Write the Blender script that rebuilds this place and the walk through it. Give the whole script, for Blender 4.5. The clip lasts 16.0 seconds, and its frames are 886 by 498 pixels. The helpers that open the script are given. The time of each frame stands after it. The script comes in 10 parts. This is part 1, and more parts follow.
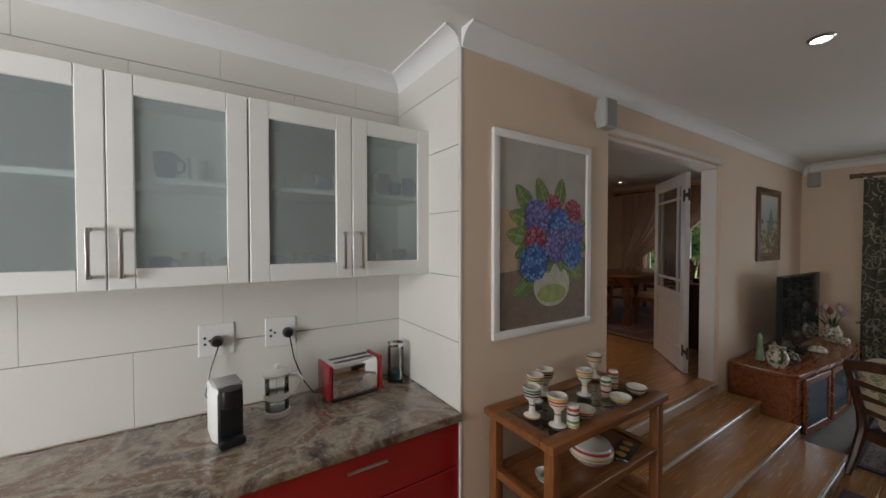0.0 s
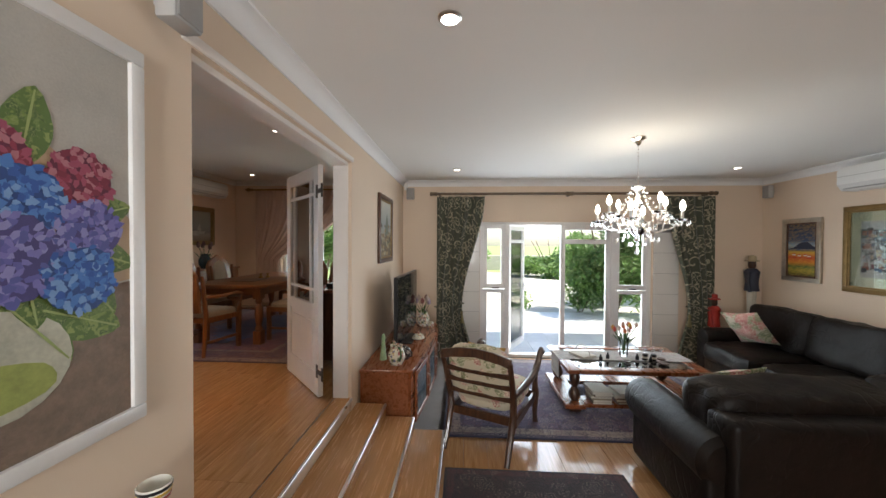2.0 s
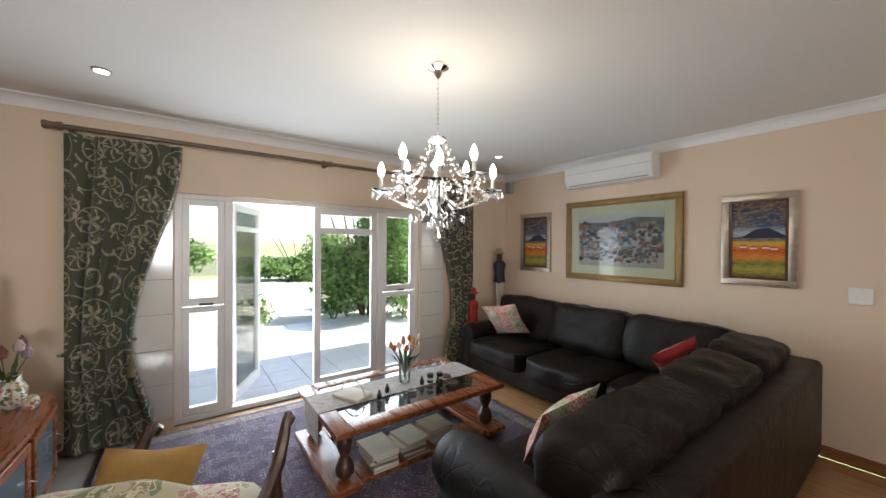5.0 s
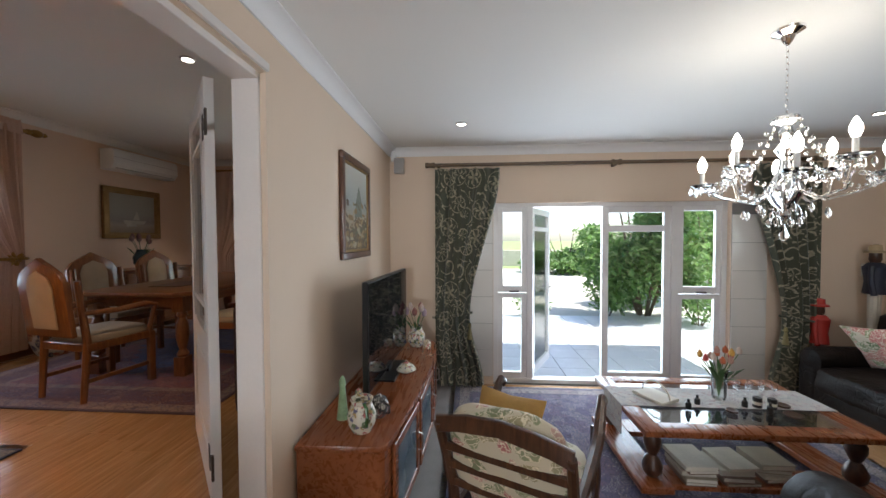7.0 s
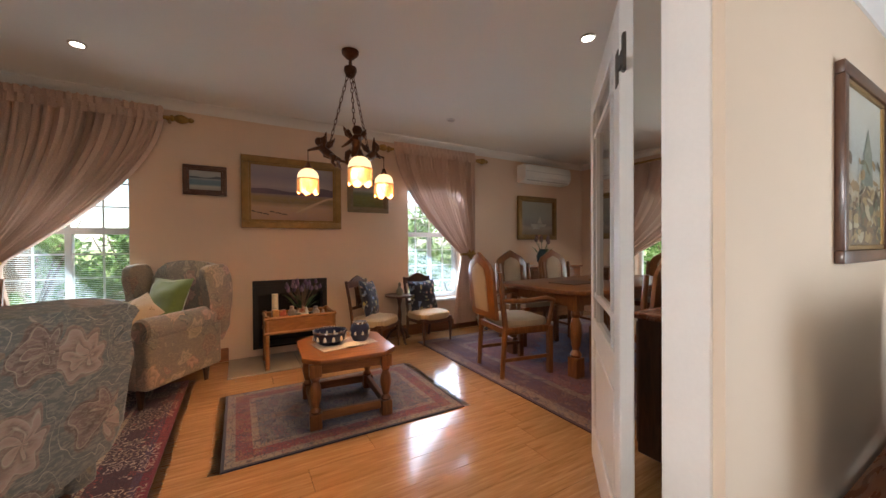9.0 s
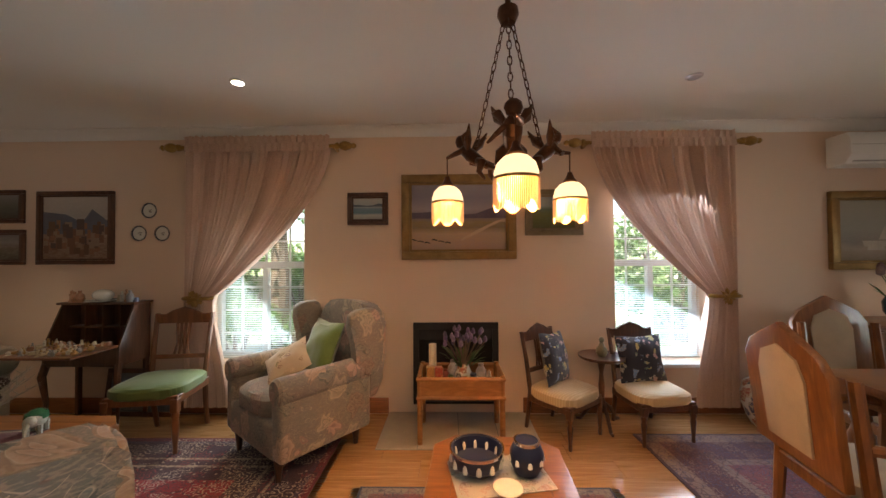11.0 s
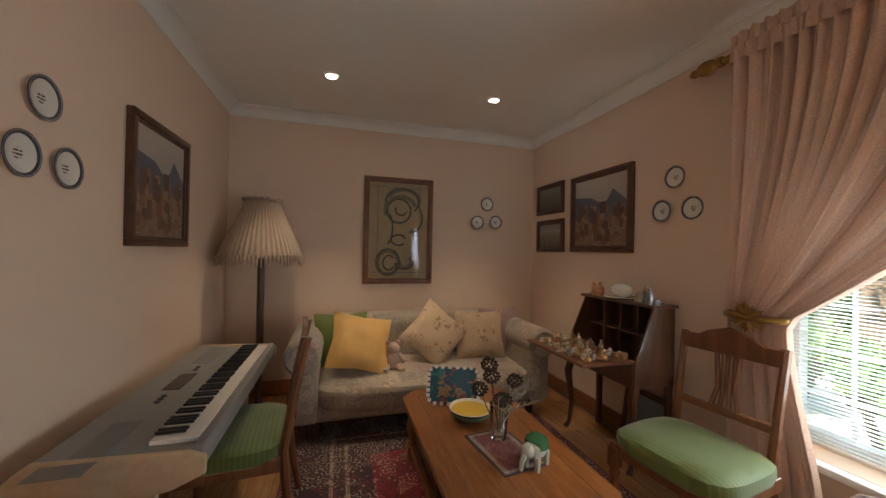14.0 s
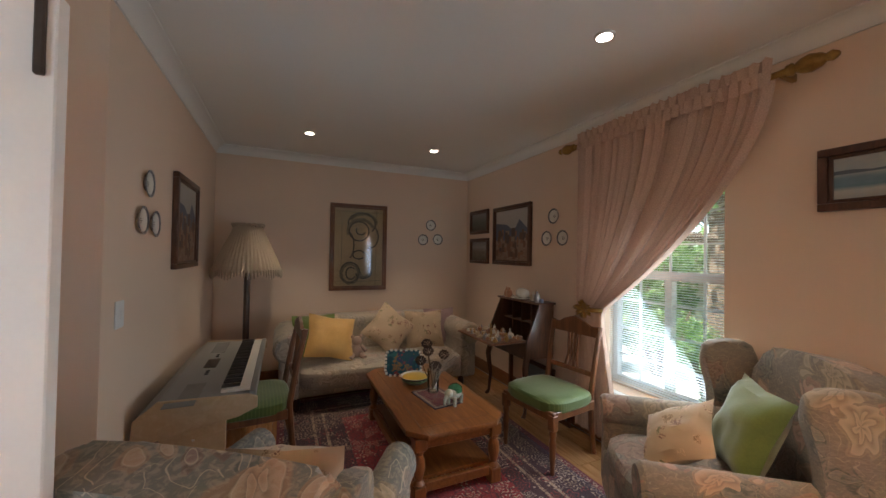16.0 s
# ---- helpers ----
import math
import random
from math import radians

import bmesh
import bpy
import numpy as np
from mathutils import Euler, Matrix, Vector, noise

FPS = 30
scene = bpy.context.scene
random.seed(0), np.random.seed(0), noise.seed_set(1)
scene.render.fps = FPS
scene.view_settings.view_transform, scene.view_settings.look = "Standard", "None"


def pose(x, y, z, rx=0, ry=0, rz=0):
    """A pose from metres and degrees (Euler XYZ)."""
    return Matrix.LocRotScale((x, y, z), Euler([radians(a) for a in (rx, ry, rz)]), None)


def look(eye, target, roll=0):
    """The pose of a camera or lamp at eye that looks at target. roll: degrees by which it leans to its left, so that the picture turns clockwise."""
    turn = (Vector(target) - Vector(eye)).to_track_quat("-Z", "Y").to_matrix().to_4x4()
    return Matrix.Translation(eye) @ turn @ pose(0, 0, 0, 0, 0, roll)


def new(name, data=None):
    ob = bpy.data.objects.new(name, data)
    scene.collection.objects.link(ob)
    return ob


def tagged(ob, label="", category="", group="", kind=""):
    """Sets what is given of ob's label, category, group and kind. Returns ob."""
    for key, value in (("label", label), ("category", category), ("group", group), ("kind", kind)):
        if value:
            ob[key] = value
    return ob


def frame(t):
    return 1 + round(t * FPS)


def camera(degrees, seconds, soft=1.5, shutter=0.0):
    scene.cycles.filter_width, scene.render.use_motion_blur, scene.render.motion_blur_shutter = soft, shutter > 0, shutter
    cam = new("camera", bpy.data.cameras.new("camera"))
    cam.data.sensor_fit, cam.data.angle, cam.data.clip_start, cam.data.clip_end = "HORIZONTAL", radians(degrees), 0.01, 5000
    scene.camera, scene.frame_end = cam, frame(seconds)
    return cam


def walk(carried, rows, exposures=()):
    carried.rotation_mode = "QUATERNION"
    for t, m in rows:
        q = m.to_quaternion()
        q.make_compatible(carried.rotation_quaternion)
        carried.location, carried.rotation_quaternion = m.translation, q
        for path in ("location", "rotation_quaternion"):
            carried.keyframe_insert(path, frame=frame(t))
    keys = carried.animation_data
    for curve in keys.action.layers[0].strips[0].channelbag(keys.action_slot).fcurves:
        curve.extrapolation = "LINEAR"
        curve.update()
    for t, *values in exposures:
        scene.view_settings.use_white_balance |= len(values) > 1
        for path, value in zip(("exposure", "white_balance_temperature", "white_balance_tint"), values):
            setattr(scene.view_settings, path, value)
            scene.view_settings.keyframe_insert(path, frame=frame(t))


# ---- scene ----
cam = camera(102.6, 16.0)
PATH = [
    (0, (0.282, 0.062, 1.685), (1.372, 1.738, 1.645), -0.0),
    (0.5, (0.371, 0.21, 1.69), (1.855, 1.55, 1.659), -0.0),
    (1, (0.552, 0.317, 1.69), (2.297, 1.293, 1.662), 0.1),
    (1.5, (0.863, 0.388, 1.697), (2.775, 0.973, 1.668), 0.2),
    (2, (1.199, 0.442, 1.704), (3.195, 0.559, 1.673), 0.3),
    (2.5, (1.532, 0.413, 1.685), (3.502, 0.067, 1.656), 0.3),
    (3, (1.904, 0.331, 1.672), (3.784, -0.352, 1.646), 0.3),
    (3.5, (2.281, 0.188, 1.634), (4.03, -0.782, 1.612), 0.4),
    (3.7, (2.434, 0.112, 1.644), (4.113, -0.975, 1.62), 0.3),
    (5.8, (2.717, 0.177, 1.554), (4.329, -1.006, 1.538), 0.4),
    (6, (2.654, 0.247, 1.57), (4.369, -0.781, 1.553), 0.4),
    (6.5, (2.554, 0.35, 1.637), (4.493, -0.139, 1.579), 0.5),
    (7, (2.545, 0.474, 1.627), (4.539, 0.618, 1.573), -0.2),
    (7.5, (2.608, 0.503, 1.602), (4.439, 1.305, 1.549), -0.3),
    (8, (2.705, 0.581, 1.571), (4.236, 1.867, 1.54), -0.1),
    (8.5, (2.845, 0.693, 1.586), (4.103, 2.248, 1.563), -0.2),
    (9, (2.99, 0.939, 1.563), (3.99, 2.67, 1.546), -0.4),
    (9.2, (3.074, 1.05, 1.572), (3.957, 2.845, 1.561), -0.4),
    (11.3, (3.443, 2.156, 1.811), (3.239, 4.145, 1.854), -0.2),
    (11.5, (3.399, 2.289, 1.818), (3.076, 4.262, 1.875), -0.0),
    (12, (3.242, 2.596, 1.917), (2.608, 4.493, 1.94), 0.0),
    (12.5, (3.033, 2.868, 1.911), (1.943, 4.545, 1.933), 0.4),
    (13, (2.733, 3.03, 1.908), (1.196, 4.31, 1.914), 0.7),
    (13.5, (2.543, 3.062, 1.829), (0.711, 3.864, 1.84), 0.9),
    (14, (2.479, 3.086, 1.727), (0.56, 3.649, 1.739), 1.2),
    (14.5, (2.557, 3.083, 1.671), (0.629, 3.615, 1.69), 1.3),
    (15, (2.812, 3.033, 1.695), (0.883, 3.559, 1.722), 1.2),
    (15.5, (3.132, 2.954, 1.754), (1.214, 3.519, 1.787), 1.1),
    (16, (3.331, 2.815, 1.846), (1.507, 3.636, 1.877), 1.0),
]
EXPOSURES = [(0.0, 0.0, 6600, 10), (0.5, 0.35, 6550, 10), (1.0, 0.7, 6500, 10), (1.5, 1.15, 6500, 10), (2.0, 1.2, 6600, 10), (2.5, 1.2, 6650, 10), (3.5, 1.3, 6650, 10), (6.0, 1.25, 6450, 10), (7.0, 1.15, 6150, 10), (8.0, 1.2, 6300, 10),
             (9.0, 1.85, 6550, 11), (11.5, 1.95, 7000, 11), (12.5, 2.1, 7100, 12), (14.0, 2.2, 6750, 12), (15.0, 2.1, 6400, 11), (16.0, 1.9, 6250, 10)]
walk(cam, [(t, look(eye, target, roll)) for t, eye, target, roll in PATH], EXPOSURES)


# ---- light ----
world = bpy.data.worlds.new("world")
scene.world = world
world.use_nodes = True
_bg = world.node_tree.nodes["Background"]
_sky = world.node_tree.nodes.new("ShaderNodeTexSky")
_sky.sky_type, _sky.sun_disc = 'NISHITA', False
_sky.sun_elevation, _sky.sun_rotation = radians(60), radians(-170)
world.node_tree.links.new(_sky.outputs[0], _bg.inputs[0])
_bg.inputs[1].default_value = 0.15


def lamp(name, kind, where, energy, colour=(1, 1, 1), target=None, size=None, size_y=None, angle=None, spot=None):
    data = bpy.data.lights.new(name, kind)
    data.energy, data.color = energy, colour
    if kind == 'AREA':
        data.shape, data.size, data.size_y = 'RECTANGLE', size, size_y or size
    elif kind == 'SUN':
        data.angle = radians(angle)
    else:
        data.shadow_soft_size = size or 0.03
        if spot:
            data.spot_size, data.spot_blend = radians(spot), 0.6
    ob = new(name, data)
    ob.matrix_world = look(where, target) if target else Matrix.Translation(where)
    return ob


SUN_WAY = Vector((0.08, 0.5, -0.86))
lamp("sun", 'SUN', (0, 0, 30), 5.0, (1.0, 0.95, 0.86), target=tuple(Vector((0, 0, 30)) + SUN_WAY), angle=0.5)
lamp("patio_daylight", 'AREA', (6.68, -1.05, 1.05), 38, (0.80, 0.90, 1.0), target=(4.0, -1.05, 0.95), size=2.3, size_y=1.9)
lamp("west_window_daylight", 'AREA', (1.75, 5.22, 1.5), 5.0, (0.86, 0.96, 1.0), target=(1.4, 3.0, 1.2), size=0.75, size_y=1.0)
lamp("east_window_daylight", 'AREA', (5.30, 5.185, 1.62), 10, (0.66, 0.79, 1.0), target=(5.0, 3.0, 1.0), size=0.8, size_y=1.4)
lamp("dining_window_daylight", 'AREA', (8.32, 3.3, 1.6), 6, (0.92, 1.0, 1.0), target=(6.0, 3.3, 1.2), size=1.4, size_y=1.3)
# Fill light added before the solid west wall; no window is built there.
lamp("kitchen_window_daylight", 'AREA', (-2.12, 0.75, 1.62), 52, (0.95, 0.98, 1.0), target=(0.7, 1.6, 1.75), size=1.2, size_y=1.0).data.spread = radians(150)

# ---- materials ----


class Nodes:
    """A small helper to write node trees."""

    def __init__(self, name):
        self.m = bpy.data.materials.new(name)
        self.m.use_nodes = True
        self.t = self.m.node_tree
        self.p = self.t.nodes["Principled BSDF"]
        self.co = self.t.nodes.new("ShaderNodeTexCoord").outputs["Object"]

    def add(self, kind, operation=None, data_type=None, blend_type=None, feature=None):
        n = self.t.nodes.new(kind)
        if operation:
            n.operation = operation
        if data_type:
            n.data_type = data_type
        if blend_type:
            n.blend_type = blend_type
        if feature:
            n.feature = feature
        return n

    def put(self, value, socket):
        if isinstance(value, bpy.types.NodeSocket):
            self.t.links.new(value, socket)
        else:
            socket.default_value = value

    def math(self, op, a, b=0.0, c=None):
        n = self.add("ShaderNodeMath", operation=op)
        self.put(a, n.inputs[0])
        self.put(b, n.inputs[1])
        if c is not None:
            self.put(c, n.inputs[2])
        return n.outputs[0]

    def map(self, scale=(1, 1, 1), rot=(0, 0, 0), co=None):
        n = self.add("ShaderNodeMapping")
        self.put(co or self.co, n.inputs[0])
        n.inputs["Scale"].default_value = scale
        n.inputs["Rotation"].default_value = rot
        return n.outputs[0]

    def noise(self, scale, detail=4.0, co=None, distort=0.0, rough=0.55):
        n = self.add("ShaderNodeTexNoise")
        self.put(co or self.co, n.inputs["Vector"])
        n.inputs["Scale"].default_value, n.inputs["Detail"].default_value = scale, detail
        n.inputs["Distortion"].default_value, n.inputs["Roughness"].default_value = distort, rough
        return n.outputs["Fac"]

    def voronoi(self, scale, co=None, feature='F1', out="Distance", rnd=1.0):
        n = self.add("ShaderNodeTexVoronoi", feature=feature)
        self.put(co or self.co, n.inputs["Vector"])
        n.inputs["Scale"].default_value = scale
        n.inputs["Randomness"].default_value = rnd
        return n.outputs[out]

    def ramp(self, fac, stops, mode='LINEAR'):
        n = self.add("ShaderNodeValToRGB")
        n.color_ramp.interpolation = mode
        while len(n.color_ramp.elements) < len(stops):
            n.color_ramp.elements.new(0.5)
        for e, (at, c) in zip(n.color_ramp.elements, stops):
            e.position = at
            e.color = (*c, 1) if len(c) == 3 else c
        self.put(fac, n.inputs[0])
        return n.outputs[0]

    def mix(self, fac, a, b, mode='MIX'):
        n = self.add("ShaderNodeMix", data_type='RGBA', blend_type=mode)
        self.put(fac, n.inputs[0])
        for v, s in ((a, n.inputs[6]), (b, n.inputs[7])):
            self.put(v if isinstance(v, bpy.types.NodeSocket) else (*v, 1), s)
        return n.outputs[2]

    def xyz(self, co=None):
        n = self.add("ShaderNodeSeparateXYZ")
        self.put(co or self.co, n.inputs[0])
        return n.outputs

    def bump(self, height, strength=0.2, dist=0.01):
        n = self.add("ShaderNodeBump")
        n.inputs["Strength"].default_value, n.inputs["Distance"].default_value = strength, dist
        self.put(height, n.inputs["Height"])
        self.t.links.new(n.outputs[0], self.p.inputs["Normal"])

    def done(self, colour, rough=0.5, metal=0.0, coat=0.0, sheen=0.0):
        self.put(colour if isinstance(colour, bpy.types.NodeSocket) else (*colour, 1), self.p.inputs["Base Color"])
        self.put(rough, self.p.inputs["Roughness"])
        self.put(metal, self.p.inputs["Metallic"])
        self.p.inputs["Coat Weight"].default_value = coat
        self.p.inputs["Coat Roughness"].default_value = 0.08
        self.p.inputs["Sheen Weight"].default_value = sheen
        return self.m


def dim(c, k):
    return tuple(min(1.0, v * k) for v in c)


def plain(name, col, rough=0.5, metal=0.0, var=0.18, scale=5.0, fine=90.0, bump=0.12, dist=0.002, coat=0.0, sheen=0.0):
    """Paint, plastic, metal or cloth of one colour with broad and fine unevenness."""
    n = Nodes(name)
    a = n.noise(scale, 5)
    b = n.noise(fine, 3)
    f = n.math('ADD', n.math('MULTIPLY', a, 0.7), n.math('MULTIPLY', b, 0.3))
    c = n.ramp(f, [(0.3, dim(col, 1 - var)), (0.7, dim(col, 1 + var))])
    r = n.math('ADD', rough - 0.06, n.math('MULTIPLY', a, 0.12))
    n.bump(b, bump, dist)
    return n.done(c, r, metal, coat, sheen)


def wood(name, dark, light, grain=(1.2, 14, 14), rough=0.35, coat=0.25, var_ob=0.0):
    n = Nodes(name)
    g = n.noise(3.0, 6, n.map(grain), 1.2)
    fine = n.noise(40.0, 2, n.map(grain))
    c = n.ramp(g, [(0.32, dark), (0.55, tuple((x + y) / 2 for x, y in zip(dark, light))), (0.72, light)])
    if var_ob:
        rnd = n.add("ShaderNodeObjectInfo").outputs["Random"]
        k = n.math('ADD', 1 - var_ob / 2, n.math('MULTIPLY', rnd, var_ob))
        grey = n.add("ShaderNodeCombineColor")
        for i in range(3):
            n.put(k, grey.inputs[i])
        c = n.mix(1.0, c, grey.outputs[0], 'MULTIPLY')
    n.bump(n.math('ADD', g, n.math('MULTIPLY', fine, 0.5)), 0.10, 0.002)
    return n.done(c, n.math('ADD', rough - 0.07, n.math('MULTIPLY', g, 0.14)), 0, coat)


def floral(name, base, cols, scale=9.0, cover=0.42, rough=0.85, line=None, warp=1.0, rot=(0, 0, 0)):
    """Woven or printed flowers: warped cells in several colours with pale outlines on a ground."""
    n = Nodes(name)
    co = n.map((1, 1, 1), rot)
    w = n.add("ShaderNodeTexNoise")
    n.put(co, w.inputs["Vector"])
    w.inputs["Scale"].default_value = scale * 1.3
    v = n.add("ShaderNodeVectorMath", operation='MULTIPLY_ADD')
    n.put(w.outputs["Color"], v.inputs[0])
    v.inputs[1].default_value = (0.13 * warp,) * 3
    n.put(co, v.inputs[2])
    co2 = v.outputs[0]
    d = n.voronoi(scale, co2)
    pick = n.add("ShaderNodeSeparateColor")
    n.put(n.voronoi(scale, co2, 'F1', "Color"), pick.inputs[0])
    k = len(cols)
    c = n.ramp(pick.outputs[0], [(i / k, c) for i, c in enumerate(cols)], 'CONSTANT')
    petals = n.voronoi(scale * 3.2, co2, 'DISTANCE_TO_EDGE')
    c = n.mix(n.ramp(petals, [(0.02, (1, 1, 1)), (0.09, (0, 0, 0))]), c, line or dim(base, 1.35))
    fac = n.ramp(n.math('ADD', d, n.math('MULTIPLY', petals, 0.25)), [(cover, (1, 1, 1)), (cover + 0.05, (0, 0, 0))])
    c = n.mix(fac, base, c)
    c = n.mix(n.math('MULTIPLY', n.noise(3.0), 0.25), c, dim(base, 0.6))
    n.bump(n.noise(260.0, 2), 0.25, 0.002)
    return n.done(c, rough, 0, 0, 0.2)


def polar(n, co, scale, rnd):
    """Cells with a middle each: the distance from it, the angle round it over the u and v axes, and a number for the cell."""
    v = n.add("ShaderNodeTexVoronoi", feature='F1')
    n.put(co, v.inputs["Vector"])
    v.inputs["Scale"].default_value, v.inputs["Randomness"].default_value = scale, rnd
    off = n.add("ShaderNodeVectorMath", operation='SUBTRACT')
    n.put(co, off.inputs[0])
    n.put(v.outputs["Position"], off.inputs[1])
    p = n.xyz(off.outputs[0])
    pick = n.add("ShaderNodeSeparateColor")
    n.put(v.outputs["Color"], pick.inputs[0])
    return v.outputs["Distance"], p, pick.outputs[0]


def scroll_cloth(name, base, pale, scale=7.0):
    """Dark curtain cloth with pale five petalled flowers and scrolls."""
    n = Nodes(name)
    s = n.xyz()
    flat = n.add("ShaderNodeCombineXYZ")
    n.put(s[1], flat.inputs[0])
    n.put(n.math('MULTIPLY', s[2], 0.8), flat.inputs[1])
    d, p, pick = polar(n, flat.outputs[0], scale, 0.7)
    a = n.math('ARCTAN2', p[1], p[0])
    petal = n.math('ADD', 0.25, n.math('MULTIPLY', n.math('COSINE', n.math('MULTIPLY', a, 5.0)), 0.13))
    flower = n.math('MULTIPLY', n.math('LESS_THAN', d, petal), n.math('GREATER_THAN', d, 0.06))
    turn = n.math('FRACT', n.math('ADD', n.math('SUBTRACT', n.math('MULTIPLY', d, 3.4), n.math('DIVIDE', a, 6.2832)), pick))
    scroll = n.math('MULTIPLY', n.math('LESS_THAN', turn, 0.17), n.math('GREATER_THAN', d, 0.38))
    leaf = n.math('GREATER_THAN', n.math('SINE', n.math('ADD', n.math('MULTIPLY', a, 7.0), n.math('MULTIPLY', d, 14.0))), 0.75)
    leaf = n.math('MULTIPLY', leaf, n.math('MULTIPLY', n.math('GREATER_THAN', d, 0.32), n.math('LESS_THAN', d, 0.52)))
    m = n.math('MAXIMUM', flower, n.math('MAXIMUM', scroll, leaf))
    worn = n.ramp(n.noise(30.0, 3), [(0.35, (0.45, 0.45, 0.45)), (0.6, (1, 1, 1))])
    c = n.mix(n.math('MULTIPLY', m, worn), base, pale)
    c = n.mix(n.math('MULTIPLY', n.noise(140.0, 2), 0.3), c, dim(base, 0.5))
    n.bump(n.noise(300.0, 2), 0.2, 0.002)
    return n.done(c, 0.85, 0, 0, 0.2)


def bloom_cloth(name, base, cols, line, scale=5.0):
    """Woven cloth covered with large shaded flowers and leaves with pale outlines."""
    n = Nodes(name)
    w = n.add("ShaderNodeTexNoise")
    n.put(n.co, w.inputs["Vector"])
    w.inputs["Scale"].default_value = scale * 0.9
    v = n.add("ShaderNodeVectorMath", operation='MULTIPLY_ADD')
    n.put(w.outputs["Color"], v.inputs[0])
    v.inputs[1].default_value = (0.16, 0.16, 0.16)
    n.put(n.co, v.inputs[2])
    d, p, pick = polar(n, v.outputs[0], scale, 0.9)
    a = n.math('ARCTAN2', p[2], n.math('ADD', p[0], p[1]))
    wave = n.math('ADD', n.math('MULTIPLY', n.math('COSINE', n.math('ADD', n.math('MULTIPLY', a, 6.0), n.math('MULTIPLY', d, 7.0))), 0.07), d)
    ring = n.math('FRACT', n.math('MULTIPLY', wave, 4.6))
    k = len(cols)
    flower = n.ramp(pick, [(i / k, q) for i, q in enumerate(cols)], 'CONSTANT')
    shade = n.ramp(ring, [(0.0, (0.55, 0.55, 0.55)), (0.6, (1, 1, 1)), (1.0, (1.15, 1.15, 1.15))])
    c = n.mix(1.0, flower, shade, 'MULTIPLY')
    c = n.mix(n.ramp(wave, [(0.50, (0, 0, 0)), (0.53, (1, 1, 1))]), c, base)
    edge = n.ramp(ring, [(0.0, (0.7, 0.7, 0.7)), (0.11, (0, 0, 0)), (0.97, (0, 0, 0)), (1.0, (0.7, 0.7, 0.7))])
    c = n.mix(n.math('MULTIPLY', edge, n.math('LESS_THAN', wave, 0.66)), c, line)
    vein = n.ramp(n.noise(scale * 7, 3, n.map((1, 1, 3), (0.4, 0.5, 0.2)), 1.0), [(0.46, (0, 0, 0)), (0.6, (1, 1, 1))])
    c = n.mix(n.math('MULTIPLY', vein, 0.35), c, dim(line, 0.85))
    n.bump(n.noise(260.0, 2), 0.35, 0.002)
    return n.done(c, 0.9, 0, 0, 0.2)


def leather(name):
    """Worn dark hide with soft wrinkles and a fine grain."""
    n = Nodes(name)
    soft = n.noise(3.5, 4, None, 0.8)
    c = n.ramp(soft, [(0.3, (0.007, 0.005, 0.004)), (0.7, (0.014, 0.009, 0.007))])
    warp = n.add("ShaderNodeTexNoise")
    n.put(n.co, warp.inputs["Vector"])
    warp.inputs["Scale"].default_value = 5.0
    v = n.add("ShaderNodeVectorMath", operation='MULTIPLY_ADD')
    n.put(warp.outputs["Color"], v.inputs[0])
    v.inputs[1].default_value = (0.3, 0.3, 0.3)
    n.put(n.co, v.inputs[2])
    fold = n.ramp(n.voronoi(8.0, v.outputs[0], 'DISTANCE_TO_EDGE'), [(0.0, (0, 0, 0)), (0.10, (1, 1, 1))])
    some = n.ramp(n.noise(2.3, 2), [(0.45, (0, 0, 0)), (0.62, (1, 1, 1))])
    h = n.math('ADD', n.math('MULTIPLY', n.math('MULTIPLY', fold, some), 0.7), n.math('ADD', n.math('MULTIPLY', n.noise(14.0, 3), 1.2), n.math('MULTIPLY', n.noise(170.0, 2), 0.22)))
    n.bump(h, 0.5, 0.007)
    n.p.inputs["Specular IOR Level"].default_value = 0.2
    return n.done(c, n.math('ADD', 0.34, n.math('MULTIPLY', soft, 0.2)))


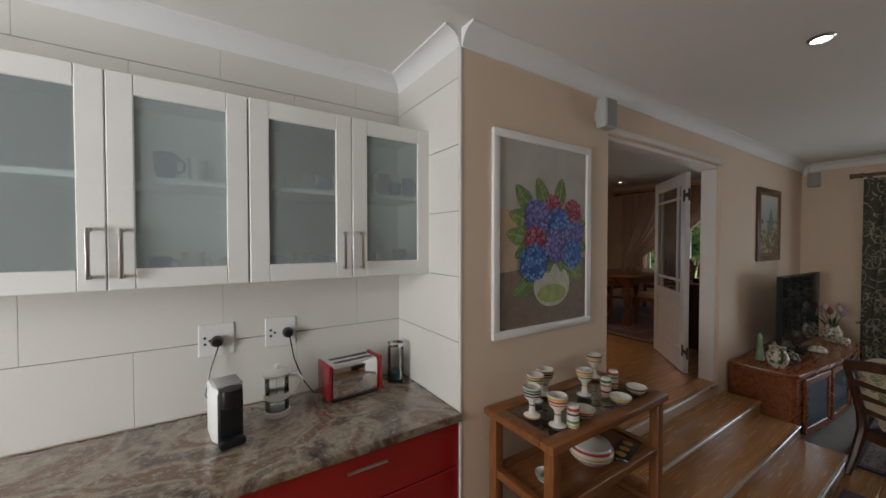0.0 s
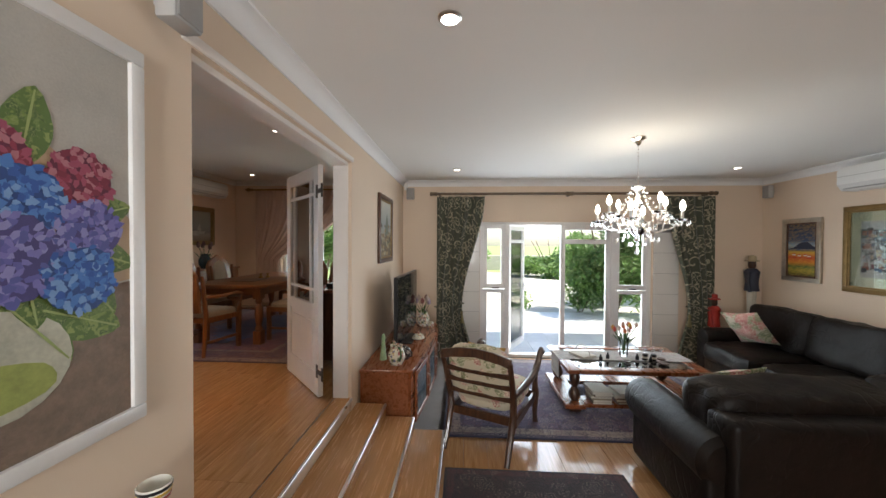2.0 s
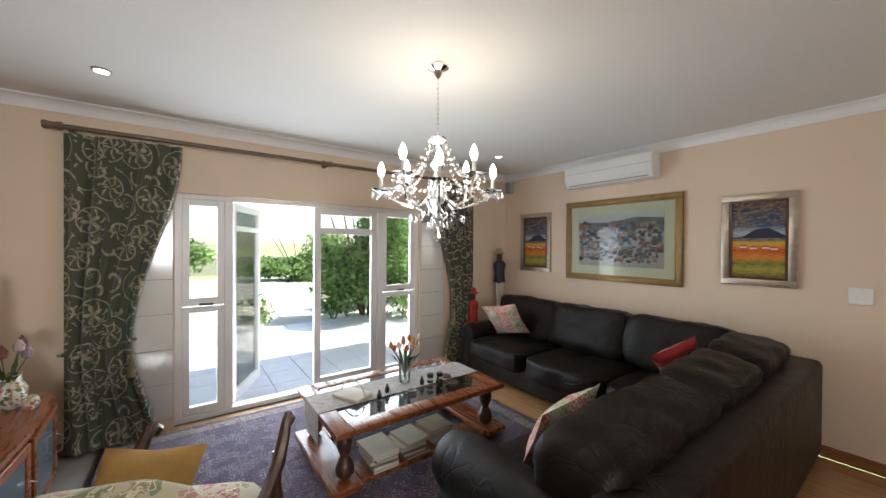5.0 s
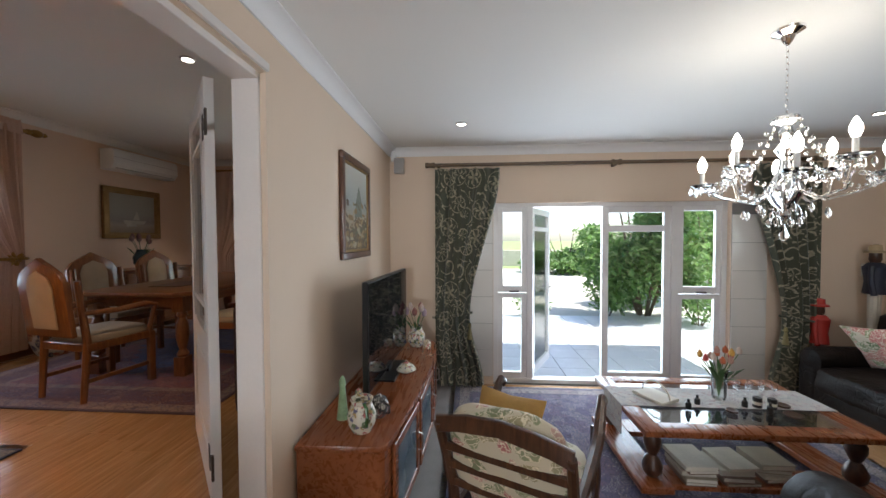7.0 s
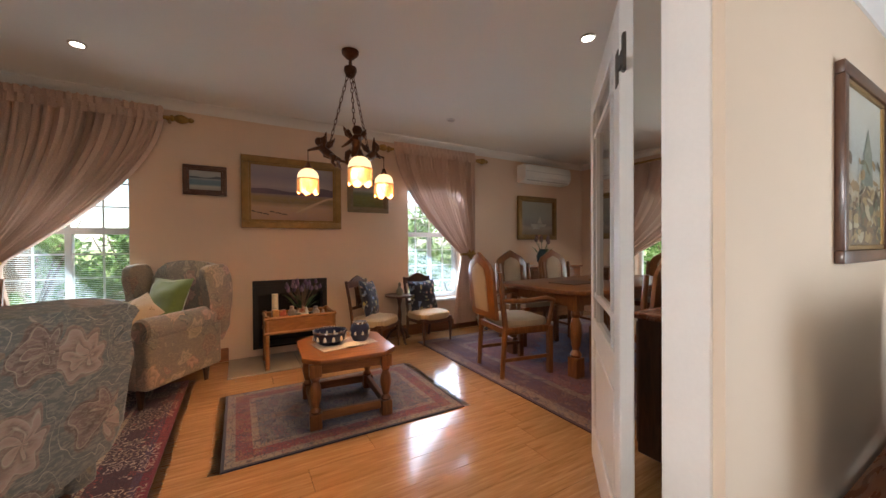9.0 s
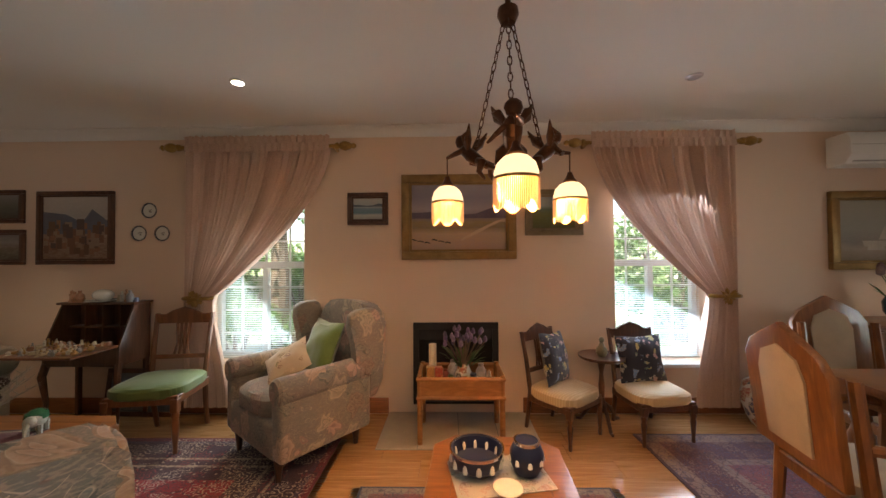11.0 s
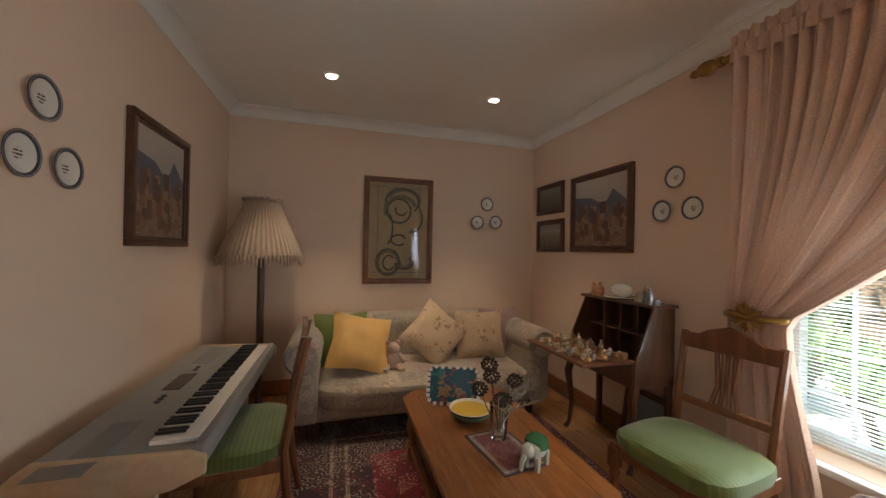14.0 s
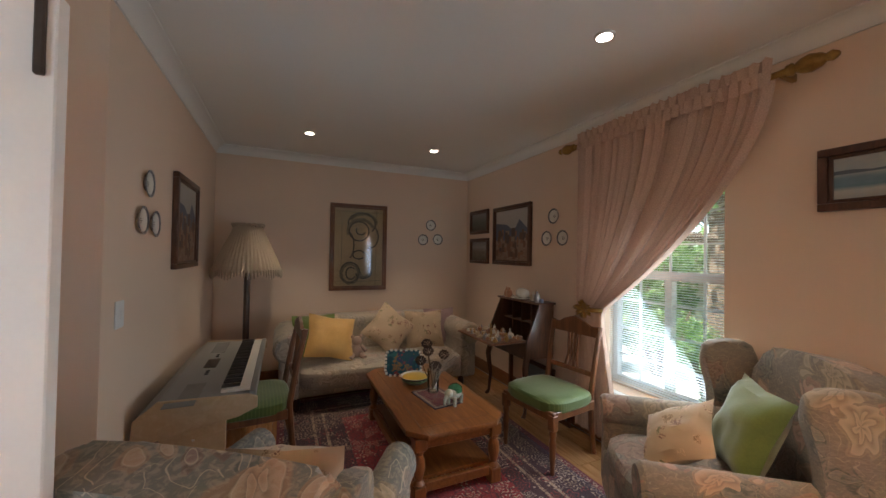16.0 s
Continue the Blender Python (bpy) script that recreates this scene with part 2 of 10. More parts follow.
def rug_weave(name, hx, hy, bands, field, motif, dark, medallion=None, scale=11.0):
    """A knotted rug, half sizes hx, hy: bands of (width, colour) from the edge, then a field with motifs."""
    n = Nodes(name)
    s = n.xyz()
    ax, ay = n.math('ABSOLUTE', s[0]), n.math('ABSOLUTE', s[1])
    d = n.math('MINIMUM', n.math('SUBTRACT', hx, ax), n.math('SUBTRACT', hy, ay))
    flat = n.add("ShaderNodeCombineXYZ")
    n.put(ax, flat.inputs[0])
    n.put(ay, flat.inputs[1])
    co = flat.outputs[0]
    edge = n.voronoi(scale * 1.7, co, 'DISTANCE_TO_EDGE', rnd=0.7)
    pick = n.add("ShaderNodeSeparateColor")
    n.put(n.voronoi(scale, co, 'F1', "Color", 0.6), pick.inputs[0])
    dist, p, _ = polar(n, co, scale, 0.6)
    turn = n.math('MULTIPLY', n.math('ARCTAN2', p[1], p[0]), 6.0)
    petal = n.math('SINE', n.math('MULTIPLY', n.math('ADD', dist, n.math('MULTIPLY', n.math('COSINE', turn), 0.075)), 26.0))
    top = min(hx, hy)
    at, stops = 0.0, []
    for width, colour in bands:
        stops.append((at / top, colour))
        at += width
    stops.append((at / top, field))
    c = n.ramp(n.math('DIVIDE', d, top), stops, 'CONSTANT')
    if medallion:
        dia = n.math('ADD', n.math('DIVIDE', ax, hx * 0.62), n.math('DIVIDE', ay, hy * 0.62))
        dia = n.math('ADD', dia, n.math('MULTIPLY', n.math('SINE', n.math('MULTIPLY', ax, 40.0)), 0.05))
        c = n.mix(n.ramp(dia, [(0.97, (1, 1, 1)), (1.0, (0, 0, 0))]), c, medallion)
    k = len(motif)
    mc = n.ramp(pick.outputs[1], [(i / k, m) for i, m in enumerate(motif)], 'CONSTANT')
    ring = n.ramp(petal, [(0.55, (0, 0, 0)), (0.7, (1, 1, 1))])
    in_band = n.ramp(d, [(0.012, (0, 0, 0)), (0.02, (1, 1, 1))])
    c = n.mix(n.math('MULTIPLY', n.math('MULTIPLY', ring, in_band), 0.8), c, mc)
    vine = n.ramp(edge, [(0.02, (1, 1, 1)), (0.055, (0, 0, 0))])
    c = n.mix(n.math('MULTIPLY', n.math('MULTIPLY', vine, in_band), 0.75), c, dark)
    pick2 = n.add("ShaderNodeSeparateColor")
    n.put(n.voronoi(scale * 2.9, co, 'F1', "Color", 0.5), pick2.inputs[0])
    small = n.ramp(n.voronoi(scale * 2.9, co, rnd=0.5), [(0.26, (1, 1, 1)), (0.34, (0, 0, 0))])
    some = n.math('GREATER_THAN', pick2.outputs[2], 0.35)
    mc2 = n.ramp(pick2.outputs[0], [(i / k, m) for i, m in enumerate(motif)], 'CONSTANT')
    c = n.mix(n.math('MULTIPLY', n.math('MULTIPLY', n.math('MULTIPLY', small, some), in_band), 0.8), c, mc2)
    c = n.mix(n.math('MULTIPLY', n.noise(220.0, 2), 0.22), c, dim(dark, 0.8))
    c = n.mix(n.math('MULTIPLY', n.noise(1.6, 3), 0.25), c, dim(field, 0.8))
    n.bump(n.noise(240.0, 2), 0.5, 0.004)
    return n.done(c, 0.95, 0, 0, 0.15)


def glass_pane(name, gloss=0.07, tint=(0.97, 0.99, 0.98)):
    n = Nodes(name)
    tr = n.add("ShaderNodeBsdfTransparent")
    tr.inputs[0].default_value = (*tint, 1)
    gl = n.add("ShaderNodeBsdfGlossy")
    gl.inputs["Roughness"].default_value = 0.02
    mx = n.add("ShaderNodeMixShader")
    fr = n.add("ShaderNodeFresnel")
    fr.inputs[0].default_value = 1.45
    n.put(n.math('MINIMUM', n.math('MULTIPLY', fr.outputs[0], gloss / 0.035), 0.9), mx.inputs[0])
    n.t.links.new(tr.outputs[0], mx.inputs[1])
    n.t.links.new(gl.outputs[0], mx.inputs[2])
    n.t.links.new(mx.outputs[0], n.t.nodes["Material Output"].inputs[0])
    return n.m


def frosted(name):
    """Etched glass: pale scatter with part of what stands behind it showing."""
    n = Nodes(name)
    n.bump(n.noise(160.0, 2), 0.05, 0.001)
    n.done((0.46, 0.50, 0.50), 0.28)
    tr = n.add("ShaderNodeBsdfTransparent")
    tr.inputs[0].default_value = (0.80, 0.86, 0.86, 1)
    mx = n.add("ShaderNodeMixShader")
    mx.inputs[0].default_value = 0.66
    n.t.links.new(n.p.outputs[0], mx.inputs[1])
    n.t.links.new(tr.outputs[0], mx.inputs[2])
    n.t.links.new(mx.outputs[0], n.t.nodes["Material Output"].inputs[0])
    return n.m


def clear_glass(name, tint=(1, 1, 1), rough=0.02):
    n = Nodes(name)
    n.p.inputs["Transmission Weight"].default_value = 1.0
    n.p.inputs["IOR"].default_value = 1.45
    return n.done(tint, rough)


def sheer(name, col, through_light=0.45):
    """Thin cloth that lets light through."""
    n = Nodes(name)
    c = n.ramp(n.noise(150.0, 2), [(0.3, dim(col, 0.85)), (0.7, dim(col, 1.1))])
    n.put(c, n.p.inputs["Base Color"])
    n.p.inputs["Roughness"].default_value = 0.85
    tl = n.add("ShaderNodeBsdfTranslucent")
    n.put(c, tl.inputs[0])
    mx = n.add("ShaderNodeMixShader")
    mx.inputs[0].default_value = through_light
    n.t.links.new(n.p.outputs[0], mx.inputs[1])
    n.t.links.new(tl.outputs[0], mx.inputs[2])
    n.t.links.new(mx.outputs[0], n.t.nodes["Material Output"].inputs[0])
    return n.m


def glow(name, col, strength, base=(0.8, 0.8, 0.8)):
    n = Nodes(name)
    n.p.inputs["Emission Color"].default_value = (*col, 1)
    n.p.inputs["Emission Strength"].default_value = strength
    return n.done(base, 0.4)


def island_colours(name, cols, rough=0.8, bump=0.1):
    """Each loose piece of a mesh takes one of the colours."""
    n = Nodes(name)
    r = n.add("ShaderNodeNewGeometry").outputs["Random Per Island"]
    k = len(cols)
    c = n.ramp(r, [(i / k, c) for i, c in enumerate(cols)], 'CONSTANT')
    c = n.mix(n.math('MULTIPLY', n.noise(70.0), 0.3), c, dim(cols[0], 0.5))
    n.bump(n.noise(160.0), bump, 0.003)
    return n.done(c, rough)


def granite(name):
    n = Nodes(name)
    big = n.noise(2.6, 6, None, 2.2)
    c = n.ramp(big, [(0.3, (0.03, 0.024, 0.02)), (0.40, (0.14, 0.10, 0.075)), (0.50, (0.34, 0.28, 0.21)), (0.60, (0.17, 0.09, 0.055)), (0.8, (0.36, 0.33, 0.28))])
    speck = n.ramp(n.voronoi(95.0), [(0.12, (1, 1, 1)), (0.3, (0, 0, 0))])
    c = n.mix(n.math('MULTIPLY', speck, n.noise(14.0)), c, (0.03, 0.03, 0.03))
    pale = n.ramp(n.noise(62.0, 4), [(0.52, (0, 0, 0)), (0.70, (1, 1, 1))])
    c = n.mix(n.math('MULTIPLY', pale, 0.55), c, (0.5, 0.47, 0.42))
    return n.done(c, 0.12, 0, 0.3)


CREAM = (0.74, 0.595, 0.46)
M_WALL = plain("cream_wall_paint", CREAM, 0.75, var=0.025, scale=1.2, fine=220, bump=0.12, dist=0.0012)
M_LWALL = plain("lounge_wall_paint", (0.74, 0.575, 0.45), 0.75, var=0.025, scale=1.2, fine=220, bump=0.12, dist=0.0012)
M_CEIL = plain("ceiling_paint", (0.80, 0.79, 0.76), 0.85, var=0.02, scale=0.8, fine=120, bump=0.06)
M_CORN = plain("cornice_white", (0.82, 0.82, 0.82), 0.6, var=0.02)
M_WHITE = plain("white_gloss_paint", (0.80, 0.79, 0.78), 0.35, var=0.04, bump=0.04)
M_TRIM = plain("door_lining_paint", (0.78, 0.73, 0.69), 0.4, var=0.04, bump=0.04)
M_TILE = plain("white_wall_tile", (0.74, 0.72, 0.68), 0.14, var=0.03, scale=2, bump=0.02, coat=0.3)
M_GROUT = plain("grey_grout", (0.24, 0.23, 0.22), 0.9)
M_PLANK = wood("laminate_plank", (0.36, 0.185, 0.075), (0.56, 0.32, 0.15), (1.0, 16, 16), 0.17, 0.5, 0.12)
M_STEP = wood("laminate_step", (0.40, 0.205, 0.085), (0.56, 0.31, 0.14), (1.0, 16, 16), 0.26, 0.3)
M_NOSE = plain("aluminium_nosing", (0.75, 0.74, 0.74), 0.3, 1.0)
M_SKIRT = wood("meranti_skirting", (0.20, 0.075, 0.03), (0.36, 0.15, 0.06))
M_OAK = wood("honey_oak", (0.175, 0.058, 0.016), (0.31, 0.120, 0.035), (12, 1.4, 12))
M_OAKX = wood("honey_oak_long", (0.175, 0.058, 0.016), (0.31, 0.120, 0.035), (1.4, 12, 12))
M_OAKZ = wood("honey_oak_upright", (0.17, 0.057, 0.016), (0.30, 0.117, 0.034), (12, 12, 1.4))
M_CHERRY = wood("cherry_veneer", (0.18, 0.048, 0.015), (0.30, 0.095, 0.030), (1.2, 10, 10), 0.28, 0.3)
M_DARK = wood("dark_stained_wood", (0.035, 0.014, 0.008), (0.10, 0.042, 0.02), (10, 10, 1.6), 0.32, 0.3)
M_MAHOG = wood("mahogany", (0.055, 0.022, 0.012), (0.14, 0.058, 0.028), (9, 9, 1.4), 0.35, 0.25)
M_CHAIRWOOD = wood("chair_mahogany", (0.12, 0.045, 0.02), (0.25, 0.10, 0.042), (9, 9, 1.4), 0.35, 0.25)
M_LEATHER = leather("dark_brown_leather")
M_CHROME = plain("chrome", (0.85, 0.85, 0.86), 0.08, 1.0, var=0.02, bump=0.0)
M_STEEL = plain("brushed_steel", (0.62, 0.60, 0.57), 0.3, 1.0, var=0.06)
M_IRON = plain("dark_iron", (0.08, 0.065, 0.055), 0.5, 0.7)
M_BRONZE = plain("dark_bronze", (0.10, 0.042, 0.02), 0.38, 0.75, var=0.4, scale=18, bump=0.3)
M_GOLD = plain("gilt_frame", (0.29, 0.185, 0.075), 0.42, 0.8, var=0.25, scale=14, bump=0.25)
M_DULLGILT = plain("dull_gilt_frame", (0.22, 0.17, 0.11), 0.45, 0.6, var=0.25, scale=14, bump=0.25)
M_SILVERF = plain("silver_frame", (0.52, 0.46, 0.38), 0.35, 0.85, var=0.2, scale=16)
M_BRASS = plain("antique_brass", (0.36, 0.22, 0.07), 0.35, 0.9, var=0.3, scale=20, bump=0.3)
M_ROD = wood("rod_wood", (0.07, 0.045, 0.025), (0.20, 0.13, 0.07), (10, 1.0, 10), 0.4)
M_BLACK = plain("black_plastic", (0.012, 0.012, 0.013), 0.3, var=0.1)
M_SCREEN = plain("tv_screen", (0.008, 0.008, 0.009), 0.06, var=0.05, bump=0.0)
M_GREYP = plain("grey_plastic", (0.42, 0.41, 0.40), 0.45, var=0.05)
M_WHITEP = plain("white_plastic", (0.80, 0.80, 0.78), 0.35, var=0.03)
M_CABINET = plain("white_cabinet_paint", (0.80, 0.79, 0.77), 0.3, var=0.02, bump=0.03)
M_FROST = frosted("frosted_glass")
M_RED = plain("red_gloss_cupboard", (0.30, 0.008, 0.012), 0.16, var=0.06, bump=0.02, coat=0.4)
M_GRANITE = granite("granite_worktop")
M_GLASS = glass_pane("window_glass", 0.035)
M_PGLASS = glass_pane("picture_glass", 0.02)
M_TGLASS = glass_pane("table_glass", 0.09, (0.88, 0.94, 0.91))
M_CLEAR = clear_glass("clear_glass")
M_CRYSTAL = clear_glass("cut_crystal", (1, 1, 1), 0.0)
M_DOORGLASS = glass_pane("door_glass", 0.10, (0.55, 0.55, 0.57))
M_BULB = glow("lit_bulb", (1.0, 0.92, 0.8), 6.5)
M_DLIGHT = glow("lit_downlight", (1.0, 0.9, 0.78), 7.0)
M_SHADE_LIT = glow("lit_alabaster", (1.0, 0.64, 0.33), 0.50, (0.62, 0.42, 0.22))
M_FRINGE = glow("lit_bead_fringe", (1.0, 0.44, 0.15), 0.13, (0.48, 0.25, 0.11))
M_CURTAIN = scroll_cloth("green_leaf_cloth", (0.070, 0.076, 0.050), (0.44, 0.39, 0.28), 6.2)
M_SHEER = sheer("peach_sheer", (0.60, 0.43, 0.345), 0.05)
M_SOFAF = bloom_cloth("faded_tapestry", (0.20, 0.17, 0.14), [(0.42, 0.28, 0.20), (0.24, 0.16, 0.13), (0.36, 0.29, 0.21), (0.17, 0.165, 0.145), (0.40, 0.25, 0.20)], (0.42, 0.34, 0.26), 6.5)
M_SOFAB = bloom_cloth("bold_tapestry", (0.145, 0.15, 0.135), [(0.33, 0.24, 0.17), (0.20, 0.14, 0.12), (0.30, 0.26, 0.18), (0.13, 0.145, 0.14), (0.36, 0.25, 0.20), (0.17, 0.175, 0.155)], (0.52, 0.45, 0.35), 4.6)
M_SOFAL = bloom_cloth("pale_tapestry", (0.38, 0.32, 0.25), [(0.46, 0.38, 0.29), (0.30, 0.25, 0.21), (0.50, 0.40, 0.30), (0.33, 0.29, 0.25), (0.44, 0.31, 0.25)], (0.58, 0.50, 0.39), 7.0)
M_PRINT = floral("rose_print_cotton", (0.58, 0.52, 0.38), [(0.40, 0.12, 0.12), (0.17, 0.20, 0.09), (0.52, 0.30, 0.25), (0.22, 0.25, 0.13), (0.30, 0.26, 0.14)], 10.0, 0.46)
M_CUSHROSE = floral("rose_cushion", (0.58, 0.52, 0.40), [(0.50, 0.14, 0.13), (0.10, 0.16, 0.06), (0.62, 0.22, 0.22), (0.20, 0.24, 0.10), (0.45, 0.10, 0.09)], 12.0, 0.78)
M_CUSHNAVY = floral("navy_flower_cushion", (0.015, 0.016, 0.03), [(0.55, 0.30, 0.28), (0.50, 0.40, 0.12), (0.15, 0.25, 0.45), (0.50, 0.48, 0.42), (0.10, 0.18, 0.10)], 14.0, 0.36, line=(0.4, 0.35, 0.3))
M_CUSHCREAM = floral("cream_sprig_cushion", (0.55, 0.40, 0.26), [(0.26, 0.13, 0.09), (0.55, 0.40, 0.26), (0.30, 0.19, 0.10), (0.22, 0.20, 0.10)], 13.0, 0.36)
M_YELLOW = plain("gold_satin", (0.62, 0.36, 0.10), 0.5, var=0.12, scale=9, sheen=0.3)
M_OCHRE = plain("ochre_cloth", (0.50, 0.30, 0.09), 0.75, var=0.15, scale=9)
M_GREENV = plain("green_velvet", (0.14, 0.19, 0.035), 0.6, var=0.2, scale=7, sheen=0.5)
M_REDC = plain("red_cushion", (0.40, 0.025, 0.03), 0.7, var=0.3, scale=18, sheen=0.2)
M_MAUVE = plain("mauve_cushion", (0.36, 0.24, 0.24), 0.8)
M_CANE = plain("oatmeal_upholstery", (0.46, 0.36, 0.25), 0.85, var=0.15, fine=240, bump=0.4)


def striped(name, a, b, freq, axis, rough=0.6):
    n = Nodes(name)
    s = n.xyz()[axis]
    w = n.math('SINE', n.math('MULTIPLY', s, freq))
    c = n.mix(n.ramp(w, [(0.3, (0, 0, 0)), (0.8, (1, 1, 1))]), a, b)
    c = n.mix(n.math('MULTIPLY', n.noise(9.0), 0.3), c, dim(a, 0.6))
    n.bump(n.noise(260.0, 2), 0.2, 0.002)
    return n.done(c, rough, 0, 0, 0.3)


M_GREENSEAT = striped("green_striped_silk", (0.075, 0.120, 0.018), (0.115, 0.165, 0.032), 300.0, 1)
M_CREAMSEAT = striped("cream_striped_damask", (0.50, 0.38, 0.22), (0.60, 0.47, 0.29), 260.0, 1, 0.7)
M_HEARTH = plain("stone_tile", (0.40, 0.34, 0.27), 0.5, var=0.2, scale=4)
M_FIREBOX = plain("black_steel", (0.010, 0.009, 0.009), 0.4)
M_BAMBOO = wood("bamboo_cane", (0.25, 0.10, 0.03), (0.40, 0.18, 0.06), (2, 8, 8), 0.4)
M_CERAM = plain("white_ceramic", (0.72, 0.70, 0.64), 0.16, var=0.05, bump=0.02, coat=0.3)
M_NAVY = plain("navy_stoneware", (0.012, 0.017, 0.05), 0.3, var=0.2)
M_MAJ = floral("painted_majolica", (0.66, 0.62, 0.50), [(0.50, 0.32, 0.08), (0.10, 0.16, 0.05), (0.50, 0.10, 0.10), (0.10, 0.10, 0.25), (0.55, 0.42, 0.2)], 34.0, 0.5, 0.2, (0.05, 0.05, 0.05), 0.4)
M_IMARI = floral("painted_imari", (0.55, 0.52, 0.46), [(0.02, 0.03, 0.10), (0.30, 0.07, 0.03), (0.05, 0.05, 0.06), (0.45, 0.40, 0.30)], 12.0, 0.55, 0.2, (0.5, 0.45, 0.3), 0.5)
M_PAPER = plain("book_paper", (0.62, 0.58, 0.50), 0.8, var=0.1)
M_PATIO = plain("slate_tile", (0.62, 0.62, 0.63), 0.3, var=0.15, scale=3)
M_DRIVE = plain("pale_gravel", (0.62, 0.58, 0.50), 0.9, var=0.15, scale=3, fine=60, bump=0.4)
M_GRASS = plain("lawn", (0.26, 0.33, 0.12), 0.9, var=0.4, scale=2, fine=40, bump=0.6)
M_LEAF = island_colours("garden_leaf", [(0.14, 0.25, 0.06), (0.18, 0.32, 0.09), (0.23, 0.38, 0.12), (0.09, 0.18, 0.05), (0.30, 0.42, 0.17)], 0.5)


def let_through(mat, share):
    """Lets part of the light through thin leaves."""
    nt = mat.node_tree
    out = nt.nodes["Material Output"]
    front = out.inputs[0].links[0].from_node
    back = nt.nodes.new("ShaderNodeBsdfTranslucent")
    nt.links.new(front.inputs["Base Color"].links[0].from_socket, back.inputs[0])
    mx = nt.nodes.new("ShaderNodeMixShader")
    mx.inputs[0].default_value = share
    nt.links.new(front.outputs[0], mx.inputs[1])
    nt.links.new(back.outputs[0], mx.inputs[2])
    nt.links.new(mx.outputs[0], out.inputs[0])


let_through(M_LEAF, 0.55)
M_BLIND = plain("blue_white_slat", (0.76, 0.83, 0.86), 0.4, var=0.03)
let_through(M_BLIND, 0.4)
M_BARK = plain("bark", (0.13, 0.09, 0.06), 0.9, var=0.4, scale=12, bump=0.6)
M_EXT = plain("outside_plaster", (0.55, 0.50, 0.42), 0.85)
M_CANVAS = plain("canvas_ground", (0.47, 0.45, 0.41), 0.7, var=0.16, scale=5, fine=180, bump=0.3)

# ---- building kit ----


def finish(name, bm, material, smooth=True):
    me = bpy.data.meshes.new(name)
    bm.normal_update()
    if smooth:
        for f in bm.faces:
            f.smooth = True
        for e in bm.edges:
            if len(e.link_faces) == 2 and e.calc_face_angle(0) > 0.6:
                e.smooth = False
    bm.to_mesh(me)
    bm.free()
    for m in (material if isinstance(material, (list, tuple)) else [material]):
        me.materials.append(m)
    return me


def thing(name, at, label, category, rz=0.0, group="", kind=""):
    ob = new(name)
    ob.empty_display_size = 0.1
    ob.matrix_basis = pose(*at, 0, 0, rz)
    return tagged(ob, label, category, group, kind)


def part(name, bm, material, parent, label="", smooth=True):
    """Links a bmesh as one mesh object under a thing or a part."""
    ob = new(name, finish(name, bm, material, smooth) if isinstance(bm, bmesh.types.BMesh) else bm)
    ob.parent = parent
    if label:
        ob["label"] = label
    return ob


def solo(name, bm, material, at, label, category, rz=0.0, group="", kind="", smooth=True):
    """A thing that is one mesh."""
    ob = new(name, finish(name, bm, material, smooth) if isinstance(bm, bmesh.types.BMesh) else bm)
    ob.matrix_basis = pose(*at, 0, 0, rz)
    return tagged(ob, label, category, group, kind)


def structure(name, bm, material, label, category, smooth=False):
    return solo(name, bm, material, (0, 0, 0), label, category, kind="structure", smooth=smooth)


def box(bm, lo, hi, bevel=0.0, seg=1, mat=None, m=0):
    """A box between two corners, its edges rounded by bevel, laid by mat."""
    c = [(a + b) / 2 for a, b in zip(lo, hi)]
    s = [abs(b - a) for a, b in zip(lo, hi)]
    r = bmesh.ops.create_cube(bm, size=1.0, matrix=Matrix.LocRotScale(c, None, s))
    vs = r["verts"]
    fs = set(f for v in vs for f in v.link_faces)
    if bevel:
        es = set(e for v in vs for e in v.link_edges)
        r2 = bmesh.ops.bevel(bm, geom=list(es), offset=min(bevel, min(s) * 0.45), segments=seg, affect='EDGES', profile=0.5)
        vs = list(set(r2["verts"]) | set(v for v in vs if v.is_valid))
        fs = set(f for v in vs for f in v.link_faces)
    for f in fs:
        f.material_index = m
    if mat is not None:
        bmesh.ops.transform(bm, matrix=mat, verts=vs)
    return bm


def boxes(*items, bevel=0.0, seg=1):
    bm = bmesh.new()
    for lo, hi in items:
        box(bm, lo, hi, bevel, seg)
    return bm


def lathe(bm, profile, seg=20, at=(0, 0, 0), mat=None, m=0, cap=True):
    """Turns a profile of (radius, height) round z."""
    rings, verts = [], []
    for r, z in profile:
        if r < 1e-5:
            ring = [bm.verts.new((at[0], at[1], at[2] + z))]
        else:
            ring = [bm.verts.new((at[0] + r * math.cos(2 * math.pi * k / seg), at[1] + r * math.sin(2 * math.pi * k / seg), at[2] + z)) for k in range(seg)]
        rings.append(ring)
        verts += ring
    for a, b in zip(rings, rings[1:]):
        for k in range(seg):
            q = [a[k % len(a)], a[(k + 1) % len(a)], b[(k + 1) % len(b)], b[k % len(b)]]
            q = list(dict.fromkeys(q))
            if len(q) > 2:
                bm.faces.new(q).material_index = m
    closed = profile[0] == profile[-1]
    for ring, flip in ((rings[0], True), (rings[-1], False)):
        if len(ring) > 2 and cap and not closed:
            bm.faces.new(ring[::-1] if flip else ring).material_index = m
    if mat is not None:
        bmesh.ops.transform(bm, matrix=mat, verts=verts)
    return bm


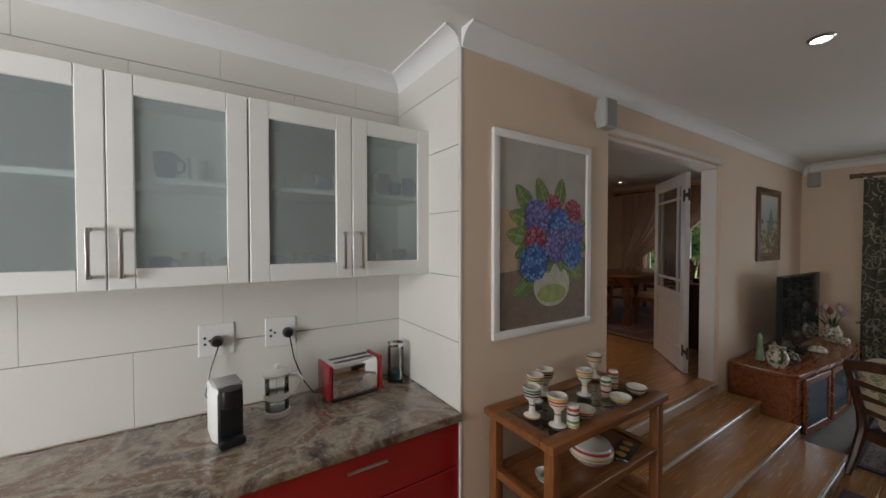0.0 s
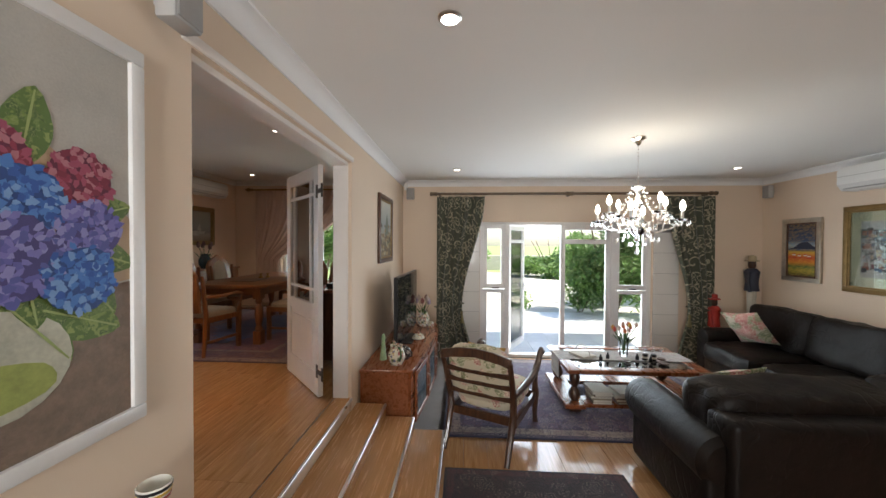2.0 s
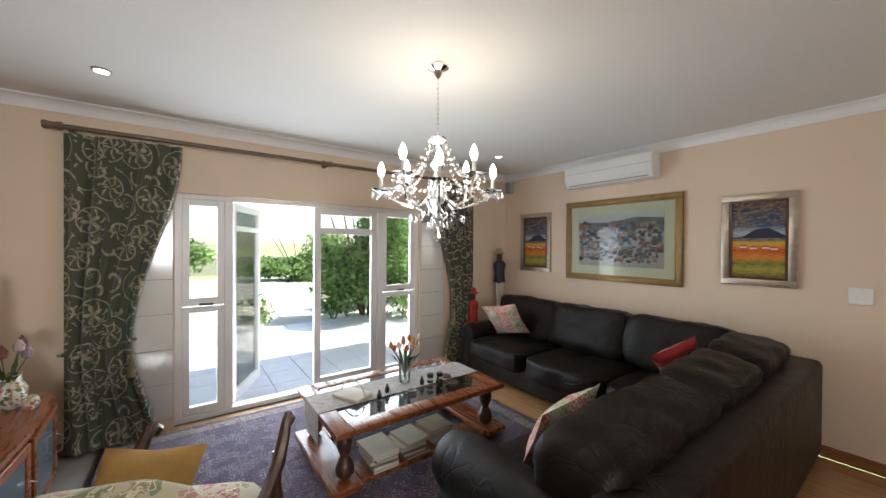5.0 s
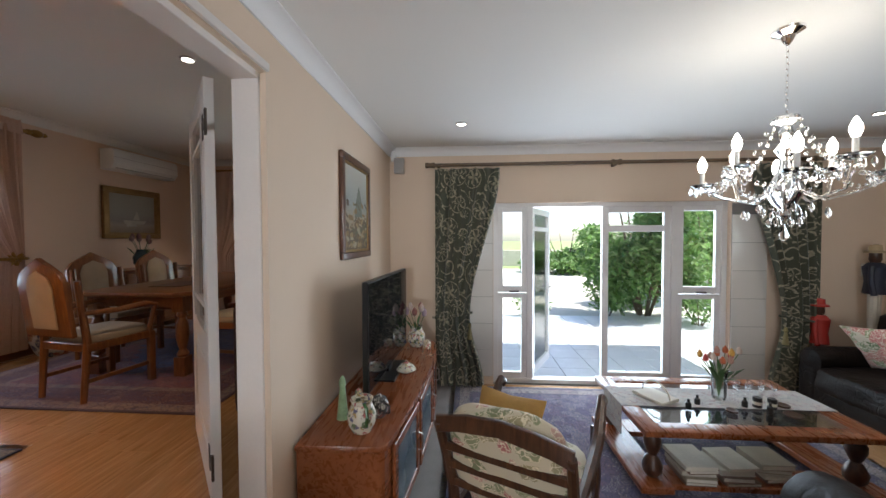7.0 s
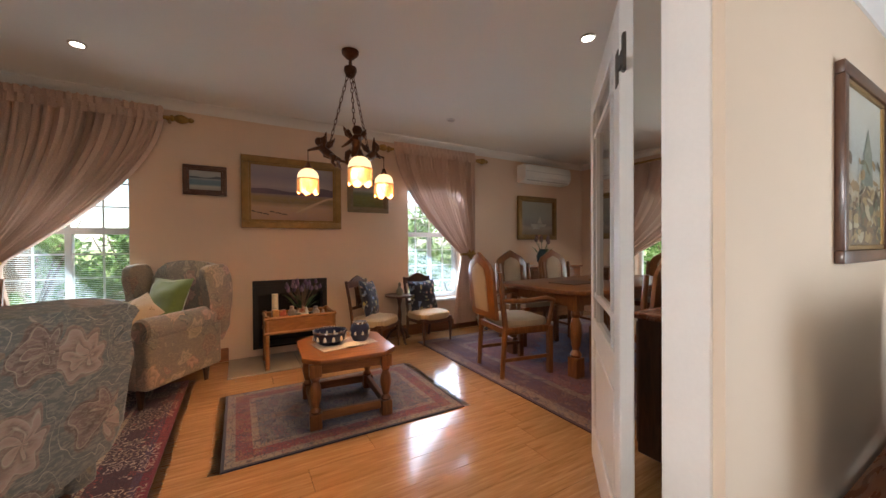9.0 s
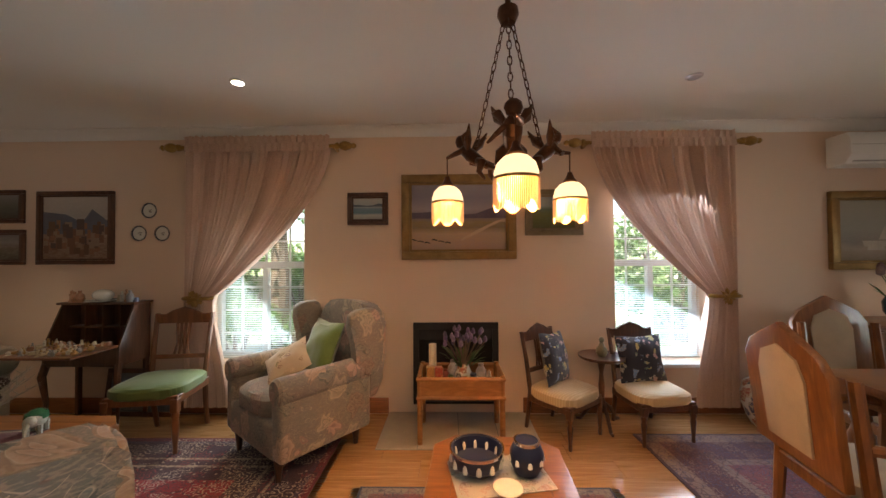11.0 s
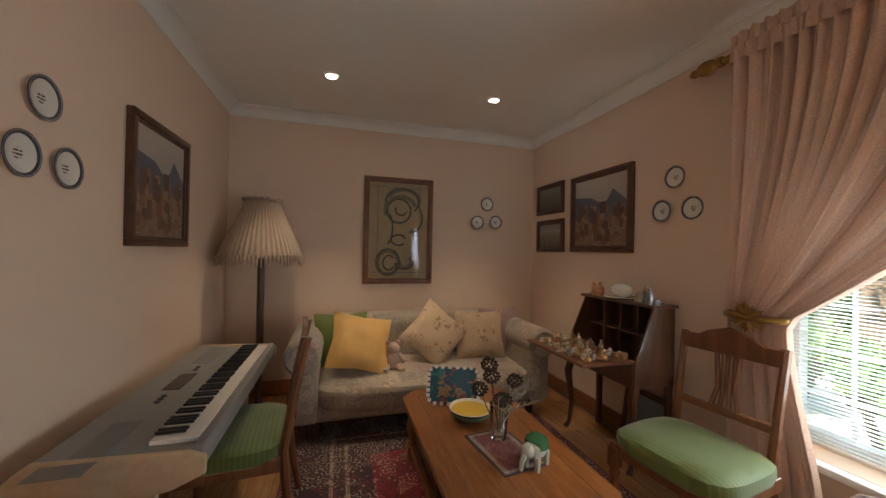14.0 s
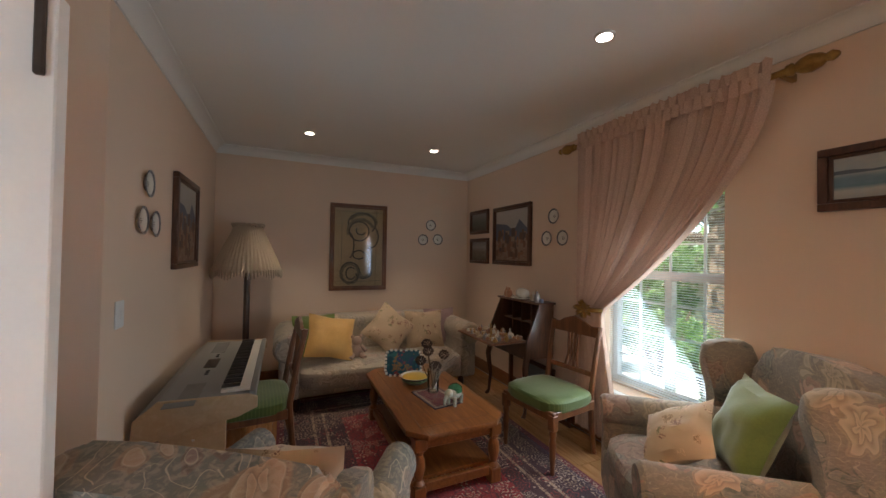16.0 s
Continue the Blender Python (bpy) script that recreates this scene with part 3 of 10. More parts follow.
def tube(bm, pts, radius, seg=8, closed=False, m=0):
    """A round bar along points; radius may be one number or one a point."""
    pts = [Vector(p) for p in pts]
    rad = radius if isinstance(radius, (list, tuple)) else [radius] * len(pts)
    n, rings, ref = len(pts), [], None
    for i, p in enumerate(pts):
        d = (pts[(i + 1) % n] - pts[i - 1]) if closed else (pts[min(i + 1, n - 1)] - pts[max(i - 1, 0)])
        d.normalize()
        if ref is None:
            ref = Vector((0, 0, 1)) if abs(d.z) < 0.9 else Vector((1, 0, 0))
        u = d.cross(ref).normalized()
        v = d.cross(u).normalized()
        ref = -v if (-v).dot(ref) > 0 else v
        rings.append([bm.verts.new(p + rad[i] * (u * math.cos(2 * math.pi * k / seg) + v * math.sin(2 * math.pi * k / seg))) for k in range(seg)])
    pairs = list(zip(rings, rings[1:])) + ([(rings[-1], rings[0])] if closed else [])
    for a, b in pairs:
        for k in range(seg):
            bm.faces.new((a[k], a[(k + 1) % seg], b[(k + 1) % seg], b[k])).material_index = m
    if not closed:
        bm.faces.new(rings[0][::-1]).material_index = m
        bm.faces.new(rings[-1]).material_index = m
    return bm


def arc(p, q, sag, n=10):
    p, q = Vector(p), Vector(q)
    return [p.lerp(q, t / n) + Vector((0, 0, -sag * 4 * (t / n) * (1 - t / n))) for t in range(n + 1)]


def curved(pts, n=4):
    """A closed outline with its corners rounded into a flowing curve."""
    out, m = [], len(pts)
    for i in range(m):
        p0, p1, p2, p3 = pts[i - 1], pts[i], pts[(i + 1) % m], pts[(i + 2) % m]
        for k in range(n):
            t = k / n
            out.append(tuple(0.5 * (2 * b + (c - a) * t + (2 * a - 5 * b + 4 * c - d) * t * t + (3 * b - a - 3 * c + d) * t ** 3) for a, b, c, d in zip(p0, p1, p2, p3)))
    return out


def slab(bm, outline, z0, z1, bevel=0.0, m=0):
    """A flat plate with the given outline (x, y)."""
    low = [bm.verts.new((x, y, z0)) for x, y in outline]
    top = [bm.verts.new((x, y, z1)) for x, y in outline]
    n = len(outline)
    fs = [bm.faces.new(low[::-1]), bm.faces.new(top)]
    fs += [bm.faces.new((low[k], low[(k + 1) % n], top[(k + 1) % n], top[k])) for k in range(n)]
    for f in fs:
        f.material_index = m
    if bevel:
        es = list(fs[0].edges) + list(fs[1].edges)
        bmesh.ops.bevel(bm, geom=es, offset=bevel, segments=2, affect='EDGES', profile=0.5)
    return bm


def swell(bm, size, at=(0, 0, 0), power=2.6, seg=14, mat=None, crease=0.012, seed=0, m=0):
    """A stuffed cushion: a box-like bulge of the given full sizes with soft creases."""
    vs, g = [], {}
    rings = seg
    for i in range(rings + 1):
        for j in range(2 * seg):
            a = math.pi * (i / rings - 0.5)
            b = math.pi * j / seg
            p = []
            for c, e in ((math.cos(a) * math.cos(b), power), (math.cos(a) * math.sin(b), power), (math.sin(a), 2.2)):
                p.append(c)
            k = (abs(p[0]) ** power + abs(p[1]) ** power + abs(p[2]) ** power) ** (-1 / power)
            v = Vector([x * k * s / 2 for x, s in zip(p, size)])
            w = noise.noise(v * 7.0 + Vector((seed, seed * 2, 0))) * crease
            v += v.normalized() * w
            if i in (0, rings):
                if j == 0:
                    g[i, 0] = bm.verts.new(v)
                    vs.append(g[i, 0])
                g[i, j] = g[i, 0]
            else:
                g[i, j] = bm.verts.new(v)
                vs.append(g[i, j])
    for i in range(rings):
        for j in range(2 * seg):
            q = list(dict.fromkeys((g[i, j], g[i, (j + 1) % (2 * seg)], g[i + 1, (j + 1) % (2 * seg)], g[i + 1, j])))
            if len(q) > 2:
                bm.faces.new(q).material_index = m
    bmesh.ops.transform(bm, matrix=(mat or Matrix()) if mat is not None else Matrix.Translation(at), verts=vs)
    return bm


def pillow(bm, w, h, thick, mat, seed=0, m=0):
    """A square scatter cushion with pinched corners, standing in the xz plane of mat."""
    n, vs = 10, []
    grid = {}
    for side in (1, -1):
        for i in range(n + 1):
            for j in range(n + 1):
                u, v = 2 * i / n - 1, 2 * j / n - 1
                if side < 0 and (i in (0, n) or j in (0, n)):
                    grid[side, i, j] = grid[1, i, j]
                    continue
                t = max(0.0, (1 - abs(u) ** 2.4) * (1 - abs(v) ** 2.4)) ** 0.55
                pin = 1 - 0.10 * (1 - abs(u * v)) * max(abs(u), abs(v)) ** 3
                p = Vector((u * w / 2 * pin, side * t * thick / 2, v * h / 2 * pin))
                p.y += 0.012 * noise.noise(Vector((u * 2.2, v * 2.2, seed + side))) * t * 2
                grid[side, i, j] = bm.verts.new(p)
                vs.append(grid[side, i, j])
        for i in range(n):
            for j in range(n):
                q = [grid[side, i, j], grid[side, i + 1, j], grid[side, i + 1, j + 1], grid[side, i, j + 1]]
                bm.faces.new(q if side < 0 else q[::-1]).material_index = m
    bmesh.ops.transform(bm, matrix=mat, verts=vs)
    return bm


def add_pillow(name, w, h, thick, at, rz, lean, material, label, seed=0, roll=0.0):
    bm = pillow(bmesh.new(), w, h, thick, pose(0, 0, 0, lean, 0, 0) @ pose(0, 0, 0, 0, roll, 0), seed)
    lo = min(v.co.z for v in bm.verts)
    bmesh.ops.translate(bm, verts=bm.verts, vec=(0, 0, -lo))
    return solo(name, bm, material, at, label, "cushion", rz)


def picture(name, w, h, at, rz, frame_w, m_frame, label, canvas, depth=0.035, mount=0.0, m_mount=None, glass=False, art=None, step=True, m_inner=None):
    """A framed picture; its back lies on the wall at local y=0 and it faces local -y. canvas: material of the ground. art(bm parts) adds painted shapes."""
    t = thing(name, at, label, "picture", rz)
    bm = bmesh.new()
    for lo, hi in (((-w / 2, -depth, h / 2 - frame_w), (w / 2, 0, h / 2)), ((-w / 2, -depth, -h / 2), (w / 2, 0, -h / 2 + frame_w)),
                   ((-w / 2, -depth, -h / 2 + frame_w), (-w / 2 + frame_w, 0, h / 2 - frame_w)), ((w / 2 - frame_w, -depth, -h / 2 + frame_w), (w / 2, 0, h / 2 - frame_w))):
        box(bm, lo, hi, 0.005, 2)
    part("picture_frame", bm, m_frame, t)
    iw, ih = w - 2 * frame_w, h - 2 * frame_w
    if step:
        s = min(0.02, frame_w * 0.45)
        bm = bmesh.new()
        for lo, hi in (((-iw / 2 + 0.001, -depth * 0.78, ih / 2 - s), (iw / 2 - 0.001, -0.004, ih / 2 - 0.001)), ((-iw / 2 + 0.001, -depth * 0.78, -ih / 2 + 0.001), (iw / 2 - 0.001, -0.004, -ih / 2 + s)),
                       ((-iw / 2 + 0.001, -depth * 0.78, -ih / 2 + s), (-iw / 2 + s, -0.004, ih / 2 - s)), ((iw / 2 - s, -depth * 0.78, -ih / 2 + s), (iw / 2 - 0.001, -0.004, ih / 2 - s))):
            box(bm, lo, hi, 0.003, 1)
        part("inner_moulding", bm, m_inner or m_frame, t)
        iw, ih = iw - 2 * s, ih - 2 * s
    back = -depth * 0.45
    if mount:
        part("mount", boxes(((-iw / 2, back, -ih / 2), (iw / 2, back + 0.004, ih / 2))), m_mount, t)
        iw, ih = iw - 2 * mount, ih - 2 * mount
        back -= 0.004
    part("canvas", boxes(((-iw / 2, back, -ih / 2), (iw / 2, back + 0.004, ih / 2))), canvas, t)
    if art:
        art(t, iw, ih, back)
    if glass:
        g = part("pane", boxes(((-w / 2 + frame_w, -depth * 0.7 - 0.002, -h / 2 + frame_w), (w / 2 - frame_w, -depth * 0.7, h / 2 - frame_w))), M_PGLASS, t)
        g.visible_shadow = False
    return t


def daubs(t, name, shapes, material, y):
    """Flat painted shapes on a canvas, each a list of (x, z)."""
    bm = bmesh.new()
    for pts in shapes:
        a = [bm.verts.new((x, y, z)) for x, z in pts]
        bm.faces.new(a)
    bmesh.ops.recalc_face_normals(bm, faces=bm.faces)
    for f in bm.faces:
        if f.normal.y > 0:
            f.normal_flip()
    return part(name, bm, material, t, smooth=False)


def strokes(t, name, paths, width, material, y):
    """Drawn lines of an uneven width on a canvas, each along points (x, z)."""
    bm = bmesh.new()
    for j, pts in enumerate(paths):
        p = [Vector((a, 0, b)) for a, b in pts]
        rows = []
        for i, q in enumerate(p):
            d = (p[min(i + 1, len(p) - 1)] - p[max(i - 1, 0)]).normalized()
            s = Vector((-d.z, 0, d.x)) * width * (0.55 + 0.45 * math.sin(1.3 * i + 2.1 * j) ** 2) / 2
            rows.append((bm.verts.new((q + s).x * Vector((1, 0, 0)) + Vector((0, y - 0.0001 * j, (q + s).z))), bm.verts.new((q - s).x * Vector((1, 0, 0)) + Vector((0, y - 0.0001 * j, (q - s).z)))))
        for a, b in zip(rows, rows[1:]):
            bm.faces.new((a[0], b[0], b[1], a[1]))
    for f in bm.faces:
        f.normal_update()
        if f.normal.y > 0:
            f.normal_flip()
    return part(name, bm, material, t, smooth=False)


def loop(cx, cz, rx, rz, a0=0.0, a1=360.0, n=26):
    """Points along an oval from one angle to another."""
    return [(cx + rx * math.cos(radians(a0 + (a1 - a0) * k / n)), cz + rz * math.sin(radians(a0 + (a1 - a0) * k / n))) for k in range(n + 1)]


def blob(cx, cz, rx, rz, rng, n=9, rough=0.25, tilt=0.0):
    out = []
    for k in range(n):
        a = 2 * math.pi * k / n
        r = 1 + rng.uniform(-rough, rough)
        x, z = rx * r * math.cos(a), rz * r * math.sin(a)
        out.append((cx + x * math.cos(tilt) - z * math.sin(tilt), cz + x * math.sin(tilt) + z * math.cos(tilt)))
    return out


def bands(name, stops, wob=0.04, scale=3.0, rough=0.6, specks=None):
    """Landscape paint: uneven bands of colour by height. stops: (height, colour)."""
    n = Nodes(name)
    s = n.xyz()
    g = n.add("ShaderNodeTexCoord").outputs["Generated"]
    z = n.xyz(g)[2]
    w = n.math('ADD', z, n.math('MULTIPLY', n.math('SUBTRACT', n.noise(scale, 4), 0.5), wob * 2))
    c = n.ramp(w, stops)
    stroke = n.noise(26.0, 3, n.map((1, 1, 2.5)))
    c = n.mix(n.math('MULTIPLY', n.ramp(stroke, [(0.4, (0, 0, 0)), (0.7, (1, 1, 1))]), 0.25), c, dim(stops[len(stops) // 2][1], 1.5))
    if specks:
        k = len(specks)
        pick = n.add("ShaderNodeSeparateColor")
        n.put(n.voronoi(26.0, None, 'F1', "Color"), pick.inputs[0])
        sc = n.ramp(pick.outputs[0], [(i / k, q) for i, q in enumerate(specks)], 'CONSTANT')
        low = n.ramp(w, [(0.45, (1, 1, 1)), (0.62, (0, 0, 0))])
        c = n.mix(n.math('MULTIPLY', low, 0.8), c, sc)
    n.bump(stroke, 0.25, 0.003)
    return n.done(c, rough)

# ---- the setting ----
F2 = 0.425          # lounge floor
CEIL, CEIL2 = 2.64, 2.94
WX, SY, NY = 6.52, -3.81, 1.36      # patio wall, south wall, step wall
LX, LY, DX = -0.95, 5.10, 8.20      # lounge: west wall, north wall, east wall
KY, KX = 1.99, 1.225                # kitchen recess

structure("wall_north", boxes(((KX, NY, 0), (2.35, 1.50, 3.05)), ((2.35, NY, 2.36), (4.06, 1.50, 3.05)), ((4.06, NY, 0), (WX + 0.24, 1.50, 3.05)), ((2.35, 1.38, 0), (4.06, 1.50, F2 - 0.02))),
          M_WALL, "cream painted wall with a wide opening up steps", "wall")
structure("wall_return", boxes(((KX, 1.50, 0), (1.5, 2.165, 3.05))), M_LWALL, "plain painted wall end beside the kitchen recess", "wall")
structure("wall_kitchen", boxes(((-3.2, KY, 0), (KX, 2.165, 3.05))), M_LWALL, "plain painted wall between kitchen and lounge", "wall")
structure("wall_south", boxes(((-3.2, SY - 0.2, 0), (WX + 0.24, SY, 2.9))), M_WALL, "cream painted living room wall", "wall")
structure("wall_west", boxes(((-2.4, SY, 0), (-2.2, KY, 2.9))), M_WALL, "plain cream wall behind the kitchen", "wall")
structure("wall_patio", boxes(((WX, 0.50, -0.1), (WX + 0.24, NY, 2.9)), ((WX, 0.20, -0.1), (WX + 0.24, 0.50, 2.9)), ((WX, -2.30, 2.03), (WX + 0.24, 0.20, 2.9)), ((WX, SY, -0.1), (WX + 0.24, -2.30, 2.9))),
          M_WALL, "cream painted wall around the patio doors", "wall")
structure("wall_lounge_west", boxes(((LX - 0.2, 2.165, 0.2), (LX, LY, 3.05))), M_LWALL, "plain cream lounge wall", "wall")
W1, W2 = (1.24, 2.15), (4.88, 5.72)
WZ = (0.86, 2.38)
lw = []
xs = [LX - 0.2, W1[0], W1[1], W2[0], W2[1], DX + 0.2]
FB = (3.12, 3.856, 0.50, 1.212)
for a, b in zip(xs[::2], xs[1::2]):
    if a < FB[0] < b:
        lw += [((a, LY, 0.2), (FB[0], LY + 0.3, 3.05)), ((FB[1], LY, 0.2), (b, LY + 0.3, 3.05)), ((FB[0], LY, FB[3]), (FB[1], LY + 0.3, 3.05)), ((FB[0], LY, 0.2), (FB[1], LY + 0.3, FB[2]))]
    else:
        lw.append(((a, LY, 0.2), (b, LY + 0.3, 3.05)))
for a, b in (W1, W2):
    lw += [((a, LY, 0.2), (b, LY + 0.3, WZ[0])), ((a, LY, WZ[1]), (b, LY + 0.3, 3.05))]
structure("wall_lounge_north", boxes(*lw), M_LWALL, "cream lounge wall with two tall windows and a fireplace", "wall")
DW = (2.55, 4.15)
structure("wall_dining_east", boxes(((DX, 1.36, 0.2), (DX + 0.2, DW[0], 3.05)), ((DX, DW[1], 0.2), (DX + 0.2, LY, 3.05)), ((DX, DW[0], 0.2), (DX + 0.2, DW[1], 0.9)), ((DX, DW[0], 2.35), (DX + 0.2, DW[1], 3.05))),
          M_LWALL, "cream dining wall with a curtained window", "wall")
structure("wall_dining_south", boxes(((WX + 0.24, NY, 0), (DX + 0.2, 1.50, 3.05))), M_LWALL, "plain cream dining wall", "wall")
structure("ceiling", boxes(((-3.2, SY - 0.2, CEIL), (WX + 0.24, NY, CEIL + 0.1)), ((-3.2, NY, CEIL), (KX, KY, CEIL + 0.1))), M_CEIL, "white painted living room ceiling", "ceiling")
structure("ceiling_lounge", boxes(((LX - 0.2, 1.50, CEIL2), (DX + 0.2, LY + 0.3, CEIL2 + 0.1))), M_CEIL, "white painted lounge ceiling", "ceiling")
# The middle box is an unseen slab, added to shade the nearest patio tiles.
structure("roof", boxes(((-3.6, SY - 0.5, 3.06), (WX + 0.5, NY, 3.2)), ((WX + 0.5, SY - 0.5, 3.06), (WX + 1.4, NY, 3.16)), ((LX - 0.5, NY, 3.06), (DX + 0.5, LY + 0.35, 3.2))), M_EXT, "flat roof slab over the house, with an unseen patio slab added for shade", "roof")
structure("floor", boxes(((-3.2, SY, -0.12), (WX + 0.05, KY, -0.012))), M_GROUT, "living room floor base under laminate planks", "floor")
structure("floor_lounge", boxes(((LX, 1.50, 0.25), (DX, LY, F2 - 0.012))), M_GROUT, "lounge floor base under laminate planks", "floor")


def cornice(name, runs, z, label, material):
    """Coved cornice along runs of (x0, y0, x1, y1, inward normal)."""
    bm = bmesh.new()
    for x0, y0, x1, y1, nx, ny in runs:
        prof = [(0.0, 0.0), (0.0, -0.085), (0.010, -0.085), (0.012, -0.072), (0.022, -0.045), (0.042, -0.022), (0.070, -0.012), (0.085, -0.010), (0.085, 0.0)]
        a = [bm.verts.new((x0 + nx * d, y0 + ny * d, z + h)) for d, h in prof]
        b = [bm.verts.new((x1 + nx * d, y1 + ny * d, z + h)) for d, h in prof]
        n = len(prof)
        for k in range(n):
            bm.faces.new((a[k], a[(k + 1) % n], b[(k + 1) % n], b[k]))
        bm.faces.new(a)
        bm.faces.new(b[::-1])
    bmesh.ops.recalc_face_normals(bm, faces=bm.faces)
    return structure(name, bm, material, label, "cornice", True)


cornice("cornice", [(KX, NY, WX, NY, 0, -1), (WX, NY, WX, SY, -1, 0), (-3.0, SY, WX, SY, 0, 1), (-3.0, KY, KX, KY, 0, -1), (KX, NY, KX, KY, -1, 0)], CEIL - 0.001, "white coved plaster cornice in the living room", M_CORN)
cornice("cornice_lounge", [(LX, LY, DX, LY, 0, -1), (LX, 2.165, LX, LY, 1, 0), (LX, 2.165, 1.5, 2.165, 0, 1), (1.5, 1.5, 1.5, 2.165, 1, 0), (1.5, 1.5, DX, 1.5, 0, 1), (DX, 1.5, DX, LY, -1, 0)], CEIL2 - 0.001, "white coved plaster cornice in the lounge", M_CEIL)


def skirting(name, runs, z, h=0.11):
    bm = bmesh.new()
    for lo, hi in runs:
        box(bm, (lo[0], lo[1], z), (hi[0], hi[1], z + h), 0.006, 2)
    return structure(name, bm, M_SKIRT, "varnished meranti skirting board", "baseboard", True)


skirting("baseboard_lounge", [((LX, LY - 0.02), (2.9, LY)), ((4.07, LY - 0.02), (DX, LY)), ((LX, 2.185), (LX + 0.02, LY - 0.02)), ((LX, 2.165), (1.5, 2.185)), ((4.2, 1.50), (DX, 1.52)), ((1.5, 1.5), (2.3, 1.52))], F2, 0.135)
skirting("baseboard", [((-3.0, SY), (3.18, SY + 0.018)), ((3.18, SY), (WX, SY + 0.018)), ((WX - 0.018, SY + 0.02), (WX, -2.6)), ((WX - 0.018, 0.52), (WX, NY))], 0.0, 0.09)

# door lining of the opening
bm = boxes(((4.048, 1.388, F2), (4.063, 1.512, 2.352)), ((2.345, 1.388, F2), (2.372, 1.512, 2.352)), ((2.345, 1.388, 2.333), (4.063, 1.512, 2.363)), bevel=0.003)
structure("trim_opening", bm, M_TRIM, "white painted door lining around the wide opening", "trim", True)
bm = boxes(((2.30, NY - 0.018, 2.363), (4.065, NY, 2.40)), bevel=0.006, seg=2)
structure("trim_architrave", bm, M_TRIM, "white architrave on the living room side of the opening", "trim", True)

# steps
for k, (y0, y1, z) in enumerate(((1.355, 1.50, F2), (1.105, 1.362, 0.319), (0.858, 1.112, 0.2125), (0.600, 0.865, 0.106))):
    x1 = 4.06 if k == 0 else 4.21
    st = structure("step", boxes(((2.36, y0, z - 0.026 if k == 0 else max(0.0, z - 0.13)), (x1, y1 + (0 if k == 0 else 0.01), z)), bevel=0.003), M_STEP, "oak laminate step up to the lounge", "step", True)
    tagged(st, group="steps to the lounge")
    bm = boxes(((2.37, y0 - 0.006, z - 0.018), (x1 - 0.002, y0 + 0.014, z + 0.003)), bevel=0.003)
    part("nosing", bm, M_NOSE, st, "thin aluminium nosing strip")

# patio doors
px = WX + 0.05
def sash(name, y0, y1, z0, z1, x, t, parent=None, rail=0.055, thick=0.045, mid=None):
    bm = boxes(((x, y0, z0), (x + thick, y0 + rail, z1)), ((x, y1 - rail, z0), (x + thick, y1, z1)), ((x, y0 + rail, z1 - rail), (x + thick, y1 - rail, z1)), ((x, y0 + rail, z0), (x + thick, y1 - rail, z0 + rail * 1.3)), bevel=0.004)
    if mid:
        box(bm, (x, y0 + rail, mid - rail / 2), (x + thick, y1 - rail, mid + rail / 2), 0.004)
    s = part(name, bm, M_WHITE, t)
    g = part("pane", boxes(((x + 0.018, y0 + rail - 0.006, z0 + rail), (x + 0.023, y1 - rail + 0.006, z1 - rail + 0.006))), M_GLASS, s)
    g.visible_shadow = False
    return s


pd = thing("door_patio", (0, 0, 0), "white framed glass patio doors, one leaf standing open", "patio door", kind="structure")
part("door_frame", boxes(((px, -2.30, 0.0), (px + 0.09, -2.245, 2.03)), ((px, 0.145, 0.0), (px + 0.09, 0.20, 2.03)), ((px, -2.245, 1.985), (px + 0.09, 0.145, 2.03)), ((px, -0.245, 0.05), (px + 0.09, -0.175, 1.985)), ((px, -1.80, 0.05), (px + 0.09, -1.73, 1.985)),
                         ((px, -2.245, 0.0), (px + 0.12, 0.145, 0.045)), bevel=0.004), M_WHITE, pd)
sash("side_light", -0.175, 0.145, 0.045, 1.02, px + 0.02, pd)
sash("top_sash", -0.175, 0.145, 1.03, 1.985, px + 0.01, pd)
part("catch", boxes(((px - 0.015, -0.09, 1.03), (px + 0.01, 0.02, 1.05)), bevel=0.004), M_IRON, pd)
sash("side_light", -2.245, -1.80, 0.045, 1.02, px + 0.02, pd)
sash("top_sash", -2.245, -1.80, 1.03, 1.985, px + 0.01, pd)
part("catch", boxes(((px - 0.015, -2.09, 1.03), (px + 0.01, -1.98, 1.05)), bevel=0.004), M_IRON, pd)
sash("closed_leaf", -1.73, -1.00, 0.05, 1.985, px + 0.02, pd, rail=0.07, mid=1.74)
# the open leaf swings out into the garden
bm = boxes(((0, 0, 0.05), (0.07, 0.045, 1.985)), ((0.67, 0, 0.05), (0.74, 0.045, 1.985)), ((0.07, 0, 1.915), (0.67, 0.045, 1.985)), ((0.07, 0, 0.05), (0.67, 0.045, 0.15)), ((0.07, 0, 1.72), (0.67, 0.045, 1.77)), bevel=0.004)
leaf = part("open_leaf", bm, M_WHITE, pd, "open white glazed leaf")
leaf.matrix_basis = pose(px + 0.075, -0.255, 0, 0, 0, -27)
lg = part("pane", boxes(((0.065, 0.02, 0.14), (0.675, 0.025, 1.92))), M_GLASS, leaf)
lg.visible_shadow = False
part("leaf_handle", boxes(((0.69, -0.03, 1.0), (0.72, 0.075, 1.02)), ((0.62, -0.035, 1.0), (0.72, -0.02, 1.02)), bevel=0.004), M_STEEL, leaf)

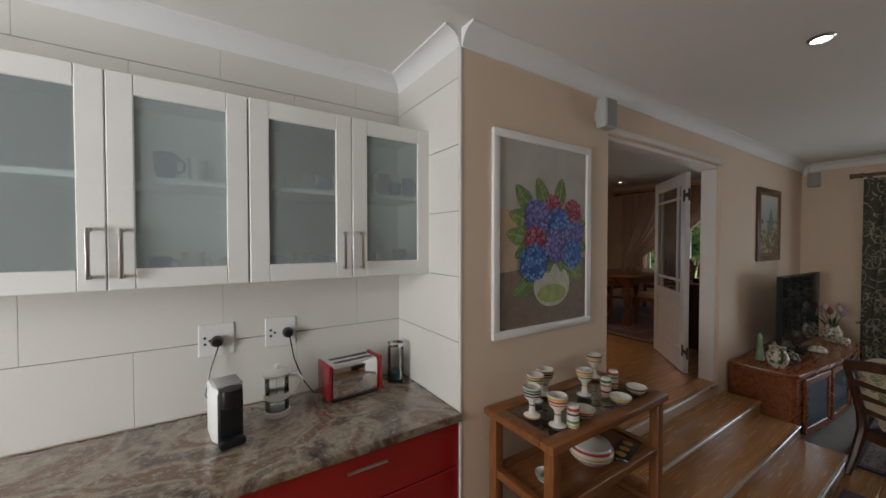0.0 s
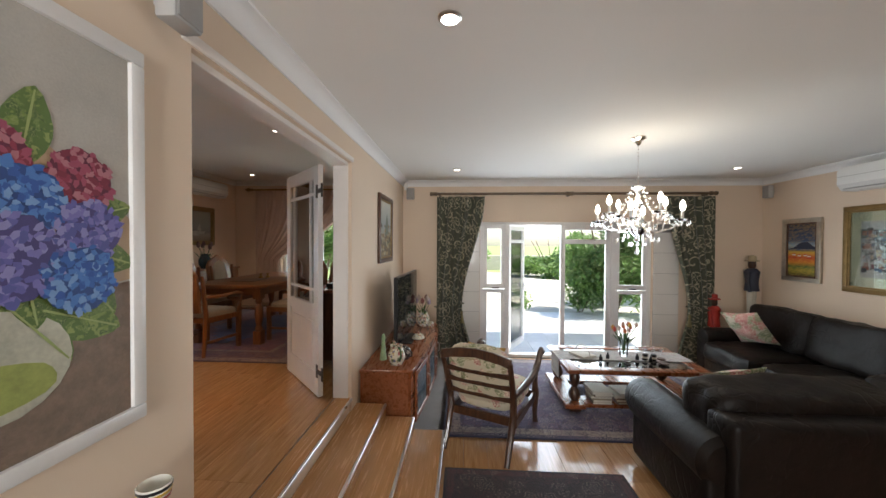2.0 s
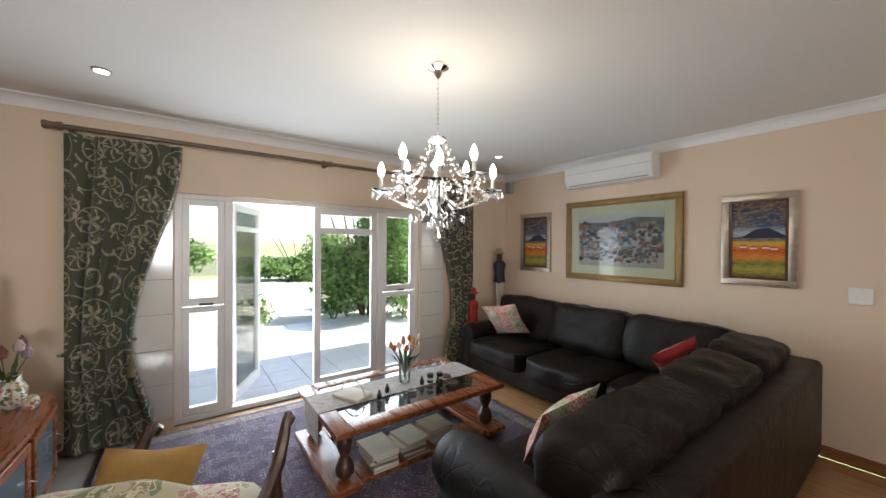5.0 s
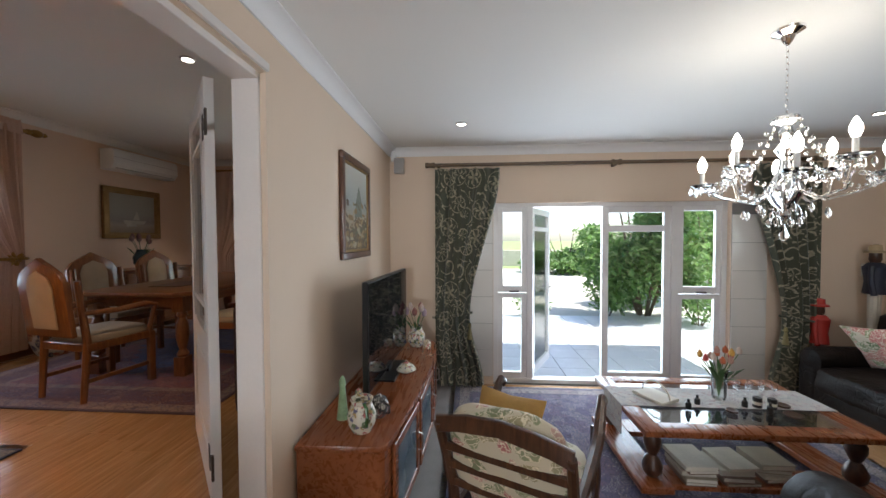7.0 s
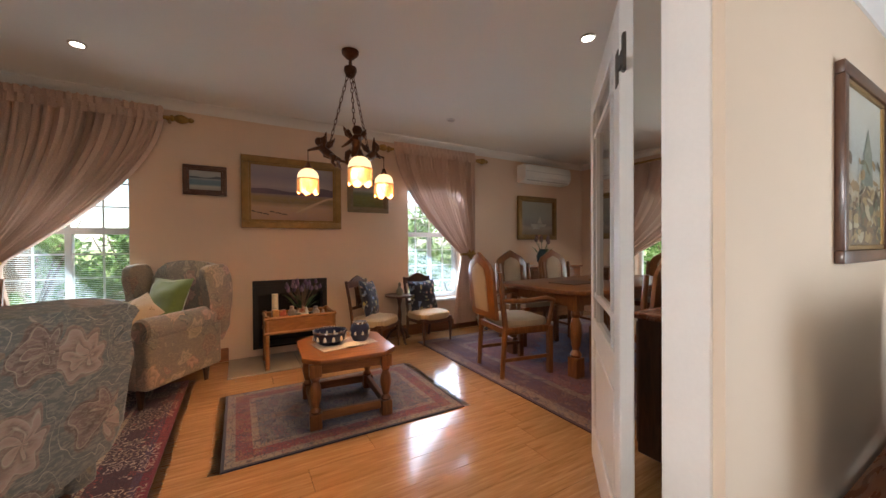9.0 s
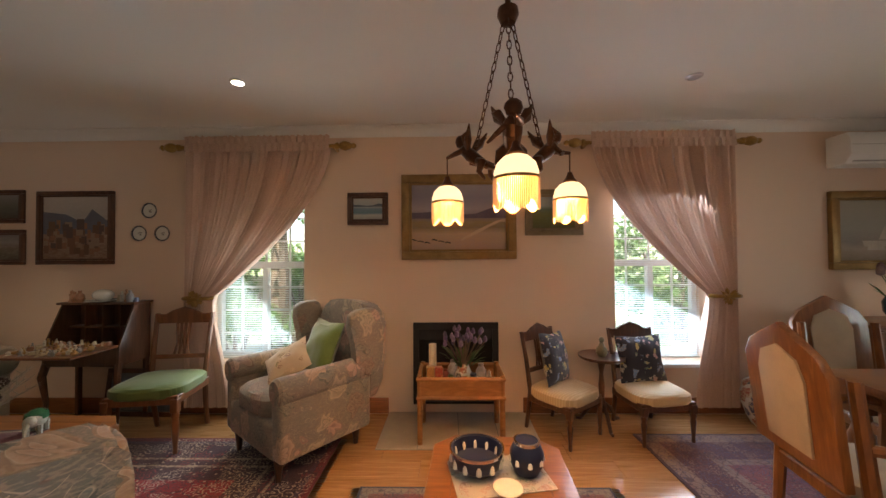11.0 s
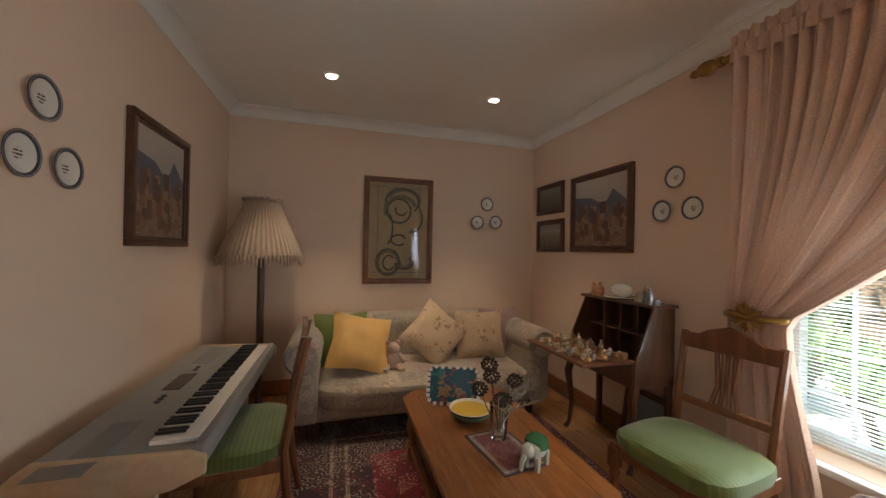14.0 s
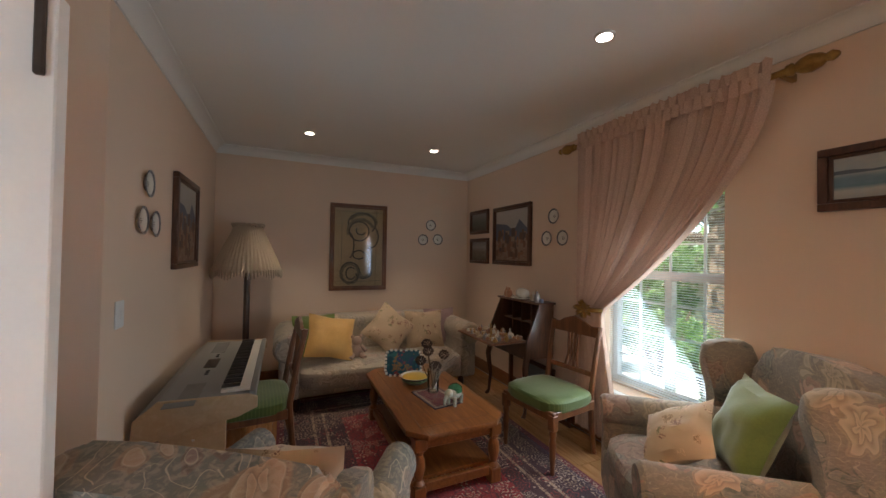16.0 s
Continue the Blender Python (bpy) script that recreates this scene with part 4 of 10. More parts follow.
# white tiled strips on either side of the doors
for y0, y1 in ((0.205, 0.55), (-2.66, -2.305)):
    base = structure("tile_strip", boxes(((WX - 0.004, y0, 0.09), (WX - 0.0005, y1, 2.0))), M_GROUT, "strip of white wall tiles beside the patio doors", "wall tiles")
    tile = finish("tile", boxes(((WX - 0.012, y0 + 0.002, 0.002), (WX - 0.004, y1 - 0.002, 0.296)), bevel=0.0015), M_TILE)
    for k in range(6):
        tl = new("tile", tile)
        tl.parent, tl.location = base, (0, 0, 0.092 + 0.298 * k)

# lounge windows with glazing bars, sills and blinds
def window(name, x0, x1, z0, z1, y, cols, rows, trans, blind=True):
    w = thing(name, (0, 0, 0), "white window with small panes and venetian blind", "window", kind="structure")
    fr = 0.045
    part("window_frame", boxes(((x0, y, z0), (x0 + fr, y + 0.06, z1)), ((x1 - fr, y, z0), (x1, y + 0.06, z1)), ((x0 + fr, y, z1 - fr), (x1 - fr, y + 0.06, z1)), ((x0 + fr, y, z0), (x1 - fr, y + 0.06, z0 + fr)),
                               ((x0 + fr, y, trans - 0.03), (x1 - fr, y + 0.06, trans + 0.03)), (((x0 + x1) / 2 - 0.025, y, z0 + fr), ((x0 + x1) / 2 + 0.025, y + 0.06, trans - 0.03)), bevel=0.004), M_WHITE, w)
    bars = [((x0 + (x1 - x0) * k / cols - 0.007, y + 0.02, z0 + fr), (x0 + (x1 - x0) * k / cols + 0.007, y + 0.035, z1 - fr)) for k in range(1, cols)]
    for b in bars:
        part("glazing_bar", boxes(b), M_WHITE, w)
    for k in range(1, rows):
        z = z0 + (z1 - z0) * k / rows
        part("glazing_bar", boxes(((x0 + fr, y + 0.021, z - 0.007), (x1 - fr, y + 0.034, z + 0.007))), M_WHITE, w)
    g = part("pane", boxes(((x0 + fr, y + 0.04, z0 + fr), (x1 - fr, y + 0.045, z1 - fr))), M_GLASS, w)
    g.visible_shadow = False
    part("window_sill", boxes(((x0 - 0.03, LY - 0.05, z0 - 0.035), (x1 + 0.03, y, z0 - 0.002)), bevel=0.006, seg=2), M_WHITE, w)
    if blind:
        b = thing("venetian_blind", ((x0 + x1) / 2, y - 0.05, z0), "white venetian blind with open slats in the window", "blind")
        wd = (x1 - x0) / 2 - 0.015
        slat = bmesh.new()
        box(slat, (-wd, -0.008, -0.0005), (wd, 0.008, 0.0005))
        me = finish("slat", slat, M_BLIND)
        nb = int((z1 - z0 - 0.06) / 0.017)
        for k in range(nb):
            s = new("slat", me)
            s.parent, s.matrix_basis = b, pose(0, 0, 0.03 + k * 0.017, 8, 0, 0)
        part("head_rail", boxes(((-wd, -0.015, z1 - z0 - 0.035), (wd, 0.015, z1 - z0 - 0.004)), bevel=0.003), M_WHITEP, b)
        part("bottom_rail", boxes(((-wd, -0.012, 0.002), (wd, 0.012, 0.016)), bevel=0.003), M_WHITEP, b)
    return w


window("window_1", W1[0], W1[1], WZ[0], WZ[1], LY + 0.2, 4, 7, 1.72)
window("window_2", W2[0], W2[1], WZ[0], WZ[1], LY + 0.2, 4, 7, 1.72)
w3 = thing("window_3", (0, 0, 0), "white dining room window", "window", kind="structure")
part("window_frame", boxes(((DX + 0.1, DW[0], 0.9), (DX + 0.16, DW[0] + 0.05, 2.35)), ((DX + 0.1, DW[1] - 0.05, 0.9), (DX + 0.16, DW[1], 2.35)), ((DX + 0.1, DW[0], 2.3), (DX + 0.16, DW[1], 2.35)), ((DX + 0.1, DW[0], 0.9), (DX + 0.16, DW[1], 0.95)), ((DX + 0.1, 3.32, 0.95), (DX + 0.16, 3.38, 2.3)), bevel=0.004), M_WHITE, w3)
g3 = part("pane", boxes(((DX + 0.13, DW[0] + 0.04, 0.94), (DX + 0.135, DW[1] - 0.04, 2.31))), M_GLASS, w3)
g3.visible_shadow = False

# garden
structure("ground", boxes(((-300, -300, -0.5), (300, 300, -0.14))), M_GRASS, "lawn and garden ground reaching far off", "ground")
pat = structure("pavement_patio", boxes(((WX + 0.24, -5.0, -0.14), (WX + 3.6, 1.35, -0.05))), M_GROUT, "slate tiled patio outside the doors", "pavement")
ptile = finish("paving_tile", boxes(((0.003, 0.003, -0.05), (0.397, 0.397, -0.03)), bevel=0.003), M_PATIO)
for i in range(9):
    for j in range(15):
        o = new("paving_tile", ptile)
        o.parent, o.location = pat, (WX + 0.24 + 0.4 * i, -4.7 + 0.4 * j, 0)


structure("pavement_drive", boxes(((WX + 3.62, -14.0, -0.14), (WX + 17.0, 4.0, -0.115)), ((-6.0, 8.0, -0.14), (5.0, 12.5, -0.115))), M_DRIVE, "pale sunlit gravel drive beyond the patio", "pavement")


def leaves(bm, centre, radii, count, size, rng, shell=0.5):
    for _ in range(count):
        a, b = rng.uniform(0, 2 * math.pi), math.asin(rng.uniform(-1, 1))
        r = rng.uniform(shell, 1.0) * (0.75 + 0.35 * noise.noise(Vector((math.cos(a) * 2, math.sin(a) * 2, b * 2)) + Vector(centre)))
        p = Vector((centre[0] + radii[0] * r * math.cos(b) * math.cos(a), centre[1] + radii[1] * r * math.cos(b) * math.sin(a), centre[2] + radii[2] * r * math.sin(b)))
        s = size * rng.uniform(0.6, 1.4)
        m = Matrix.Translation(p) @ Euler((rng.uniform(-1, 1), rng.uniform(-1, 1), rng.uniform(0, 6.3))).to_matrix().to_4x4()
        q = [m @ Vector(v) for v in ((-s, 0, 0), (-s * 0.2, -s * 0.42, 0.1 * s), (s, 0, 0), (-s * 0.2, s * 0.42, 0.1 * s))]
        v = [bm.verts.new(x) for x in q]
        bm.faces.new((v[0], v[1], v[2]))
        bm.faces.new((v[0], v[2], v[3]))
    return bm


def tree(at, height, radius, seed, count=2600, size=0.07, low=0.35, name="tree", label="leafy green garden tree behind the house"):
    rng = random.Random(seed)
    t = thing(name, at, label, name)
    bm = bmesh.new()
    tube(bm, [(0, 0, 0), (0.05, 0.03, height * 0.3), (0.0, 0.1, height * 0.6), (0.08, 0.0, height * 0.85)], [radius * 0.09, radius * 0.075, radius * 0.05, radius * 0.02], 9)
    tips = []
    for k in range(8):
        a = rng.uniform(0, 6.28)
        z = height * rng.uniform(low, 0.75)
        e = (radius * 0.7 * math.cos(a), radius * 0.7 * math.sin(a), z + height * rng.uniform(0.05, 0.25))
        tube(bm, [(0, 0, z), (e[0] * 0.5, e[1] * 0.5, z + (e[2] - z) * 0.35), e], [radius * 0.04, radius * 0.028, radius * 0.01], 6)
        tips.append(e)
    part("trunk", bm, M_BARK, t)
    bm = bmesh.new()
    for e in tips:
        leaves(bm, e, (radius * rng.uniform(0.4, 0.6), radius * rng.uniform(0.4, 0.6), height * rng.uniform(0.14, 0.22)), count // 9, size, rng, 0.2)
    leaves(bm, (0, 0, height * 0.75), (radius * 0.8, radius * 0.8, height * 0.28), count // 4, size, rng, 0.2)
    part("crown", bm, M_LEAF, t, smooth=False)
    return t


def bush(at, r, h, seed, count, size=0.075):
    rng = random.Random(seed)
    t = thing("garden_bush", at, "tall dense green garden bush beyond the patio", "bush", group="garden bushes")
    bm = bmesh.new()
    for k in range(6):
        a = k * 1.05
        tube(bm, [(0.1 * math.cos(a), 0.1 * math.sin(a), 0), (0.3 * r * math.cos(a), 0.3 * r * math.sin(a), h * 0.4), (0.55 * r * math.cos(a), 0.55 * r * math.sin(a), h * 0.8)], [0.04, 0.03, 0.01], 6)
    part("stem", bm, M_BARK, t)
    bm = bmesh.new()
    for k in range(9):
        a, q = rng.uniform(0, 6.28), rng.uniform(0.2, 0.65)
        c = (q * r * math.cos(a), q * r * math.sin(a), h * rng.uniform(0.16, 0.8))
        leaves(bm, c, (r * 0.5, r * 0.5, h * 0.25), count // 9, size, rng, 0.15)
    part("foliage", bm, M_LEAF, t, smooth=False)
    return t


bush((10.9, -3.5, -0.14), 1.8, 3.6, 3, 17000, 0.075)
bush((12.6, -6.2, -0.14), 2.0, 3.6, 4, 7000, 0.085)
bush((17.5, 1.2, -0.14), 2.2, 2.8, 6, 7000, 0.11)
bush((18.0, -8.0, -0.14), 3.0, 4.6, 7, 7000, 0.12)
bush((21.5, -4.6, -0.14), 2.4, 2.6, 8, 7000, 0.13)
bush((13.2, 2.6, -0.14), 1.8, 3.4, 9, 6000, 0.085)
tree((-0.2, 9.4, -0.14), 4.8, 2.6, 17, 5000, 0.085, 0.45)
tree((-2.9, 10.2, -0.14), 4.6, 2.4, 18, 3500, 0.085, 0.3)
bush((-0.6, 8.6, -0.14), 0.9, 1.5, 10, 1900, 0.06)
bush((0.5, 8.1, -0.14), 0.8, 1.25, 21, 1900, 0.055)
bush((1.9, 8.2, -0.14), 0.75, 1.1, 22, 1900, 0.055)
bush((-1.6, 8.1, -0.14), 0.8, 1.3, 23, 1900, 0.055)
bush((5.6, 8.3, -0.14), 0.9, 1.3, 24, 1900, 0.055)
bush((3.4, 12.6, -0.14), 1.8, 2.4, 11, 3500, 0.09)
bush((8.6, 10.0, -0.14), 2.2, 3.8, 12, 6000, 0.09)
bush((11.0, 4.6, -0.14), 1.6, 3.0, 13, 6000, 0.08)
for k, (x, y, r) in enumerate(((8.6, 0.55, 0.5), (10.4, -0.9, 0.55), (9.6, -3.9, 0.7), (10.6, -2.6, 0.6), (1.4, 6.8, 0.5), (9.9, 1.4, 0.7))):
    rng = random.Random(50 + k)
    t = thing("shrub", (x, y, -0.14), "low leafy garden shrub with pale flowers", "shrub")
    bm = bmesh.new()
    for j in range(5):
        a = j * 1.26
        tube(bm, [(0, 0, 0), (0.2 * r * math.cos(a), 0.2 * r * math.sin(a), 0.4 * r), (0.5 * r * math.cos(a), 0.5 * r * math.sin(a), 0.9 * r)], [0.015, 0.012, 0.006], 5)
    part("stem", bm, M_BARK, t)
    part("foliage", leaves(bmesh.new(), (0, 0, r * 0.75), (r, r, r * 0.75), 750, 0.05, rng, 0.25), M_LEAF, t, smooth=False)
for k in range(8):
    bush((-12.5 + 2.2 * k, 13.4 + 0.3 * (k % 2), -0.14), 1.75, 2.5 + 0.3 * (k % 3), 70 + k, 3200, 0.12)
structure("garden_wall", boxes(((-14, 15, -0.2), (21, 15.3, 1.1)), ((26, -40, -0.2), (26.3, 15, 0.9)), bevel=0.02), M_EXT, "plastered garden wall far behind the bushes", "wall")

# ---- kitchen ----
def handle(x, z, length, y, parent, name="handle"):
    bm = boxes(((x - 0.006, y - 0.034, z), (x + 0.006, y - 0.024, z + length)), ((x - 0.006, y - 0.026, z), (x + 0.006, y - 0.0005, z + 0.012)), ((x - 0.006, y - 0.026, z + length - 0.012), (x + 0.006, y - 0.0005, z + length)), bevel=0.003, seg=2)
    return part(name, bm, M_STEEL, parent, "brushed steel bar handle")


def wall_cupboard(x0, x1, label):
    t = thing("wall_cupboard", (x0, 0, 0), label, "wall cupboard", group="kitchen wall cupboards")
    w, z0, z1, f = x1 - x0, 1.525, 2.245, 1.65
    part("carcass", boxes(((0, f, z0), (0.018, KY - 0.01, z1)), ((w - 0.018, f, z0), (w, KY - 0.01, z1)), ((0.018, f, z1 - 0.018), (w - 0.018, KY - 0.01, z1)), ((0.018, f, z0), (w - 0.018, KY - 0.01, z0 + 0.018)), ((0.018, KY - 0.02, z0 + 0.018), (w - 0.018, KY - 0.01, z1 - 0.018))), M_CABINET, t)
    for k in range(2):
        a, b = k * w / 2 + 0.0015, (k + 1) * w / 2 - 0.0015
        r = 0.07
        y0, y1 = f - 0.022, f - 0.002
        d = part("cupboard_door", boxes(((a, y0, z0), (a + r, y1, z1)), ((b - r, y0, z0), (b, y1, z1)), ((a + r, y0, z1 - r), (b - r, y1, z1)), ((a + r, y0, z0), (b - r, y1, z0 + r)), bevel=0.003), M_CABINET, t)
        part("frosted_pane", boxes(((a + r - 0.004, y0 + 0.009, z0 + r - 0.004), (b - r + 0.004, y0 + 0.013, z1 - r + 0.004))), M_FROST, d, "frosted glass pane").visible_shadow = False
        handle(b - 0.038 if k == 0 else a + 0.038, 1.565, 0.165, y0, d)
    part("shelf", boxes(((0.02, f + 0.012, 1.893), (w - 0.02, KY - 0.022, 1.913))), M_CABINET, t)
    return t


wall_cupboard(0.404, 1.222, "white kitchen wall cupboard with frosted glass doors")
wall_cupboard(-0.414, 0.402, "white kitchen wall cupboard with frosted glass doors")
wall_cupboard(-1.232, -0.416, "white kitchen wall cupboard with frosted glass doors")
CUPS = [plain("stored_" + n_, c, 0.3, var=0.1) for n_, c in (("white_china", (0.72, 0.70, 0.66)), ("blue_china", (0.12, 0.20, 0.36)), ("orange_china", (0.55, 0.24, 0.07)), ("grey_china", (0.35, 0.35, 0.36)), ("yellow_china", (0.58, 0.46, 0.14)))]
rng = random.Random(19)
for z, xs_ in ((1.914, (0.14, 0.24, 0.50, 0.58, 0.65, 0.72, 0.90, 1.00, 1.07, 1.14)), (1.544, (0.12, 0.22, 0.30, 0.52, 0.61, 0.70, 0.92, 1.01, 1.10))):
    for x in xs_:
        r, h = rng.uniform(0.03, 0.042), rng.uniform(0.06, 0.11)
        t = thing("stored_cup", (x, 1.72 + rng.uniform(0, 0.03), z), "china cup standing behind frosted cupboard glass", "cup", rng.uniform(-60, 60), "cups in the wall cupboards")
        m = CUPS[rng.choice((0, 0, 0, 1, 2, 3, 4))]
        part("bowl", lathe(bmesh.new(), [(0, 0), (r * 0.6, 0), (r * 0.9, h * 0.3), (r, h), (r * 0.92, h), (r * 0.8, h * 0.3), (0, h * 0.1)], 16), m, t)
        part("handle", tube(bmesh.new(), [(r * 0.9, 0, h * 0.85), (r * 1.5, 0, h * 0.75), (r * 1.5, 0, h * 0.4), (r * 0.85, 0, h * 0.3)], 0.005, 6), m, t)
solo("worktop", boxes(((-3.0, 1.345, 0.872), (KX - 0.003, KY - 0.012, 0.912)), bevel=0.008, seg=3), M_GRANITE, (0, 0, 0), "polished brown and grey granite kitchen worktop", "worktop")
for x0, x1 in ((-0.55, 0.33), (0.33, KX - 0.005), (-1.43, -0.55)):
    t = thing("base_cupboard", (x0, 0, 0), "glossy red kitchen base cupboard under granite worktop", "base cupboard", group="kitchen base cupboards")
    w = x1 - x0
    part("carcass", boxes(((0.002, 1.39, 0.1), (w - 0.002, KY - 0.012, 0.87)), ((0.002, 1.44, 0.0), (w - 0.002, KY - 0.012, 0.1))), M_CABINET, t)
    for k in range(2):
        d = part("drawer_front", boxes(((0.003, 1.368, 0.1 + k * 0.565), (w - 0.003, 1.389, 0.66 + k * 0.205)), bevel=0.003), M_RED, t)
        part("handle", tube(bmesh.new(), [(w / 2 - 0.08, 1.345, 0.62 + k * 0.2), (w / 2 + 0.08, 1.345, 0.62 + k * 0.2)], 0.006, 8), M_STEEL, d)

# coffee machine
t = thing("coffee_machine", (0.325, 1.69, 0.912), "small white and black capsule coffee machine on the worktop", "coffee machine", 10)
part("body", slab(bmesh.new(), [(-0.05, 0.10), (0.05, 0.10), (0.055, 0.0), (0.04, -0.05), (-0.04, -0.05), (-0.055, 0.0)], 0.0, 0.215, 0.012), M_WHITEP, t, "white plastic body")
part("front", boxes(((-0.043, -0.066, 0.0), (0.043, -0.04, 0.205)), bevel=0.012, seg=3), M_BLACK, t)
part("drip_tray", boxes(((-0.045, -0.10, 0.0), (0.045, -0.055, 0.03)), bevel=0.01, seg=2), M_BLACK, t)
part("head", lathe(bmesh.new(), [(0.0, 0.0), (0.036, 0.0), (0.042, 0.015), (0.040, 0.07), (0.0, 0.078)], 18, (0, -0.055, 0.145)), M_BLACK, t)
part("lever", boxes(((-0.045, -0.05, 0.217), (0.045, 0.06, 0.228)), bevel=0.006, seg=2), M_GREYP, t)
# cafetiere
t = thing("cafetiere", (0.52, 1.80, 0.912), "white cafetiere with a glass jug on the worktop", "cafetiere", -20)
part("base", lathe(bmesh.new(), [(0.0, 0), (0.056, 0), (0.056, 0.018), (0.050, 0.022), (0.0, 0.022)], 24), M_WHITEP, t)
part("ring", lathe(bmesh.new(), [(0.0505, 0.075), (0.054, 0.075), (0.054, 0.098), (0.0505, 0.098), (0.0505, 0.075)], 24), M_WHITEP, t)
part("jug", lathe(bmesh.new(), [(0.0, 0.024), (0.05, 0.024), (0.05, 0.175), (0.0485, 0.175), (0.0485, 0.026), (0.0, 0.026)], 24), M_GLASS, t)
part("lid", lathe(bmesh.new(), [(0.0, 0.176), (0.056, 0.176), (0.056, 0.185), (0.035, 0.198), (0.008, 0.203), (0.008, 0.215), (0.014, 0.221), (0.0, 0.230)], 24), M_WHITEP, t)
part("plunger", tube(lathe(bmesh.new(), [(0.0, 0.08), (0.045, 0.08), (0.045, 0.086), (0.0, 0.088)], 20), [(0, 0, 0.085), (0, 0, 0.18)], 0.003, 6), M_STEEL, t)
part("handle", tube(bmesh.new(), [(0.05, 0, 0.168), (0.085, 0, 0.175), (0.105, 0, 0.15), (0.098, 0, 0.11), (0.075, 0, 0.085), (0.052, 0, 0.085)], 0.009, 8), M_WHITEP, t)
# toaster
t = thing("toaster", (0.87, 1.835, 0.912), "red and chrome two slot toaster on the worktop", "toaster", 5)
part("shell", boxes(((-0.125, -0.075, 0.012), (0.125, 0.075, 0.18)), bevel=0.02, seg=3), M_CHROME, t, "polished chrome shell")
for sx in (-1, 1):
    part("end_panel", boxes(((sx * 0.124, -0.078, 0.01), (sx * 0.142, 0.078, 0.183)), bevel=0.018, seg=3), plain("red_enamel", (0.30, 0.01, 0.015), 0.2, coat=0.3) if sx < 0 else bpy.data.materials["red_enamel"], t, "red enamel end")
for sy in (-0.03, 0.03):
    part("slot", boxes(((-0.10, sy - 0.012, 0.176), (0.10, sy + 0.012, 0.1815))), M_BLACK, t)
part("plinth", boxes(((-0.12, -0.07, 0.0), (0.12, 0.07, 0.013)), bevel=0.003), M_BLACK, t)
# carbonating bottle / milk frother of glass
t = thing("glass_jar", (1.13, 1.85, 0.912), "tall clear glass jar with a blue base piece", "jar")
part("jar", lathe(bmesh.new(), [(0, 0), (0.042, 0), (0.045, 0.01), (0.045, 0.2), (0.043, 0.2), (0.042, 0.012), (0, 0.012)], 20), M_GLASS, t)
part("insert", lathe(bmesh.new(), [(0, 0.013), (0.032, 0.013), (0.03, 0.05), (0.012, 0.07), (0, 0.075)], 14), plain("teal_plastic", (0.03, 0.14, 0.18), 0.3), t)
part("rim", lathe(bmesh.new(), [(0.043, 0.2), (0.047, 0.2), (0.047, 0.215), (0.043, 0.215), (0.043, 0.2)], 20), M_CHROME, t)
# sockets with plugs and leads
for x, lead in ((0.295, [(0.30, 1.955, 1.21), (0.27, 1.93, 1.12), (0.25, 1.9, 1.02), (0.30, 1.86, 0.945), (0.33, 1.79, 0.93)]), (0.563, [(0.60, 1.955, 1.22), (0.62, 1.94, 1.1), (0.66, 1.93, 0.99), (0.70, 1.9, 0.93), (0.76, 1.87, 0.925)])):
    t = thing("wall_socket", (x, KY - 0.009, 1.24), "white double wall socket with a black plug", "socket", group="kitchen sockets")
    part("plate", boxes(((-0.07, -0.010, -0.073), (0.07, 0, 0.073)), bevel=0.004), M_WHITEP, t)
    for k in range(3):
        part("pin_hole", lathe(bmesh.new(), [(0, 0), (0.006, 0), (0.006, 0.001), (0, 0.001)], 8, mat=pose(-0.045 + 0.018 * (k % 2), -0.0105, 0.012 - 0.014 * k, 90, 0, 0)), M_BLACK, t)
    pl = thing("plug", (x, KY - 0.019, 1.24), "black three pin plug with a lead", "plug")
    part("plug_body", lathe(bmesh.new(), [(0, 0), (0.024, 0), (0.026, 0.02), (0.018, 0.042), (0, 0.046)], 14, mat=pose(0.03 if x > 0.4 else 0.0, 0, -0.005, 90, 0, 0)), M_BLACK, pl)
    off = Vector((x, KY - 0.019, 1.24))
    part("lead", tube(bmesh.new(), [Vector(p) - off for p in lead], 0.0035, 6), M_BLACK, pl)

